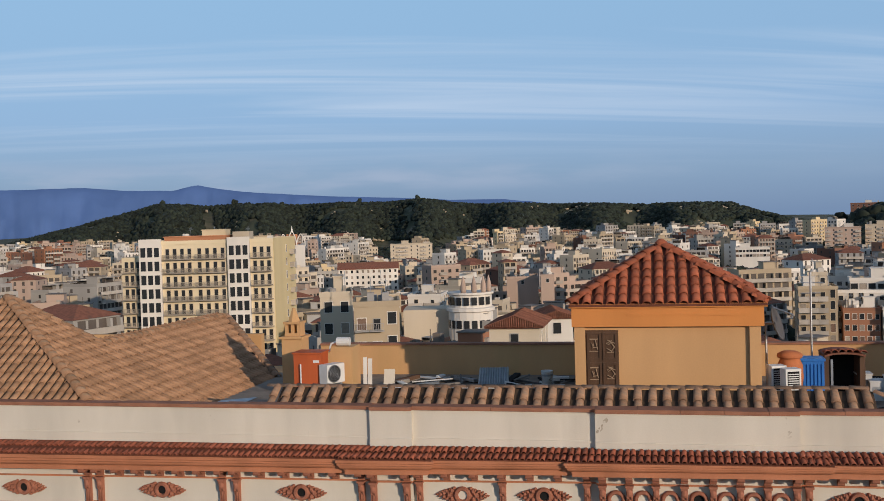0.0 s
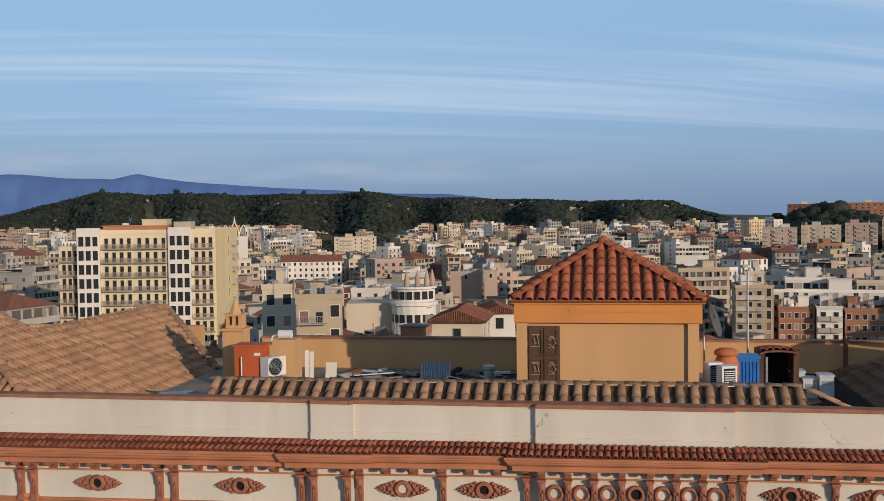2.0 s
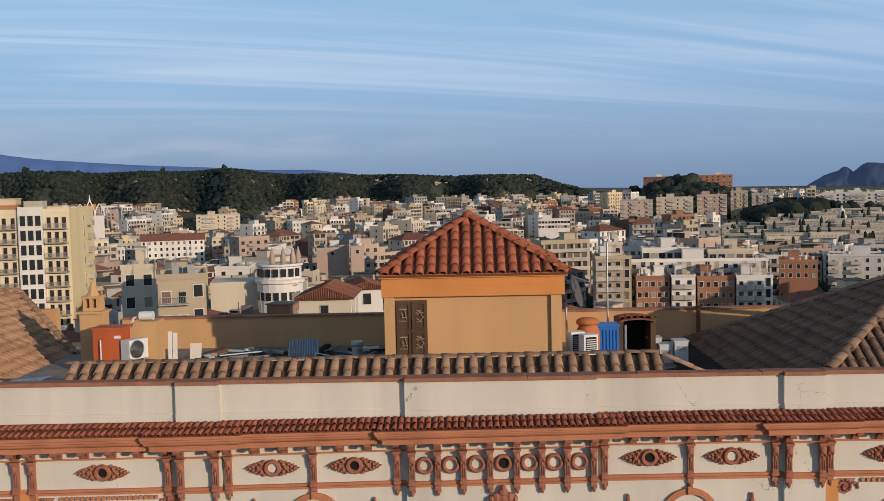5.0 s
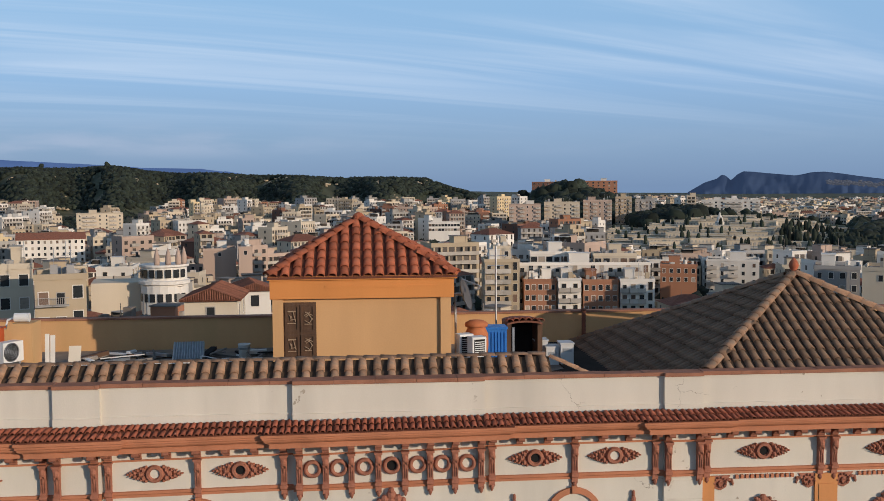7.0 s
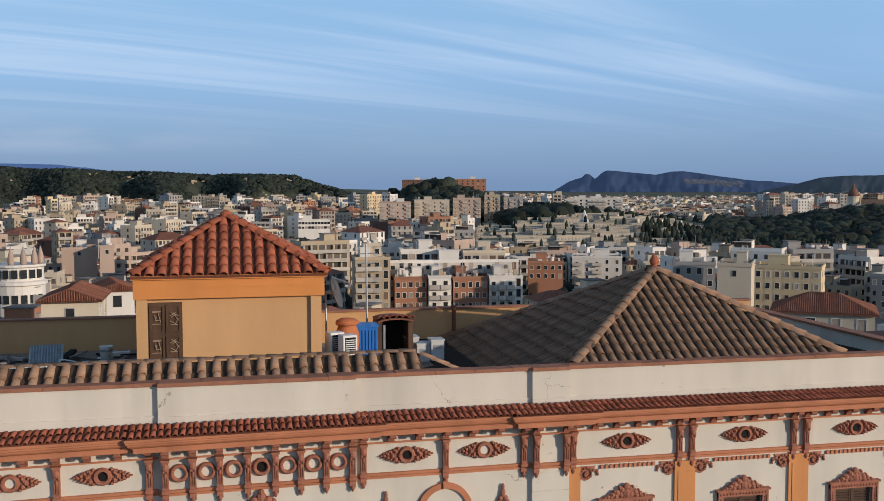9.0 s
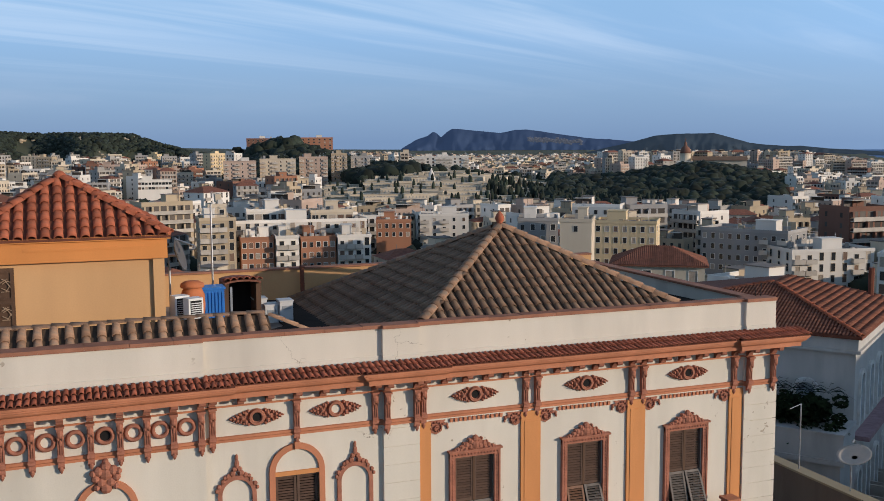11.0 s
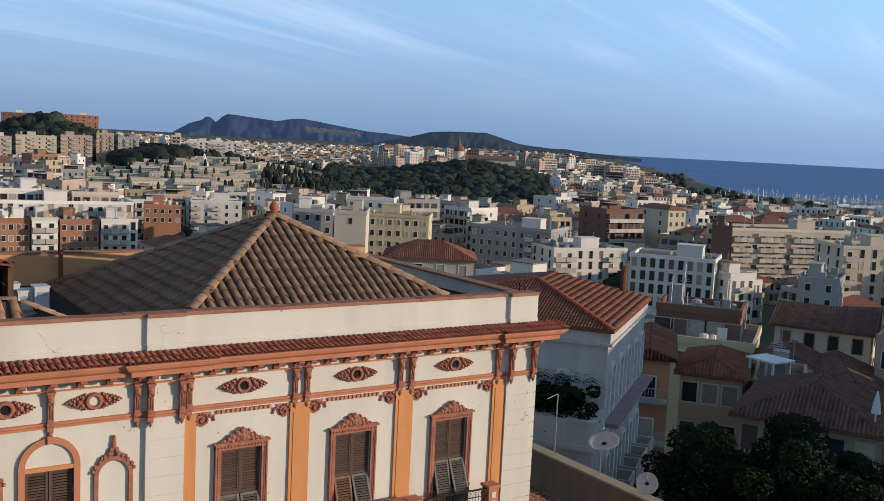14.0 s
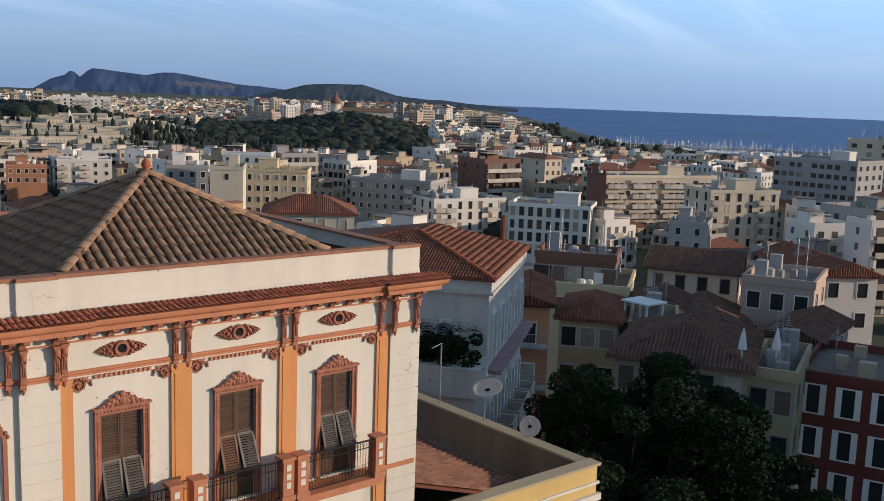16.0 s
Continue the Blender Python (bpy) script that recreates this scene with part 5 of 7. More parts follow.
block("white stepped block with roof terraces", 44.3, 49.0, 200, 21.5, 3, "white", 7, WIN_B, -8, 12)
block("concrete block with deep-set windows in rows", 49.9, 55.9, 262, 24.0, 5, "cream", 15, WIN_C, 33, 13, balc=tuple(range(15)))
# stands for the concrete block's end wall, its shade put into the brown
block("separate dark brown block standing for a shaded end wall", 48.7, 49.75, 248, 24.8, 0, "brown", 1, WIN_A, 0, 9, side=False)
block("cream residential tower with corner balconies", 55.6, 59.2, 232, 23.8, 5, "cream", 5, WIN_B, 32, 12, balc=(0, 3))
block("pale blank wall of a low block", 53.4, 55.5, 190, 20.8, 3, "concrete", 2, WIN_A, -6, 10)
block("tall grey office tower with banded windows", 58.7, 62.9, 282, 29.3, 8, "grey", 9, WIN_C, -26, 16)
block("beige tower block with a flat roof", 62.3, 67.5, 335, 33.4, 9, "cream", 6, WIN_C, 0, 16)
block("long cream house with green shutters under clay tiles", 52.4, 57.3, 115, 24.4, 2, "cream", 4, WIN_D, -6, 9, "gable")
block("pinkish house with a small terrace", 57.6, 61.4, 95, 26.9, 2, "pink", 3, WIN_A, -8, 9)
block("yellow house with a glazed penthouse", 45.3, 51.4, 97, 24.6, 1, "yellow", 4, WIN_A, -6, 11)
block("glazed penthouse on the yellow house", 46.0, 50.6, 101, 27.0, 1, "brown", 5, WIN_C, -6, 6, z0=24.0)
block("orange house with a small balcony", 44.6, 47.0, 72, 28.2, 3, "orange", 1, WIN_A, 0, 10, "gable", balc=(0,), solid=False)
# walls in dim and red here are darkened to stand for the street's shade
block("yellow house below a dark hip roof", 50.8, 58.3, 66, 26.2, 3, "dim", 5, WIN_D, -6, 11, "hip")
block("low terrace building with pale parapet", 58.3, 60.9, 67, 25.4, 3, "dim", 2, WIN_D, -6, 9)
block("red house darkened for street shade, with white shuttered windows", 60.9, 70.0, 73, 24.0, 4, "red", 5, WIN_W, -4, 11)
block("ochre house with a red hip roof", 47.6, 50.9, 78, 26.0, 2, "yellow", 3, WIN_A, -4, 9, "hip")
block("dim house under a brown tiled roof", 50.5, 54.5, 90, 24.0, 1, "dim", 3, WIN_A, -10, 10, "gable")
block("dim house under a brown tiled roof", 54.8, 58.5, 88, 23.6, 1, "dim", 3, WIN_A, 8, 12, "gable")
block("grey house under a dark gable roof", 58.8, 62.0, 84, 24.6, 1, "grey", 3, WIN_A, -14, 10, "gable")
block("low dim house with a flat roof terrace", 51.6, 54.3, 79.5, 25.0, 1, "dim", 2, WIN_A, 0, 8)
block("long blue-grey harbour building with window bands", 52.8, 58.7, 600, 10.0, 2, "bluegrey", 22, WIN_C, 0, 22)
block("pale house under a red gable roof", 61.6, 64.5, 108, 26.4, 2, "white", 2, WIN_A, 30, 14, "gable")

# ---------------------------------------------- things on the palazzo's terrace
FL = 37.8


def ac_unit(at, turn, w=0.85, h=0.68, d=0.34, label="white outdoor air-conditioning unit"):
    """A split-system outdoor unit: casing, fan grille, feet."""
    t = thing("air_conditioner", at, label, "air conditioner")
    m = pose(*at, 0, 0, turn)
    part("casing", Build().box(-w / 2, w / 2, -d / 2, d / 2, 0.08, h, m), M_WHITEPLASTIC, t)
    part("feet", Build().box(-w / 2 + .1, -w / 2 + .18, -d / 2, d / 2, 0, 0.08, m).box(w / 2 - .18, w / 2 - .1, -d / 2, d / 2, 0, 0.08, m), M_STEEL, t)
    g = Build()
    if w < .6:
        for k in range(9):
            g.box(-w / 2 + .06, w / 2 - .06, -d / 2 - .02, -d / 2 - .012, .16 + k * .055, .185 + k * .055)
        g.v = [tuple(m @ Vector(p)) for p in g.v]
        part("grille", g, M_STEEL, t)
        # black plate stands for the dark inside of the casing
        part("grille_opening", Build().box(-w / 2 + .05, w / 2 - .05, -d / 2 - .012, -d / 2, .13, h - .06, m), M_BLACK, t)
        return t
    for r in (0.24, 0.18, 0.12, 0.06):
        g.ring((-w * .1, -d / 2 - .015, h / 2 + .04), r, 0.008, n=18, k=4)
    for k in range(8):
        a = k * math.pi / 4
        g.tube((-w * .1, -d / 2 - .015, h / 2 + .04), (-w * .1 + .25 * math.cos(a), -d / 2 - .015, h / 2 + .04 + .25 * math.sin(a)), 0.006, n=4)
    g.v = [tuple(m @ Vector(p)) for p in g.v]
    part("fan_grille", g, M_STEEL, t)
    # black disc stands for the dark inside of the casing
    part("fan_opening", Build().lathe([(0.26, 0), (0.26, 0.012)], (0, 0, 0), 20, m @ pose(-w * .1, -d / 2, h / 2 + .04, 90)), M_BLACK, t)
    return t


bx = thing("metal_cabinet", (-10.4, 28.3, FL), "red-orange metal cabinet on the terrace", "cabinet")
part("body", Build().box(-10.86, -10.02, 28.0, 28.7, FL, 39.14), M_REDBOX, bx)
part("lid", Build().box(-10.9, -9.98, 27.96, 28.74, 39.14, 39.19), M_REDBOX, bx)
part("mark", Build().box(-10.25, -10.06, 27.99, 28.0, 38.88, 38.96), M_WHITEPLASTIC, bx)
part("pipe", Build().tube((-10.62, 27.93, FL + .25), (-10.62, 27.93, 38.85), 0.022).tube((-10.62, 27.93, FL + .3), (-10.2, 27.8, FL + .3), 0.03), M_WHITEPLASTIC, bx)
ac_unit((-9.72, 28.15, FL + .4), 62, w=.7, h=.64)
solo("ac_stand", Build().box(-10.1, -9.45, 27.95, 28.4, FL, FL + .4), M_CONCRETE, "grey concrete plinth under the air conditioner", "plinth")
yb = thing("flue_box", (-9.4, 28.9, FL), "ochre rendered flue box with a small tank on top", "flue")
part("body", Build().box(-9.75, -9.2, 28.5, 29.3, FL, 39.28), M_OCHRE, yb)
part("tank", Build().tube((-9.75, 28.8, 39.42), (-9.35, 28.8, 39.42), 0.13, n=12), M_WHITEPLASTIC, yb)
part("hose", Build().tube((-9.75, 28.8, 39.42), (-9.95, 28.8, 39.35), 0.03).tube((-9.95, 28.8, 39.35), (-10.02, 28.8, 39.1), 0.03), M_WHITEPLASTIC, yb)
for k, (x, w, h, lean, tn) in enumerate(((-9.15, 0.12, 1.02, -9, 10), (-9.0, 0.13, 0.98, -7, 5), (-8.4, 0.34, 0.66, -16, 0))):
    solo("leaning_board", Build().box(-w / 2, w / 2, -0.02, 0.02, 0, h, pose(x, 29.6, FL, lean, 0, tn)), M_WHITEPLASTIC if k < 2 else M_CREAM, "pale board leaning on the terrace", "board", "boards leaning on the terrace")
solo("corrugated_sheet", Build().prism([(-0.75 + 0.0625 * i, 0.05 * (i % 2)) for i in range(25)] + [(0.75 - 0.0625 * i, 0.05 * ((24 - i) % 2) - 0.012) for i in range(25)], 1, 0, 1.5, pose(-5.2, 30.0, FL + .12, 14, 0, 8) @ Matrix.Diagonal((.62, .9, 1, 1))), M_STEEL, "bent corrugated metal sheet lying on the terrace", "metal sheet")
pb = thing("paint_bucket", (-3.62, 30.6, FL), "dented grey-white paint bucket", "bucket")
part("body", Build().lathe([(0.15, 0), (0.18, 0.42), (0.19, 0.43), (0.19, 0.46), (0.165, 0.46), (0.16, 0.4)], (-3.62, 30.6, FL + .02), 14), M_WHITEPLASTIC, pb, smooth=True)
part("band", Build().lathe([(0.181, 0.3), (0.187, 0.36)], (-3.62, 30.6, FL + .02), 14), M_STEEL, pb)
jr = random.Random(5)
for k in range(70):
    x, y = jr.uniform(-8.3, -2.6), jr.uniform(28.4, 31.6)
    w, l, h = jr.uniform(.05, .22), jr.uniform(.3, 1.3), jr.uniform(.02, .12)
    solo("debris_board", Build().box(-w / 2, w / 2, -l / 2, l / 2, 0, h, pose(x, y, FL + jr.uniform(0, .14), jr.uniform(-7, 9), jr.uniform(-8, 8), jr.uniform(0, 180))),
         jr.choice((M_DEBRIS, M_DEBRIS, M_WOODDARK, M_STEEL, M_WHITEPLASTIC, M_BLACK)), "scrap board lying in a pile on the terrace", "scrap", "scrap on the terrace")
for k in range(8):
    x, y = jr.uniform(-8.0, -3.0), jr.uniform(29, 31)
    solo("debris_pipe", Build().tube((x, y, FL + .06), (x + jr.uniform(-.9, .9), y + jr.uniform(-.5, .5), FL + jr.uniform(.1, .35)), 0.03), M_DEBRIS, "scrap pipe lying in a pile on the terrace", "scrap", "scrap on the terrace")
for k in range(9):
    solo("paving_slab", Build().box(-.2, .2, -.2, .2, 0, .04, pose(-7.9 + k * .43, 28.0 + jr.uniform(-.1, .1), FL, 0, 0, jr.uniform(-4, 4))), M_TILE, "worn clay paving slab on the terrace", "slab", "paving slabs on the terrace")

ac_unit((2.72, 26.75, FL + .5), 18, w=.4, h=.74, label="white outdoor unit beside the stair hut")
ac_unit((3.0, 26.2, FL + .5), 18, w=.4, h=.74, label="white outdoor unit beside the stair hut")
solo("unit_plinth", Build().box(2.42, 3.4, 25.9, 26.9, FL, FL + .5), M_CONCRETE, "concrete plinth under two outdoor units", "plinth")
jar = thing("clay_jar", (3.15, 27.6, FL), "large orange terracotta jar with a broad lid", "jar")
M_CLAY = mat("orange_clay", (0.50, 0.17, 0.07), 0.85, 3, 0.2, 0.2, 30)
part("body", Build().lathe([(0.2, 0), (0.28, 0.3), (0.34, 0.8), (0.33, 1.1), (0.25, 1.28), (0.27, 1.31)], (3.15, 27.6, FL), 18), M_CLAY, jar, smooth=True)
part("lid", Build().lathe([(0.31, 1.31), (0.33, 1.36), (0.31, 1.42), (0.2, 1.48), (0.0, 1.5)], (3.15, 27.6, FL), 18), M_CLAY, jar, smooth=True)
tank = thing("water_tank", (3.72, 28.0, FL), "blue ribbed plastic water tank", "tank")
rb3 = Build().box(3.38, 4.02, 27.7, 28.3, FL, 39.0)
for k in range(7):
    rb3.box(3.40 + k * .092, 3.445 + k * .092, 27.67, 27.7, FL + .1, 38.92)
part("body", rb3, M_BLUE, tank)
part("lid", Build().box(3.35, 4.05, 27.66, 28.34, 39.0, 39.06), M_BLUE, tank)
shed = thing("clay_oven_shelter", (4.65, 28.7, FL), "shelter in shade-dark colours with a small curved red tile roof", "shelter")
# dark sides, black back and dull roof tile hold the shelter's shade in colour
part("side", Build().box(4.12, 4.26, 28.4, 29.4, FL, 39.05), M_WOODDARK, shed)
part("side", Build().box(5.02, 5.16, 28.4, 29.4, FL, 39.05), M_WOODDARK, shed)
part("back", Build().box(4.26, 5.02, 29.3, 29.4, FL, 39.05), M_BLACK, shed)
part("post", Build().box(4.28, 4.34, 28.36, 28.42, FL, 38.95), M_STEEL, shed)
sr = Build()
for i in range(8):
    a0, a1 = math.pi * (0.1 + .8 * i / 8), math.pi * (0.1 + .8 * (i + 1) / 8)
    sr.prism([(4.64 + .56 * math.cos(a), 39.02 + .13 * math.sin(a)) for a in (a0, a1)] + [(4.64 + .52 * math.cos(a), 38.99 + .11 * math.sin(a)) for a in (a1, a0)], 1, 28.3, 29.45)
rr = part("roof", sr, M_TILEOLD, shed, "curved red tile roof")
for k in range(6):
    piece("tile", ME_CTILE, rr, pose(4.2 + k * .18, 28.25, 39.10 + .04 * math.sin(math.pi * (k + .5) / 6), 0, 0, 0) @ Matrix.Scale(1.6, 4))
for x, y, h in ((5.22, 29.1, .66), (5.5, 28.85, .5), (5.9, 28.7, .62)):
    b_ = thing("plastic_crate", (x, y, FL), "grey-white plastic utility box on the terrace", "box", "utility boxes on the terrace")
    part("body", Build().box(x - .19, x + .19, y - .25, y + .25, FL, FL + h), M_GREYPLASTIC, b_)
    part("lid", Build().box(x - .21, x + .21, y - .27, y + .27, FL + h, FL + h + .04), M_GREYPLASTIC, b_)
    part("vent", Build().box(x - .13, x + .13, y - .262, y - .25, FL + h - .22, FL + h - .12), M_STEEL, b_)


def dish(at, aim, r, pole_to, label, paint=None):
    """A satellite dish: shallow bowl, feed arm, mast."""
    t = thing("satellite_dish", pole_to, label, "satellite dish")
    m = look(at, Vector(at) + Vector(aim)) @ pose(0, 0, 0, 180)
    prof = [(r * k / 6, 0.18 * r * (k / 6) ** 2 * 1.3) for k in range(7)]
    b = Build()
    n = 20
    for off in (0.0, -0.015):
        for rr_, z in prof[1:]:
            b.v += [tuple(m @ Vector((rr_ * math.cos(2 * math.pi * i / n), rr_ * math.sin(2 * math.pi * i / n), z + off))) for i in range(n)]
    k6 = 6
    for s in (0, 1):
        o = s * k6 * n
        b.f += [(o + k * n + i, o + k * n + (i + 1) % n, o + (k + 1) * n + (i + 1) % n, o + (k + 1) * n + i) for k in range(k6 - 1) for i in range(n)]
        b.f += [tuple(o + i for i in range(n))]
    b.f += [((k6 - 1) * n + i, (k6 - 1) * n + (i + 1) % n, (2 * k6 - 1) * n + (i + 1) % n, (2 * k6 - 1) * n + i) for i in range(n)]
    part("bowl", b, paint or M_DISH, t, smooth=True)
    part("feed_arm", Build().tube(m @ Vector((0, -r * .95, .2 * r)), m @ Vector((0, -r * .25, r * 1.15)), 0.018).tube(m @ Vector((0, -r * .25, r * 1.15)), m @ Vector((0, -r * .1, r * 1.02)), 0.04), M_STEEL, t)
    part("mast", Build().tube(pole_to, (pole_to[0], pole_to[1], at[2] - .02), 0.03).tube((pole_to[0], pole_to[1], at[2] - .05), m @ Vector((0, 0, -.02)), 0.03), M_STEEL, t)


M_DISH = mat("grey_beige_dish_paint", (0.46, 0.40, 0.34), 0.6, 2, 0.15, 0.05, 30)
# this dish is a much darker grey than the others
dish((2.78, 27.6, 40.0), (0.95, -0.3, 0.3), 0.46, (2.62, 28.2, FL), "dark grey satellite dish beside the stair hut", mat("dark_grey_dish", (0.10, 0.09, 0.085), 0.6, 2, 0.15, 0.05, 30))
solo("aerial_mast", Build().tube((4.05, 30.2, FL), (4.05, 30.2, 41.2), 0.03).tube((3.7, 30.2, 40.9), (4.4, 30.2, 40.9), 0.015, n=5).tube((3.8, 30.2, 40.6), (4.3, 30.2, 40.6), 0.015, n=5), M_STEEL, "thin steel aerial mast on the terrace", "aerial")
solo("vent_pipe", Build().tube((7.3, 32.55, FL), (7.3, 32.55, 38.85), 0.07).lathe([(0.09, 0), (0.1, .06), (0.05, .1)], (7.3, 32.55, 38.85), 10), mat("rusty_pipe", (0.2, 0.07, 0.04), 0.8), "rusty vent pipe standing on the terrace", "pipe")
solo("pigeon_spike", Build().tube((X_END - .3, 23.2, 38.5), (X_END - .25, 23.25, 38.95), 0.012).tube((X_END - .4, 23.3, 38.5), (X_END - .5, 23.2, 38.85), 0.012), M_IRON, "bent iron spikes on the corner coping", "spike")
part("roof_flashing", Build().slab([(-12.2, 25.2, 38.15), (-11.2, 25.3, 38.22), (-11.1, 25.75, 38.26), (-12.1, 25.6, 38.19)], .02), M_STEEL, palazzo, "grey lead flashing in the roof valley")

# ------------------------------------------------ annex beside the palazzo's corner
annex = thing("annex", (22.9, 28.0, 13.0), "low yellow annex with a red tiled roof behind a parapet", "building")
part("front_wall", Build().box(18.78, 27.2, 22.6, 23.0, 13.0, 29.9), M_YELLOW, annex)
part("front_coping", Build().box(18.78, 27.3, 22.5, 23.08, 29.9, 30.0), TOWN["dim"], annex)
part("front_moulding", Build().box(18.78, 27.32, 22.44, 22.6, 28.6, 28.85).box(18.78, 27.28, 22.52, 22.6, 29.2, 29.3), M_CREAM, annex)
# much darker than the annex's yellow walls, with darker streaked patches
part("side_wall", Build().box(26.8, 27.2, 23.0, 40.0, 13.0, 29.88), mat("dark_brown_parapet_render", (0.19, 0.145, 0.11), 0.95, 0.9, 0.3, 0.3, 20, stain=(0.09, 0.075, 0.06), streak=True), annex, "dark brown parapet wall with darker streaks")
part("side_coping", Build().box(26.72, 27.28, 23.08, 40.0, 29.88, 29.96), TOWN["dim"], annex)
part("rear_wall", Build().box(18.8, 26.8, 39.6, 40.0, 13, 29.9), M_YELLOW, annex)
part("roof_floor", Build().box(18.78, 26.8, 23.0, 39.6, 27.9, 28.3), M_FLOOR, annex)
ar = part("annex_roof", Build().slab([(18.8, 23.0, 31.0), (25.3, 23.0, 28.9), (25.3, 39.5, 28.9), (18.8, 39.5, 31.0)], .1), M_PANRED, annex, "red clay-tiled lean-to roof")
u, v, le, ls, al = plane_frame((25.3, 23.0, 28.92), (25.3, 39.5, 28.92), (18.8, 30, 31.02))
tiled_plane(ar, (25.35, 23.0, 28.92), u, v, int(le / .3), int(ls / .42) + 1, lambda a, b: a < 11.5, barrel(.44, .12, .10, .02, M_TILEANNEX), .3, .42)
for x, y, z, px, r, aim in ((27.0, 28.5, 31.3, 27.0, 0.62, (-.35, -.15, .92)), (27.0, 26.05, 30.45, 27.0, 0.42, (-.65, -.55, .5))):
    dish((x, y - .15, z), aim, r, (x, y, 29.96), "weathered satellite dish on the parapet wall")
solo("aerial_mast", Build().tube((27.0, 31.3, 29.96), (27.0, 31.3, 32.6), 0.03).tube((26.2, 31.0, 32.55), (27.0, 31.3, 32.6), 0.015, n=5), M_STEEL, "thin aerial mast on the parapet wall", "aerial")

# --------------------------------------------------- grey palazzo down the street
gp = thing("grey_palazzo", (36, 42, 12.0), "grey stuccoed palazzo with arched windows, roof terrace and red tiles", "building")
A_, B_ = Vector((.803, .595, 0)), Vector((-.595, .803, 0))
G = Matrix(((A_.x, B_.x, 0, 34.4), (A_.y, B_.y, 0, 36.3), (0, 0, 1, 0), (0, 0, 0, 1)))
part("lower_wall", Build().box(-2.6, 12, 0.0, 13, 12.0, 28.6, G), M_GREY, gp)
part("upper_wall", Build().box(0, 12, 0.0, 13, 28.6, 33.1, G), M_GREY, gp)
part("attic", Build().box(-.12, 12.12, -.12, 13.1, 33.1, 33.9, G).box(-.25, 12.25, -.25, 13.2, 33.05, 33.2, G), M_GREY, gp, "plain grey attic band with a moulding")
part("terrace_parapet", Build().box(-2.7, -2.5, -.1, 13, 28.6, 29.75, G).box(-2.5, 0, -.1, .12, 28.6, 29.75, G).box(-2.8, 0, -.2, 13, 28.35, 28.6, G).box(-2.78, 0, -.16, 13, 29.75, 29.83, G), M_GREY, gp)
part("ledge", Build().box(0, 12, -.75, 0, 28.9, 29.12, G), mat("mauve_ledge", (0.33, 0.21, 0.22), 0.9), gp, "mauve-grey projecting ledge")
gr = Build()
e = [G @ Vector(p) for p in ((-.3, -.3, 33.9), (12.3, -.3, 33.9), (12.3, 13.3, 33.9), (-.3, 13.3, 33.9))]
r1, r2_ = G @ Vector((5.2, 5.2, 35.45)), G @ Vector((8.5, 5.2, 35.45))
for f_ in ((e[0], e[1], r2_, r1), (e[1], e[2], r2_), (e[2], e[3], r1, r2_), (e[3], e[0], r1)):
    gr.slab(f_, .15)
gro = part("roof", gr, M_PANRED, gp, "red clay-tiled hip roof")
for p0, p1, ax, lo in ((e[3], e[0], r1, None), (e[0], e[1], r1, r2_)):
    u, v, le, ls, al = plane_frame(p0, p1, ax)
    rt = Build()
    nn = u.cross(v)
    q = 0.0
    hi = al if lo is None else (lo - p0).dot(u)
    while q < le:
        hgt = ls * min(1, q / al, (le - q) / max(le - hi, .01))
        if hgt > .2:
            j = 0.0
            while j < hgt:
                rt.tube(p0 + u * q + v * j + nn * .04, p0 + u * q + v * min(j + .4, hgt) + nn * .01, .055, .045, n=5)
                j += .38
        q += .17
    part("tile_covering", rt, M_TILEOLD, gro, kind="stuff", smooth=True)
ridge_tiles(gro, e[0], r1, ME_RR, .38)
ridge_tiles(gro, e[3], r1, ME_RR, .38)
part("flue", Build().tube(G @ Vector((10.5, 1.2, 33.9)), G @ Vector((10.5, 1.2, 35.9)), .16), M_PANRED, gp, "rust-red metal flue")
M_BLUESH = mat("grey_blue_shutter", (0.30, 0.33, 0.36), 0.8, 2, .2, .1)
me_archw = arch_frame(0.55, 2.0, 0.0, 0.22, 0.14)
me_aw = me_archw.mesh("arched_window", mat("white_trim", (0.66, 0.64, 0.6), .85))
me_ap = Build().prism([(-.5, 0), (.5, 0), (.5, 2.0)] + [(.5 * math.cos(math.pi * i / 8), 2.0 + .5 * math.sin(math.pi * i / 8)) for i in range(1, 8)] + [(-.5, 2.0)], 1, -.03, 0).mesh("shutter", M_BLUESH)
for k in range(5):
    x = 1.5 + k * 2.35
    for z in (29.4, 24.6, 20.2):
        wv = piece("arched_window", me_aw, gp, G @ pose(x, 0, z), "white arched surround with grey-blue shutters")
        piece("shutter", me_ap, wv, G @ pose(x, 0, z))
    for z in (24.4, 20.0):
        piece("balcony", balc_mesh(1.9, True), gp, G @ pose(x, 0, z))
for y in (2.2, 6.0, 9.8):
    for z, x in ((29.0, 0.0), (24.2, -2.6), (20, -2.6)):
        wv = piece("arched_window", me_aw, gp, G @ pose(x, y, z, 0, 0, -90), "white arched surround with grey-blue shutters")
        piece("shutter", me_ap, wv, G @ pose(x, y, z, 0, 0, -90))


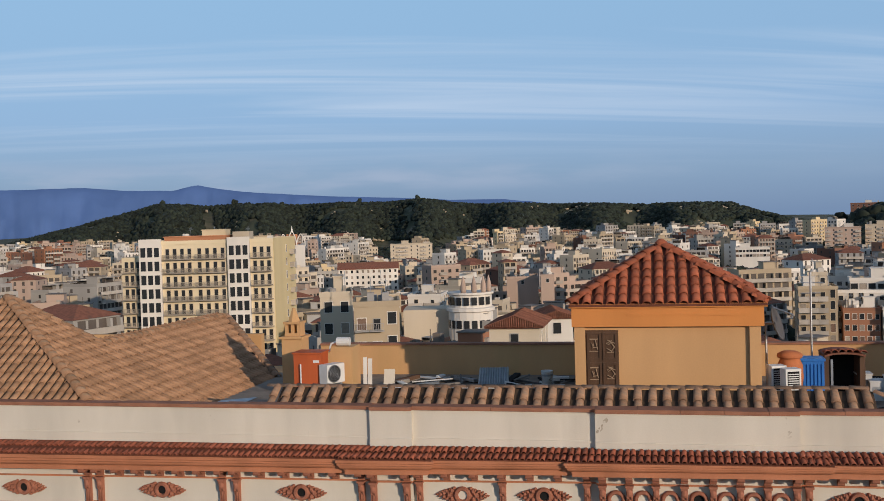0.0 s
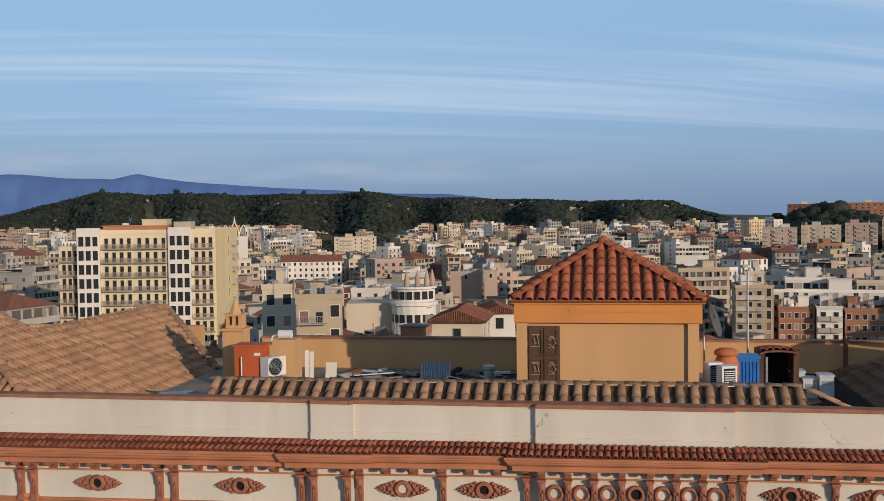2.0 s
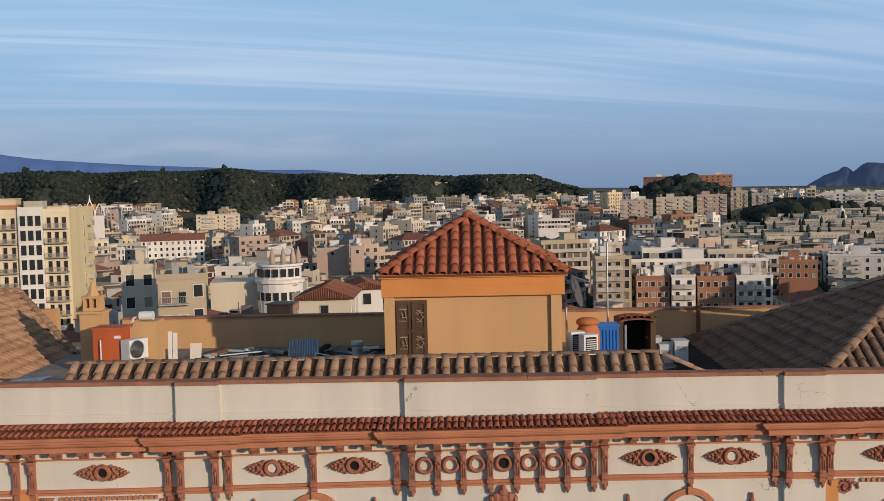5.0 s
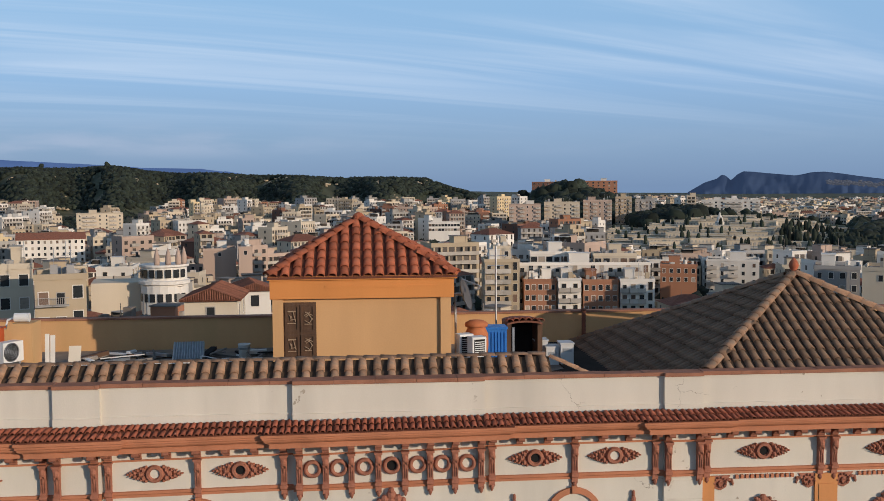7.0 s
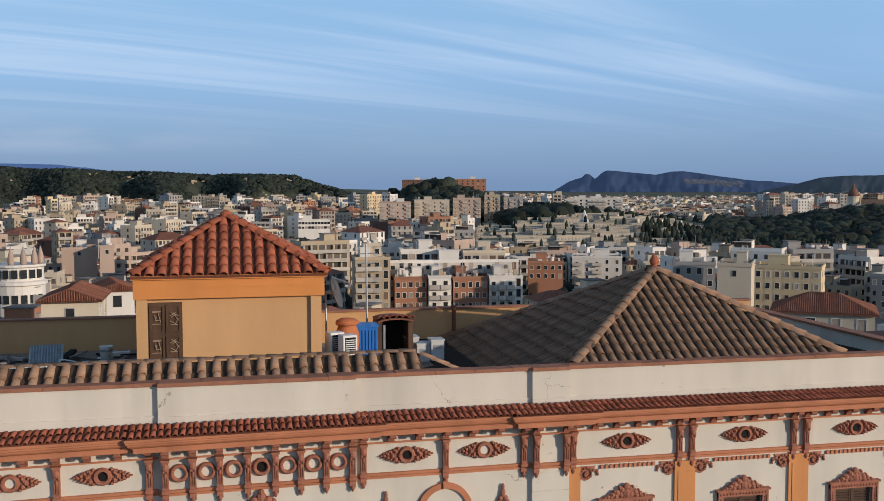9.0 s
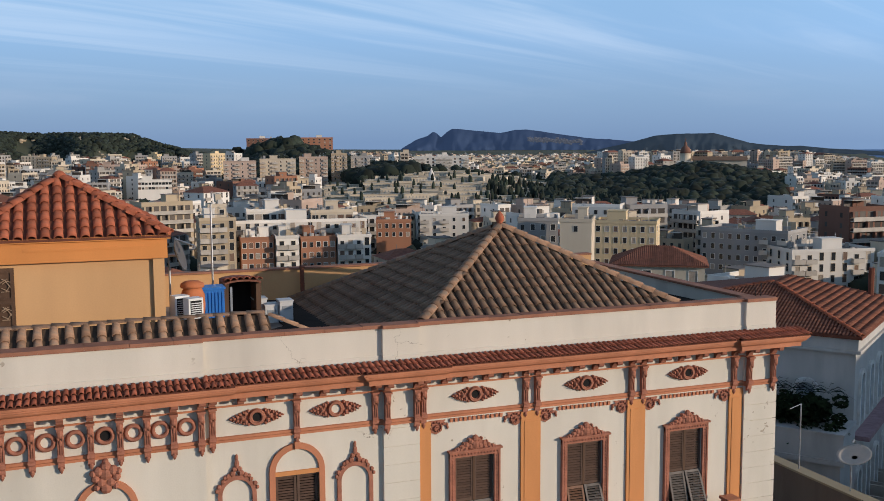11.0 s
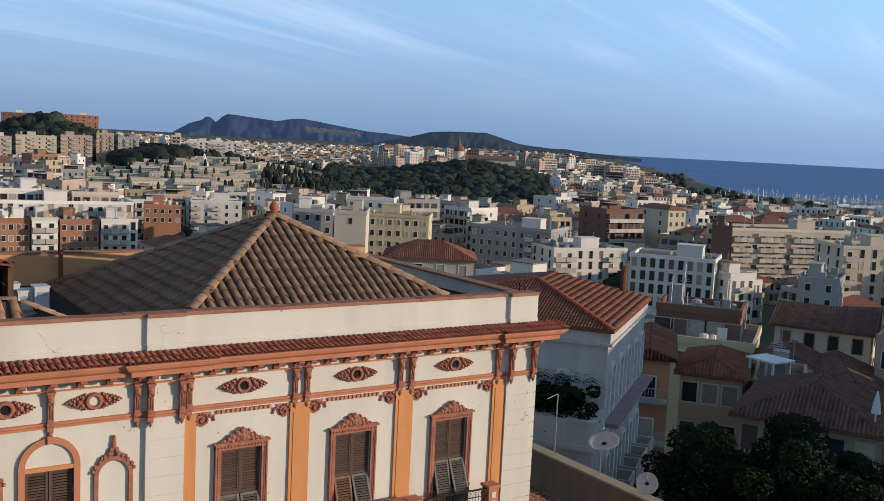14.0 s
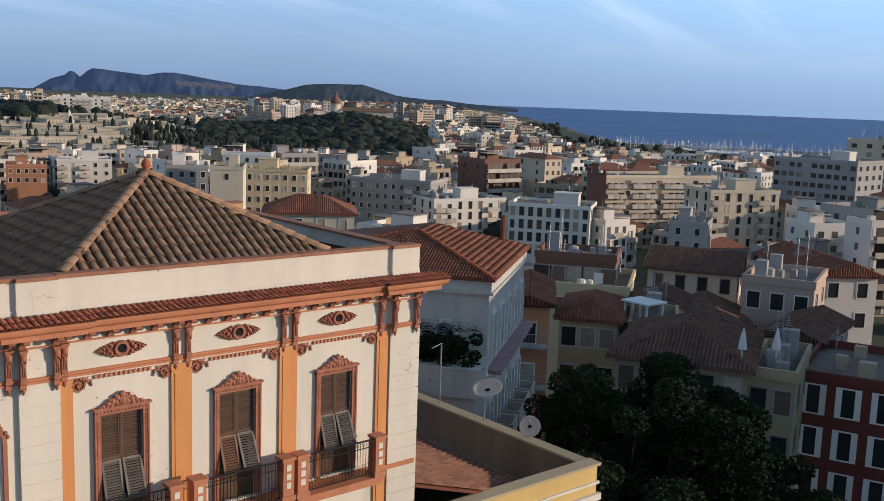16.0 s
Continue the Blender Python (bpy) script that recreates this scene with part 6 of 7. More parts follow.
# ------------------------------------------------------------- plants and trees
def leaves(b, centre, radius, count, size, rng, flat=0.8):
    """Loose leaves spread through a rounded clump."""
    c = Vector(centre)
    for _ in range(count):
        d = Vector((rng.gauss(0, 1), rng.gauss(0, 1), rng.gauss(0, 1))).normalized() * radius * rng.uniform(.55, 1.0) ** .5
        d.z *= flat
        p = c + d
        a = Vector((rng.gauss(0, 1), rng.gauss(0, 1), rng.gauss(0, .6))).normalized()
        t = a.orthogonal().normalized() * size * rng.uniform(.35, .6)
        a = a * size * rng.uniform(.7, 1.2)
        b.add([p - a * .5, p + t * .5, p + a * .5, p - t * .5], [(0, 1, 2, 3)])


def tree(name, at, top, spread, seed, label, clumps=55, per=330, size=.32, low=.35):
    rng = random.Random(seed)
    t = thing(name, at, label, "tree")
    base = Vector(at)
    h = top - base.z
    tr_ = Build().tube(base, base + Vector((.3, .2, h * .45)), .42, .28, 10)
    fork = base + Vector((.3, .2, h * .45))
    cr = Build()
    for k in range(clumps):
        az_, f = rng.uniform(0, 2 * math.pi), rng.uniform(low, 1)
        rad = spread * math.sqrt(max(0.05, 1 - ((f - .6) / .48) ** 2)) * rng.uniform(.25, 1) ** .5
        p = base + Vector((rad * math.cos(az_), rad * math.sin(az_), h * f - .6))
        if k < 14:
            mid_ = fork.lerp(p, .5) + Vector((0, 0, .4))
            tr_.tube(fork, mid_, .17, .09, 6).tube(mid_, p, .09, .03, 6)
        leaves(cr, p, rng.uniform(.8, 1.5) * spread / 6, per, size, rng)
    part("trunk", tr_, M_BARK, t)
    part("crown", cr, M_LEAF, t, "leafy green crown darkened for shade", kind="stuff")


for k, (a_, d_, top_, sp_) in enumerate(((51.6, 46, 31.4, 4.4), (54.4, 46, 31.4, 4.0), (56.8, 46, 30.0, 3.8), (60.3, 45, 26.6, 4.2), (55.3, 48, 29.6, 4.4), (52.5, 40, 28.6, 4.2), (58.8, 50, 26.2, 4.5), (48.6, 37, 26.0, 3.6), (56.5, 40, 26.6, 4.6), (62.5, 52, 23.5, 5.0), (53.6, 44, 30.2, 4.4), (49.6, 47, 29.6, 4.0), (54.5, 36, 25.2, 4.4), (50.5, 33, 22.6, 4.0))):
    x, y = polar(a_, d_)
    tree("street_tree", (x, y, 13.0), top_, sp_, 20 + k, "broad street tree with leaves darkened for shade", 80, 380, .25)
rng = random.Random(77)
pl = Build()
for k in range(120):
    c = G @ Vector((rng.uniform(-2.2, -.6), rng.uniform(.3, 7.5), rng.uniform(29.0, 31.0)))
    leaves(pl, c, rng.uniform(.3, .7), 70, .3, rng, .9)
for k in range(6):
    c = G @ Vector((-1.2, 1.0 + k * .8, 31.3))
    for j in range(12):
        a_ = j * .55
        q = c + Vector((math.cos(a_) * 1.3, math.sin(a_) * 1.3, -.1 + .3 * math.sin(j)))
        pl.add([c, (c + q) / 2 + Vector((0, 0, .28)), q, (c + q) / 2 + Vector((.07, .07, .22))], [(0, 1, 2, 3)])
tagged(part("terrace_plants", pl, M_LEAF, None, kind="stuff"), "green potted palms and shrubs on a terrace", "plants")

# urns on the terrace parapet, garden canopy
for k, (a_, d_, z_) in enumerate(((57.9, 67, 26.7), (59.7, 68, 26.7))):
    x, y = polar(a_, d_)
    solo("terrace_parasol", Build().lathe([(.05, 0), (.05, .5), (.3, .55), (.22, 1.2), (.06, 1.9), (.0, 2.0)], (x, y, z_), 10), M_WHITEPLASTIC, "folded white parasol on a roof terrace", "parasol", "folded parasols")
x, y = polar(52.95, 81)
cn = thing("roof_pergola", (x, y, 26.0), "white metal pergola on a roof terrace", "pergola")
for dx in (-1.0, 1.0):
    for dy in (0, 2.2):
        part("post", Build().box(x + dx - .08, x + dx + .08, y + dy - .08, y + dy + .08, 25.1, 26.95), M_WHITEPLASTIC, cn)
part("canopy", Build().box(x - 1.25, x + 1.25, y - .3, y + 2.5, 26.95, 27.08), M_WHITEPLASTIC, cn)

# ---------------- an unseen house added behind the view to shade the street, and the bastion's terrace
c = Vector((.643, .766, 0)) * 61 + Vector((.766, -.643, 0)) * 66
m = Matrix.Translation((c.x, c.y, 0)) @ pose(0, 0, 0, 0, 0, 50)
solo("bastion_house", Build().box(-22, 22, -8, 8, 8.0, 44, m).box(-22.3, 22.3, -8.3, 8.3, 44, 44.4, m), M_GREY, "tall unseen grey house added to shade the street", "building")
solo("bastion_terrace", Build().box(-4, 4, -14, 0.3, 8.0, 41.3), M_CONCRETE, "stone bastion terrace under the viewpoint", "terrace", kind="structure")

# -------------------------------------------------- the mass of the town
TR = random.Random(11)
COLORS = ["white"] * 10 + ["cream"] * 7 + ["sand"] * 5 + ["pink"] * 4 + ["grey"] * 2 + ["concrete"] * 3 + ["brick", "brown", "yellow"]


def is_town(az, d):
    """Where houses stand: not in the woods, the burial ground, the sea or on the green knolls."""
    if az < 9 and d > 1050 + 120 * math.sin(az * .5):
        return False
    if az < -31 and d > 1800:
        return False
    if -31 < az < 9 and d > 1020:
        return False
    if 9 <= az < 18 and d > 640 and not (d > 1000 and az > 15.5):
        return False
    if 13.5 < az < 27 and 430 < d < 690:
        return False
    if 2.5 < az < 9.5 and 400 < d < 560:
        return False
    if -16.5 < az < -11.5 and d > 760:
        return False
    if 22 < az < 40 and 430 < d < 850:
        return False
    if az > 40:
        coast = np.interp(az, (40, 43, 44.2, 46, 48.5, 50.5, 53, 56, 62, 75), (2600, 2300, 2000, 1500, 1050, 880, 820, 760, 745, 735))
        if d > coast:
            return False
    return True


def cap(az, d, half):
    """The greatest height that leaves the landmark blocks behind in sight."""
    top = 99.0
    for a0, a1, hd, zt, dp in HERO:
        if az + half > a0 - .2 and az - half < a1 + .2:
            if d < hd - 3:
                top = min(top, 43 - (43 - (zt - 22 if zt > 35 and hd < 300 else zt - 11 if hd > 150 else zt - 6)) * d / hd)
            elif d < hd + dp + 8:
                return -99
    return top


BW = {k: Build() for k in TOWN}
PANE_SHADE, SLAB, ROOFB, REDB = Build(), Build(), Build(), Build()


def house(az, d, w, depth, top, color, yaw, red, rng, sink):
    """Walls, flat or tiled roof, window openings, balconies and dark shade sheets of a plain house. sink: meshes that
    take them.
    """
    x, y = polar(az, d)
    z0 = land_at(az, d) - 2
    H = top - z0
    m = pose(x, y, z0, 0, 0, -az + yaw)
    wall, pane, slab_, flat, redr = sink
    wall.box(-w / 2, w / 2, 0, depth, 0, H, m)
    if red:
        rise = min(w, depth) * .2
        o = .4
        if w >= depth:
            redr.add([(-w / 2 - o, -o, H), (w / 2 + o, -o, H), (w / 2 + o, depth + o, H), (-w / 2 - o, depth + o, H), (-w / 2 + depth * .4, depth / 2, H + rise), (w / 2 - depth * .4, depth / 2, H + rise)],
                     [(0, 1, 5, 4), (1, 2, 5), (2, 3, 4, 5), (3, 0, 4), (3, 2, 1, 0)], m)
        else:
            redr.add([(-w / 2 - o, -o, H), (w / 2 + o, -o, H), (w / 2 + o, depth + o, H), (-w / 2 - o, depth + o, H), (0, w * .4, H + rise), (0, depth - w * .4, H + rise)],
                     [(0, 1, 4), (1, 2, 5, 4), (2, 3, 5), (3, 0, 4, 5), (3, 2, 1, 0)], m)
    else:
        wall.box(-w / 2, w / 2, 0, .25, H, H + .9, m).box(-w / 2, -w / 2 + .25, .25, depth, H, H + .9, m).box(w / 2 - .25, w / 2, .25, depth, H, H + .9, m)
        flat.box(-w / 2 + .25, w / 2 - .25, .25, depth, H, H + .15, m)
        if rng.random() < .8:
            hx_, hw, hy_ = rng.uniform(-w / 3, w / 4), rng.uniform(2.5, 5), rng.uniform(1, depth / 2)
            wall.box(hx_ - hw / 2, hx_ + hw / 2, hy_, hy_ + 4, H, H + 2.6, m)
            flat.box(hx_ - hw / 2 - .2, hx_ + hw / 2 + .2, hy_ - .2, hy_ + 4.2, H + 2.6, H + 2.8, m)
        for _ in range(rng.randint(1, 4) if d < 900 else 1):
            px, py, s_ = rng.uniform(-w / 2.3, w / 2.3), rng.uniform(.4, depth * .8), rng.uniform(.5, 1.5)
            rng.choice((wall, flat, slab_)).box(px - s_ / 2, px + s_ / 2, py, py + s_, H, H + s_ * rng.uniform(.6, 1.9), m)
        if rng.random() < .35:                                   # roof veranda; a dark sheet at its back stands for shade
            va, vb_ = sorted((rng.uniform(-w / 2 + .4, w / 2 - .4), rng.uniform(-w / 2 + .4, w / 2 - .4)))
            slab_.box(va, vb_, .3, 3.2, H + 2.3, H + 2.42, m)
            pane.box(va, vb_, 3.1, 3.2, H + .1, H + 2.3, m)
        if rng.random() < .6:
            px = rng.uniform(-w / 2.3, w / 2.3)
            flat.box(px - .06, px + .06, 2, 2.1, H, H + rng.uniform(2.5, 5), m)
    style = rng.random()
    bays = max(2, int(w / rng.uniform(1.7, 2.6)))
    floors = min(9, int(H / 2.6))
    bal = [i for i in range(bays) if rng.random() < .45]
    wh = rng.choice((1.2, 1.4, 1.75))
    ww = rng.choice((.75, .9, 1.25))
    for k in range(floors):
        zt = H - (k + 1) * 2.6
        if style < .55:                                           # long loggias; a flat dark sheet stands for the shade inside
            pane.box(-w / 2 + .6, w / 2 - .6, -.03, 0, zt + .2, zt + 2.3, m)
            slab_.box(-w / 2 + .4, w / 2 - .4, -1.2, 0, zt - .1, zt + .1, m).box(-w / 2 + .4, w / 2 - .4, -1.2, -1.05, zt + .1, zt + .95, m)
            for i in range(bays + 1):
                xb = -w / 2 + .6 + i * (w - 1.2) / bays
                wall.box(xb - .25, xb + .25, -rng.choice((.06, .9)), 0, zt + .9, zt + 2.26, m)
        else:
            for i in range(bays):
                xb = -w / 2 + (i + .5) * w / bays
                pane.box(xb - ww / 2, xb + ww / 2, -.03, 0, zt + .6, zt + .6 + wh, m)
                if i in bal:
                    slab_.box(xb - w / bays * .48, xb + w / bays * .48, -1.1, 0, zt - .1, zt + .08, m).box(xb - w / bays * .48, xb + w / bays * .48, -1.1, -1.0, zt + .08, zt + .95, m)
        for s in (-1, 1):
            n_ = max(1, int(depth / 4.5))
            for i in range(n_):
                yb = (i + .5) * depth / n_
                xx = s * w / 2
                pane.box(min(xx, xx + s * .03), max(xx, xx + s * .03), yb - .42, yb + .42, zt + .7, zt + 1.9, m)


near_count = 0
cells = []
d = 150.0
while d < 2300:
    step = 13 + d * .019
    a = -39.0 + TR.uniform(0, 1)
    while a < 67:
        w = TR.uniform(5, 15) * (1 if d < 900 else 1.3)
        half = math.degrees(w / 2 / d)
        cells.append((a + half, d + TR.uniform(-.35, .35) * step, w, half))
        a += 2 * half + math.degrees(TR.choice((0.3, 1.0, 2.5, 7.0)) / d)
    d += step
for az, d, w, half in cells:
    if not is_town(az, d) or d < 150:
        continue
    if TR.random() < (.06 if d < 700 else .2):
        continue
    hgt = TR.choice((7, 9, 10, 12, 13, 15, 16, 19)) + (5 if d > 700 else 0) * TR.random()
    if 18 < az < 30 and d > 850:
        hgt = TR.choice((5, 6, 7, 9))
    if az > 30 and d > 900 and TR.random() < .22:
        hgt += 16                                                # far tower blocks
    g0 = land_at(az, d)
    low = float(np.interp(az, (38, 40, 44, 47, 50, 53, 60, 67), (.62, .62, 1.1, 2.3, 3.4, 4.3, 4.4, 4.4)))
    if 13.5 < az < 40 and d < 440:
        low = 3.7
    if az > 36 and 300 < d < 1000:
        hgt = min(hgt, TR.choice((6, 7, 9, 10, 13)))
        if TR.random() < .15:
            continue
    top = min(g0 + hgt, 43 - d * math.tan(radians(low)) if d > 450 or low > 3.3 or az > 46 else 31 - (d - 150) * .02, cap(az, d, half) + TR.uniform(-3, 0))
    if az > 46 and 430 < d < 660:
        top = g0 + TR.choice((4.5, 5.5, 6.5, 8))                     # low sheds by the harbour
    if top < g0 + 4:
        continue
    color, yaw, red, depth = TR.choice(COLORS), TR.choice((-28, -12, 2, 12, 22, 32, 42, 52) if az < 32 else (-40, -20, 10, 24, 32, 40, 46)) + TR.uniform(-5, 5), TR.random() < (.22 if d < 600 else .1), TR.uniform(7, 13)
    if d < 560 and near_count < 290:
        near_count += 1
        sink = (Build(), Build(), Build(), Build(), Build())
        house(az, d, w, depth, top, color, yaw, red, TR, sink)
        x, y = polar(az, d)
        t = thing("town_house", (x, y, g0), "%s rendered town house with a %s roof" % (color.replace("brick", "brick-red").replace("sand", "sandy"), "red tiled" if red else "flat"), "building", "town houses")
        part("wall", sink[0], TOWN[color], t)
        part("glazing", sink[1], M_TOWNDARK, t, kind="stuff")
        if sink[2].v:
            part("loggia", sink[2], M_BALC, t, kind="stuff")
        part("roof", sink[4] if red else sink[3], M_TILEOLD if red else M_TOWNROOF, t)
    else:
        house(az, d, w, depth, top, color, yaw, red, TR, (BW[color], PANE_SHADE, SLAB, ROOFB, REDB))
for k, b in BW.items():
    if b.v:
        tagged(part("distant_houses", b, TOWN[k], None, kind="stuff"), "distant %s houses of the town" % k, "houses")
for nm, b, mm in (("distant_windows", PANE_SHADE, M_TOWNDARK), ("distant_balconies", SLAB, M_BALC), ("distant_roofs", ROOFB, M_TOWNROOF), ("distant_tiled_roofs", REDB, M_TILEOLD)):
    tagged(part(nm, b, mm, None, kind="stuff"), nm.replace("_", " ") + " of the far town", "houses")

# ------------------------------------------------------------- landmarks
def church_dome(az, d, z0):
    x, y = polar(az, d)
    t = thing("domed_church", (x, y, z0), "pale domed church with a long nave on a wooded knoll", "church")
    m = pose(x, y, z0, 0, 0, -az)
    part("nave", Build().box(6, 44, 0, 14, 0, 10, m), TOWN["cream"], t)
    part("nave_roof", Build().prism([(-1, 10), (15, 10), (7, 13)], 0, 5, 44.5, m), M_TILEDARK, t)
    part("tower_base", Build().box(-6, 6, 0, 12, -4, 9, m).box(-6.4, 6.4, -.4, 12.4, 8.6, 9.2, m), TOWN["white"], t)
    part("drum", Build().lathe([(4, 9), (4, 14.5), (4.4, 14.7), (4.4, 15.2)], (0, 6, 0), 16, m), TOWN["cream"], t)
    part("dome", Build().lathe([(3.9, 15.2), (3.8, 17), (3.1, 19), (1.8, 20.6), (1, 21.2), (1, 23.2), (.3, 24.2), (.1, 27)], (0, 6, 0), 16, m), TOWN["brown"], t, smooth=True)
    for k in range(5):
        part("window", Build().box(11 + 6 * k, 12.5 + 6 * k, -.05, 0, 3, 6, m), M_GLASS, t)
    for k in range(3):
        part("opening", Build().box(-3.5 + 2.8 * k, -2.2 + 2.8 * k, -.05, 0, 3, 7, m), M_GLASS, t)


church_dome(34.3, 770, 18.5)
x, y = polar(-21.05, 420)
m = pose(x, y, 34.0, 0, 0, 21)
gc = thing("arched_church_crown", (x, y, 8.0), "white concrete church crown of pointed arches", "church")
part("tower", Build().box(-5.2, 5.2, 0, 9, -26, 0.4, m), TOWN["white"], gc)
for k, (cx, yy) in enumerate(((-3.6, 0.0), (0.0, -.4), (3.6, 0.0))):
    b = Build()
    n = 8
    hh = 6.4 if k == 1 else 5.2
    for s in (-1, 1):
        for i in range(n):
            q0, q1 = i / n, (i + 1) / n
            pts = [(cx + s * 1.8 * (1 - q ** 2.2) + o, hh * q) for q, o in ((q0, -.22), (q0, .22), (q1, .22), (q1, -.22))]
            b.prism(pts, 1, yy, yy + .6, m)
    part("arch", b, TOWN["white"], gc)
part("spire", Build().tube(m @ Vector((0, 0, 6.0)), m @ Vector((0, 0, 8.6)), .5, .05), TOWN["white"], gc)
part("inner_wall", Build().box(-2.2, 2.2, 1.2, 1.6, 0, 5, m), TOWN["orange"], gc)

# rotunda house with four spikes
x, y = polar(-11.0, 205)
rt_ = thing("rotunda_house", (x, y, 8), "ornate pale rotunda house with four pointed finials", "building")
part("drum", Build().lathe([(4.6, 8), (4.6, 24.2), (5.0, 24.4), (5.0, 25.0), (4.4, 25.2), (4.4, 27.6), (4.8, 27.8), (4.8, 28.2), (4.2, 28.2)], (x, y, 0), 20), TOWN["white"], rt_)
part("wing", Build().box(-14, -2, 2, 12, 8, 24.5, pose(x, y, 0, 0, 0, 11)), TOWN["cream"], rt_)
for k in range(4):
    a_ = radians(-90 + 22 + 32 * (k - 1))
    px, py = x + 3.9 * math.cos(a_), y + 3.9 * math.sin(a_)
    part("finial", Build().lathe([(.5, 0), (.6, .5), (.55, 1.6), (.3, 2.6), (.05, 3.4)], (px, py, 28.2), 10), TOWN["pink"], rt_, smooth=True)
for k in range(7):
    a_ = radians(-150 + 20 * k)
    for z in (25.7, 21.0, 17.0):
        part("window", Build().box(-.55, .55, -.06, .06, 0, 1.6, Matrix.Translation((x + 4.62 * math.cos(a_), y + 4.62 * math.sin(a_), z)) @ pose(0, 0, 0, 0, 0, math.degrees(a_) + 90)), M_GLASS, rt_)
# obelisk monument over the burial ground
x, y = polar(20.08, 585)
solo("chapel_spire", Build().lathe([(2.6, -3), (2.6, 2.5), (2.9, 2.6), (1.7, 3.4), (1.5, 5.5), (.9, 6.5), (.2, 8.6)], (x, y, 19.5), 10), TOWN["white"], "white chapel with a small spire in the burial ground", "chapel")

# terraced burial ground: rows of pale vault blocks
CR = random.Random(31)
cem = Build()
holes_ = Build()
for row in range(24):
    d = 455 + row * 9.2
    a = 13.8 + CR.uniform(0, .4)
    while a < 26.5 - max(0, (row < 6) * (6 - row) * .9):
        w = CR.uniform(7, 22)
        az = a + math.degrees(w / 2 / d)
        if CR.random() < .86:
            x, y = polar(az, d)
            z0 = land_at(az, d)
            h = CR.uniform(2.0, 3.6)
            m = pose(x, y, z0 - 1, 0, 0, -az + CR.uniform(-14, 14))
            cem.box(-w / 2, w / 2, 0, CR.uniform(4, 9), 0, 1 + h, m)
            cem.box(-w / 2 - .2, w / 2 + .2, -.3, 5, 1 + h, 1.25 + h, m)
            for i in range(int(w / 1.8)):
                holes_.box(-w / 2 + .5 + i * 1.8, -w / 2 + 1.2 + i * 1.8, -.05, 0, 1.3, h + .1, m)
        a = az + math.degrees((w / 2 + CR.choice((.5, 2, 5))) / d)
tagged(part("burial_vaults", cem, TOWN["cream"], None, kind="stuff"), "pale stone burial vaults on terraces", "vaults")
tagged(part("vault_niches", holes_, TOWN["concrete"], None, kind="stuff"), "grey niches in the burial vaults", "niches")

# --------------------------------------------------------- woods and town trees
def icosa():
    t = (1 + 5 ** .5) / 2
    v = np.array([(-1, t, 0), (1, t, 0), (-1, -t, 0), (1, -t, 0), (0, -1, t), (0, 1, t), (0, -1, -t), (0, 1, -t), (t, 0, -1), (t, 0, 1), (-t, 0, -1), (-t, 0, 1)], float)
    f = [(0, 11, 5), (0, 5, 1), (0, 1, 7), (0, 7, 10), (0, 10, 11), (1, 5, 9), (5, 11, 4), (11, 10, 2), (10, 7, 6), (7, 1, 8), (3, 9, 4), (3, 4, 2), (3, 2, 6), (3, 6, 8), (3, 8, 9), (4, 9, 5), (2, 4, 11), (6, 2, 10), (8, 6, 7), (9, 8, 1)]
    v = list(v / np.linalg.norm(v[0]))
    out, mids = [], {}

    def mid_(a, b):
        k = (min(a, b), max(a, b))
        if k not in mids:
            q = v[a] + v[b]
            v.append(q / np.linalg.norm(q))
            mids[k] = len(v) - 1
        return mids[k]
    for a, b, c in f:
        x, y, z = mid_(a, b), mid_(b, c), mid_(c, a)
        out += [(a, x, z), (b, y, x), (c, z, y), (x, y, z)]
    return np.array(v), np.array(out), np.array(f)


ICO_V, ICO_F, ICO_0 = icosa()
NR = np.random.RandomState(8)


def clump_mesh(places, sizes, material, name, label, tall=1.0, rough=.28, plain=False):
    """Many uneven leafy clumps as one mesh."""
    n = len(places)
    BV, BF = (ICO_V[:12], ICO_0) if plain else (ICO_V, ICO_F)
    rad = 1 + NR.uniform(-rough, rough, (n, len(BV), 1))
    v = BV[None] * rad * np.array(sizes)[:, None, None] * np.array((1, 1, tall)) + np.array(places)[:, None]
    f = (BF[None] + (np.arange(n) * len(BV))[:, None, None]).reshape(-1, 3)
    me = bpy.data.meshes.new(name)
    v = v.reshape(-1, 3)
    me.vertices.add(len(v))
    me.vertices.foreach_set("co", v.ravel())
    me.loops.add(f.size)
    me.loops.foreach_set("vertex_index", f.ravel())
    me.polygons.add(len(f))
    me.polygons.foreach_set("loop_start", np.arange(0, f.size, 3))
    me.update(calc_edges=True)
    me.materials.append(material)
    return tagged(new(name, me), label, "trees", kind="stuff")


def scatter(n, az_lo, az_hi, d_lo, d_hi, s_lo, s_hi, keep=None):
    ps, ss = [], []
    az, dd = NR.uniform(az_lo, az_hi, n), np.sqrt(NR.uniform(d_lo ** 2, d_hi ** 2, n))
    x, y = dd * np.sin(np.radians(az)), dd * np.cos(np.radians(az))
    z = land(x, y)
    s = NR.uniform(s_lo, s_hi, n)
    ok = np.ones(n, bool) if keep is None else keep(az, dd, z)
    return np.stack([x, y, z + s * .45], -1)[ok], s[ok]


def hill_keep(az, dd, z):
    bare = np.array([noise.noise(Vector((a * .8, r * .012, 3.0))) for a, r in zip(az, dd)])
    return (z > 21) & (bare + np.clip((az + 9) / 14, 0, 1) * .32 < .36)


p1, s1 = scatter(38000, -36, 9, 1010, 1480, 1.4, 4.0, hill_keep)
p2, s2 = scatter(1500, -17, -11, 775, 1020, 2.0, 4.0)
p1, s1 = np.concatenate([p1, p2]), np.concatenate([s1, s2])
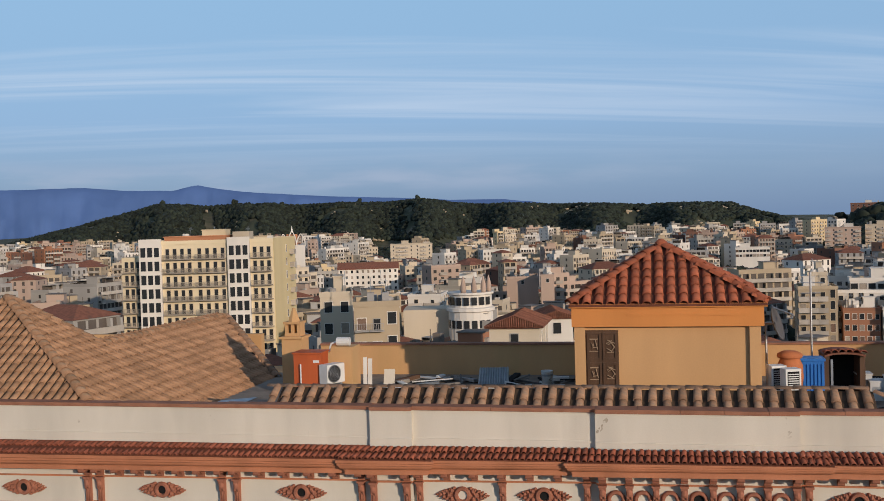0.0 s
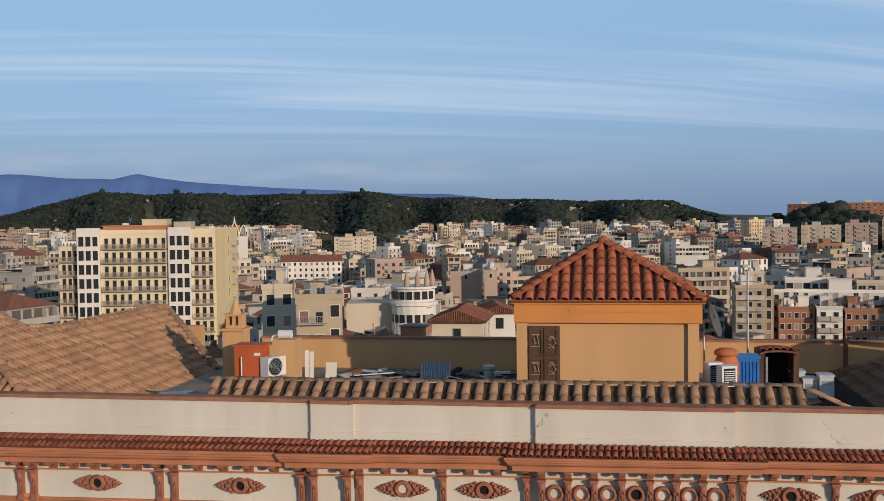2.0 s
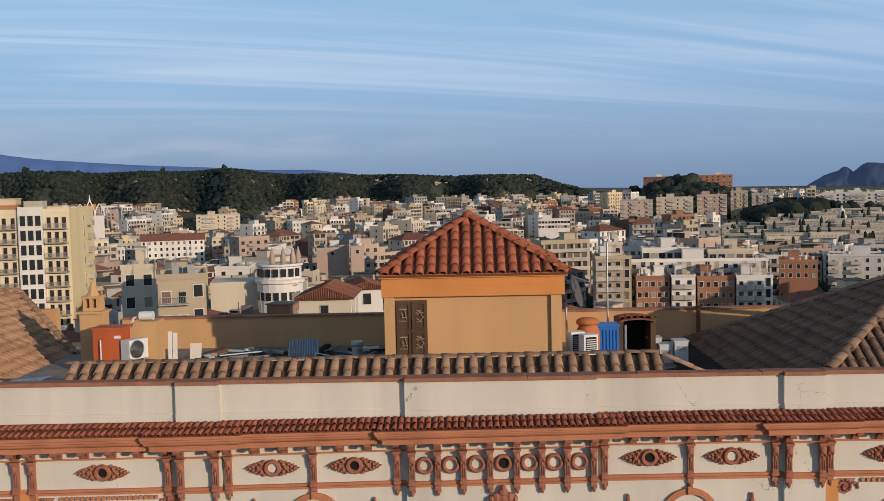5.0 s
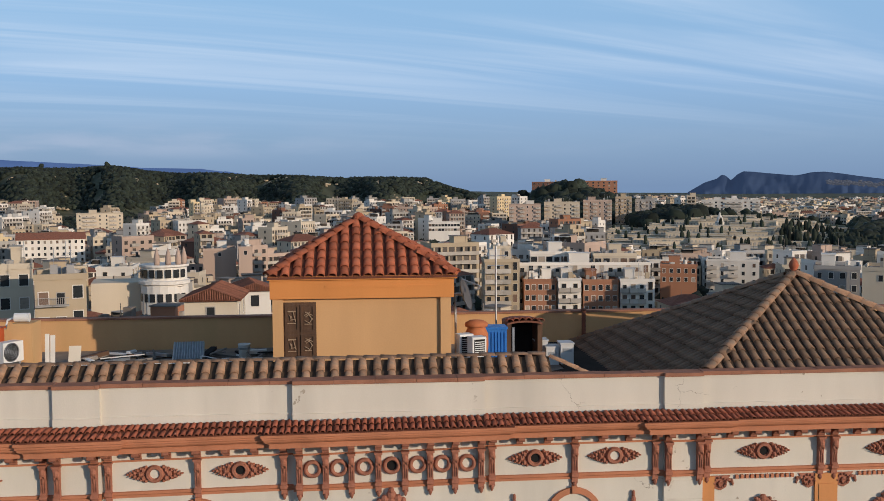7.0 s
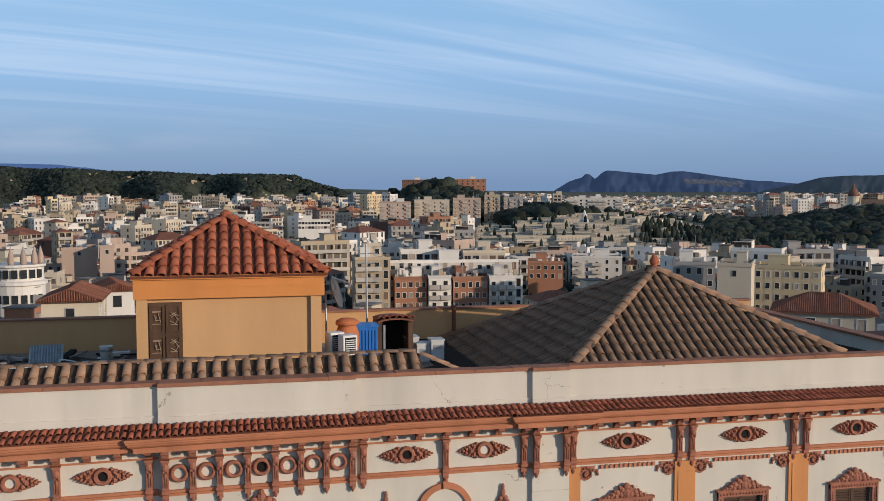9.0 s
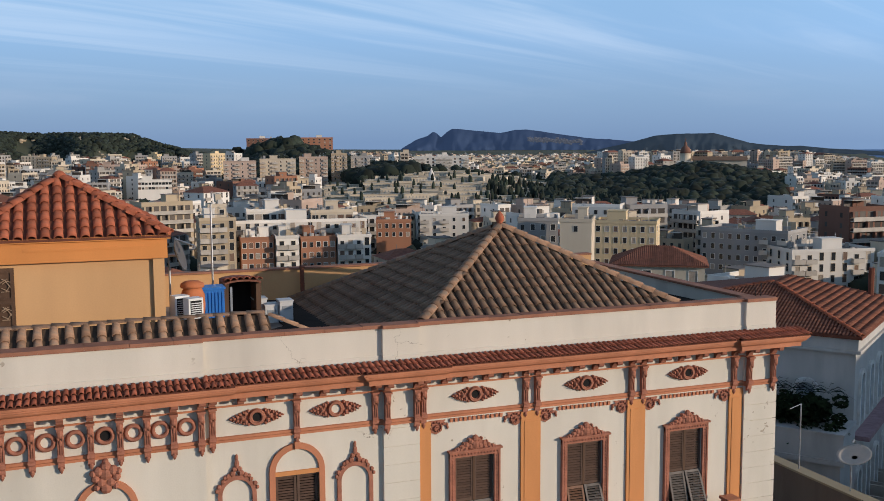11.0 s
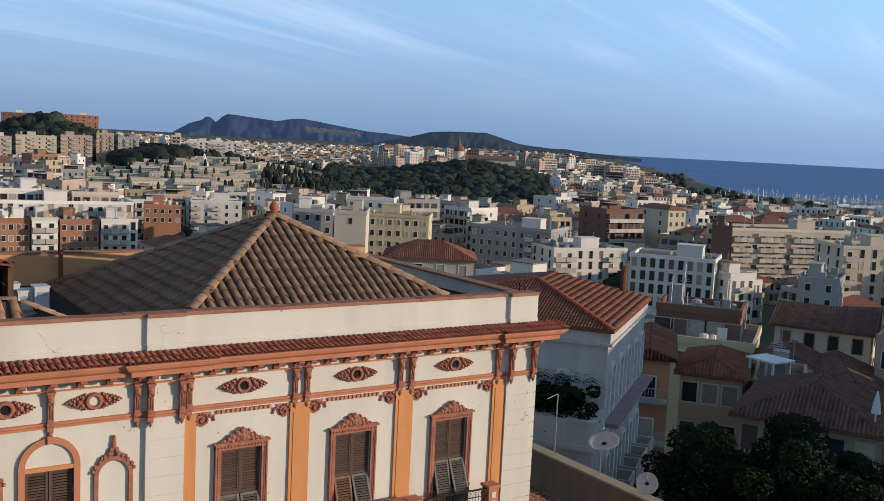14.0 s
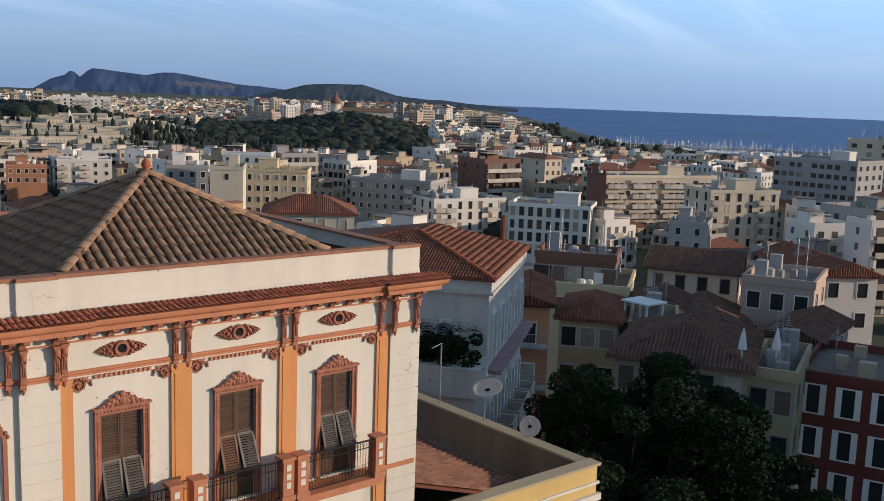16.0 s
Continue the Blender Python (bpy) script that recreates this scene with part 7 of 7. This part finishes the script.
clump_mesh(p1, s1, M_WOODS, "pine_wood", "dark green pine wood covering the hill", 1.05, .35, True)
p1, s1 = scatter(900, 8.6, 17.5, 700, 900, 3.5, 6.5)
q1, r1_ = scatter(60, 9.9, 12.4, 870, 897, 5.0, 7.5)
p1, s1 = np.concatenate([p1, q1 + np.array((0, 0, 4.0))]), np.concatenate([s1, r1_])
p2, s2 = scatter(350, 15.5, 19.0, 640, 800, 4, 7)
p3, s3 = scatter(420, 5.0, 13.0, 420, 640, 2.5, 4.5)
p4, s4 = scatter(750, 2.5, 9.5, 395, 560, 2.2, 4.6)
p5, s5 = scatter(300, 12, 30, 395, 445, 1.8, 3.2)
clump_mesh(np.concatenate([p1, p2, p3, p4, p5]), np.concatenate([s1, s2, s3, s4, s5]), M_WOODS, "knoll_trees", "dark green trees below the institute", 1.0)
p1, s1 = scatter(1500, 27, 39.5, 560, 760, 3.0, 6.0, lambda a, r, z: ~((a > 33.4) & (a < 37.6) & (r > 735)))
p2, s2 = scatter(420, 26, 40, 470, 580, 2.6, 4.6)
clump_mesh(np.concatenate([p1, p2]), np.concatenate([s1, s2]), M_WOODS, "church_knoll_wood", "dark green wood on the church knoll", 1.05)
p1, s1 = scatter(420, 23.5, 34, 440, 600, .9, 1.5)
p2, s2 = scatter(70, 14, 24, 440, 456, .8, 1.3)
p3, s3 = scatter(90, 14, 27, 470, 640, .7, 1.1)
p1, s1 = np.concatenate([p1, p2, p3]), np.concatenate([s1, s2, s3])
p1[:, 2] += 2.6
clump_mesh(p1, s1, M_WOODS, "cypress_rows", "tall dark cypresses by the burial ground", 3.4, .15)
p1, s1 = scatter(2000, -38, 60, 230, 1000, 2.0, 4.4, lambda a, r, z: np.array([is_town(q, w_) for q, w_ in zip(a, r)]))
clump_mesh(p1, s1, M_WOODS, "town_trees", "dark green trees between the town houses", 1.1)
p1, s1 = scatter(520, 36, 47, 330, 1500, 2.4, 5.0, lambda a, r, z: z > 2)
p2, s2 = scatter(620, 17, 35, 860, 1500, 2.6, 5.2)
p1, s1 = np.concatenate([p1, p2]), np.concatenate([s1, s2])
clump_mesh(p1, s1, M_WOODS, "shore_trees", "dark green trees along the shore road", 1.0)

pp, ps = [], []
for a_, d_, s_ in ((9.2, 890, 6.5), (9.3, 888, 7.5), (9.25, 905, 5.5), (8.9, 900, 4.5), (9.5, 898, 4.0), (14.9, 890, 4.5), (15.3, 880, 4.0), (10.6, 895, 4.0), (11.3, 893, 4.6), (12.1, 890, 5.0), (11.7, 888, 4.0), (-28, 1330, 5), (-24.2, 1330, 5), (-20.4, 1330, 4.6), (-21.5, 1330, 4), (-17.2, 1330, 4.4), (-13.8, 1330, 4.6), (-30.5, 1320, 4)):
    x, y = polar(a_, d_)
    z = land_at(a_, d_)
    for k in range(5):
        pp.append((x + NR.uniform(-.6, .6) * s_, y, z + s_ * (.6 + .28 * k)))
        ps.append(s_ * NR.uniform(.5, .8))
clump_mesh(np.array(pp), np.array(ps), M_WOODS, "parasol_pines", "tall pines standing out on the skyline", .8, .3)

# pale rock and ruins on the ridge
rk, rs = scatter(900, -13, 6.5, 1200, 1420, 1.2, 3.4, lambda a, r, z: (z > 44) & (np.sin(a * 2.3) > .1))
rk2, rs2 = scatter(2600, -32, 4, 1080, 1330, .9, 2.4, lambda a, r, z: np.array([noise.noise(Vector((p * 1.1, q * .02, 8.0))) for p, q in zip(a, r)]) > .42)
rk, rs = np.concatenate([rk, rk2 + np.array((0, 0, 1.5))]), np.concatenate([rs, rs2])
clump_mesh(rk, rs, TOWN["sand"], "ridge_rocks", "pale rock outcrops on the ridge", .6, .35)

# cliff colour with the same haze and glow put in
M_CLIFF = haze_mat("haze_pale_cliff", (0.075, 0.082, 0.105), 0.8)
ck, cs = [], []
for k in range(260):
    f = NR.uniform(0, 1)
    a_ = 25.6 + 3.0 * f
    el = .36 - .16 * f + NR.uniform(-.12, .12) * NR.uniform(.2, 1.4)
    x, y = polar(a_, 4190)
    ck.append((x, y, 43 + 4190 * math.tan(radians(el - .22))))
    cs.append(NR.uniform(2, 8))
tagged(clump_mesh(np.array(ck), np.array(cs), M_CLIFF, "headland_cliffs", "hazy pale cliffs on the blue headland", .5, .35), "hazy pale cliffs on the blue headland", "cliffs", kind="stuff")

# ---------------------------------------------------------------- the harbour
hb = Build()
for k in range(60):
    az = 50.2 + k * .34
    x, y = polar(az, 1015 + 6 * math.sin(az))
    hb.box(-3.8, 3.4, -3, 3, -2, 2.6, pose(x, y, 0, 0, 0, -az))
solo("breakwater", hb, M_CONCRETE, "long dark stone breakwater off the harbour", "breakwater", kind="structure")
HR = random.Random(3)
mast, hull = Build(), Build()
for k in range(260):
    az, d = HR.uniform(48.6, 64), HR.uniform(850, 985)
    x, y = polar(az, d)
    L, h = HR.uniform(7, 14), HR.uniform(9, 17)
    hull.prism([(-L / 2, 0), (L / 2 - 1.5, -1.4), (L / 2, 0), (L / 2 - 1.5, 1.4)], 2, -.2, 1.3, pose(x, y, 0, 0, 0, HR.choice((-50, 40)) - az))
    mast.box(x - .06, x + .06, y - .06, y + .06, .5, h * .75)
tagged(part("moored_boats", hull, M_WHITEPLASTIC, None, kind="stuff"), "white sailing boats moored in the harbour", "boats")
tagged(part("boat_masts", mast, M_STEEL, None, kind="stuff"), "thin masts of the moored boats", "masts")
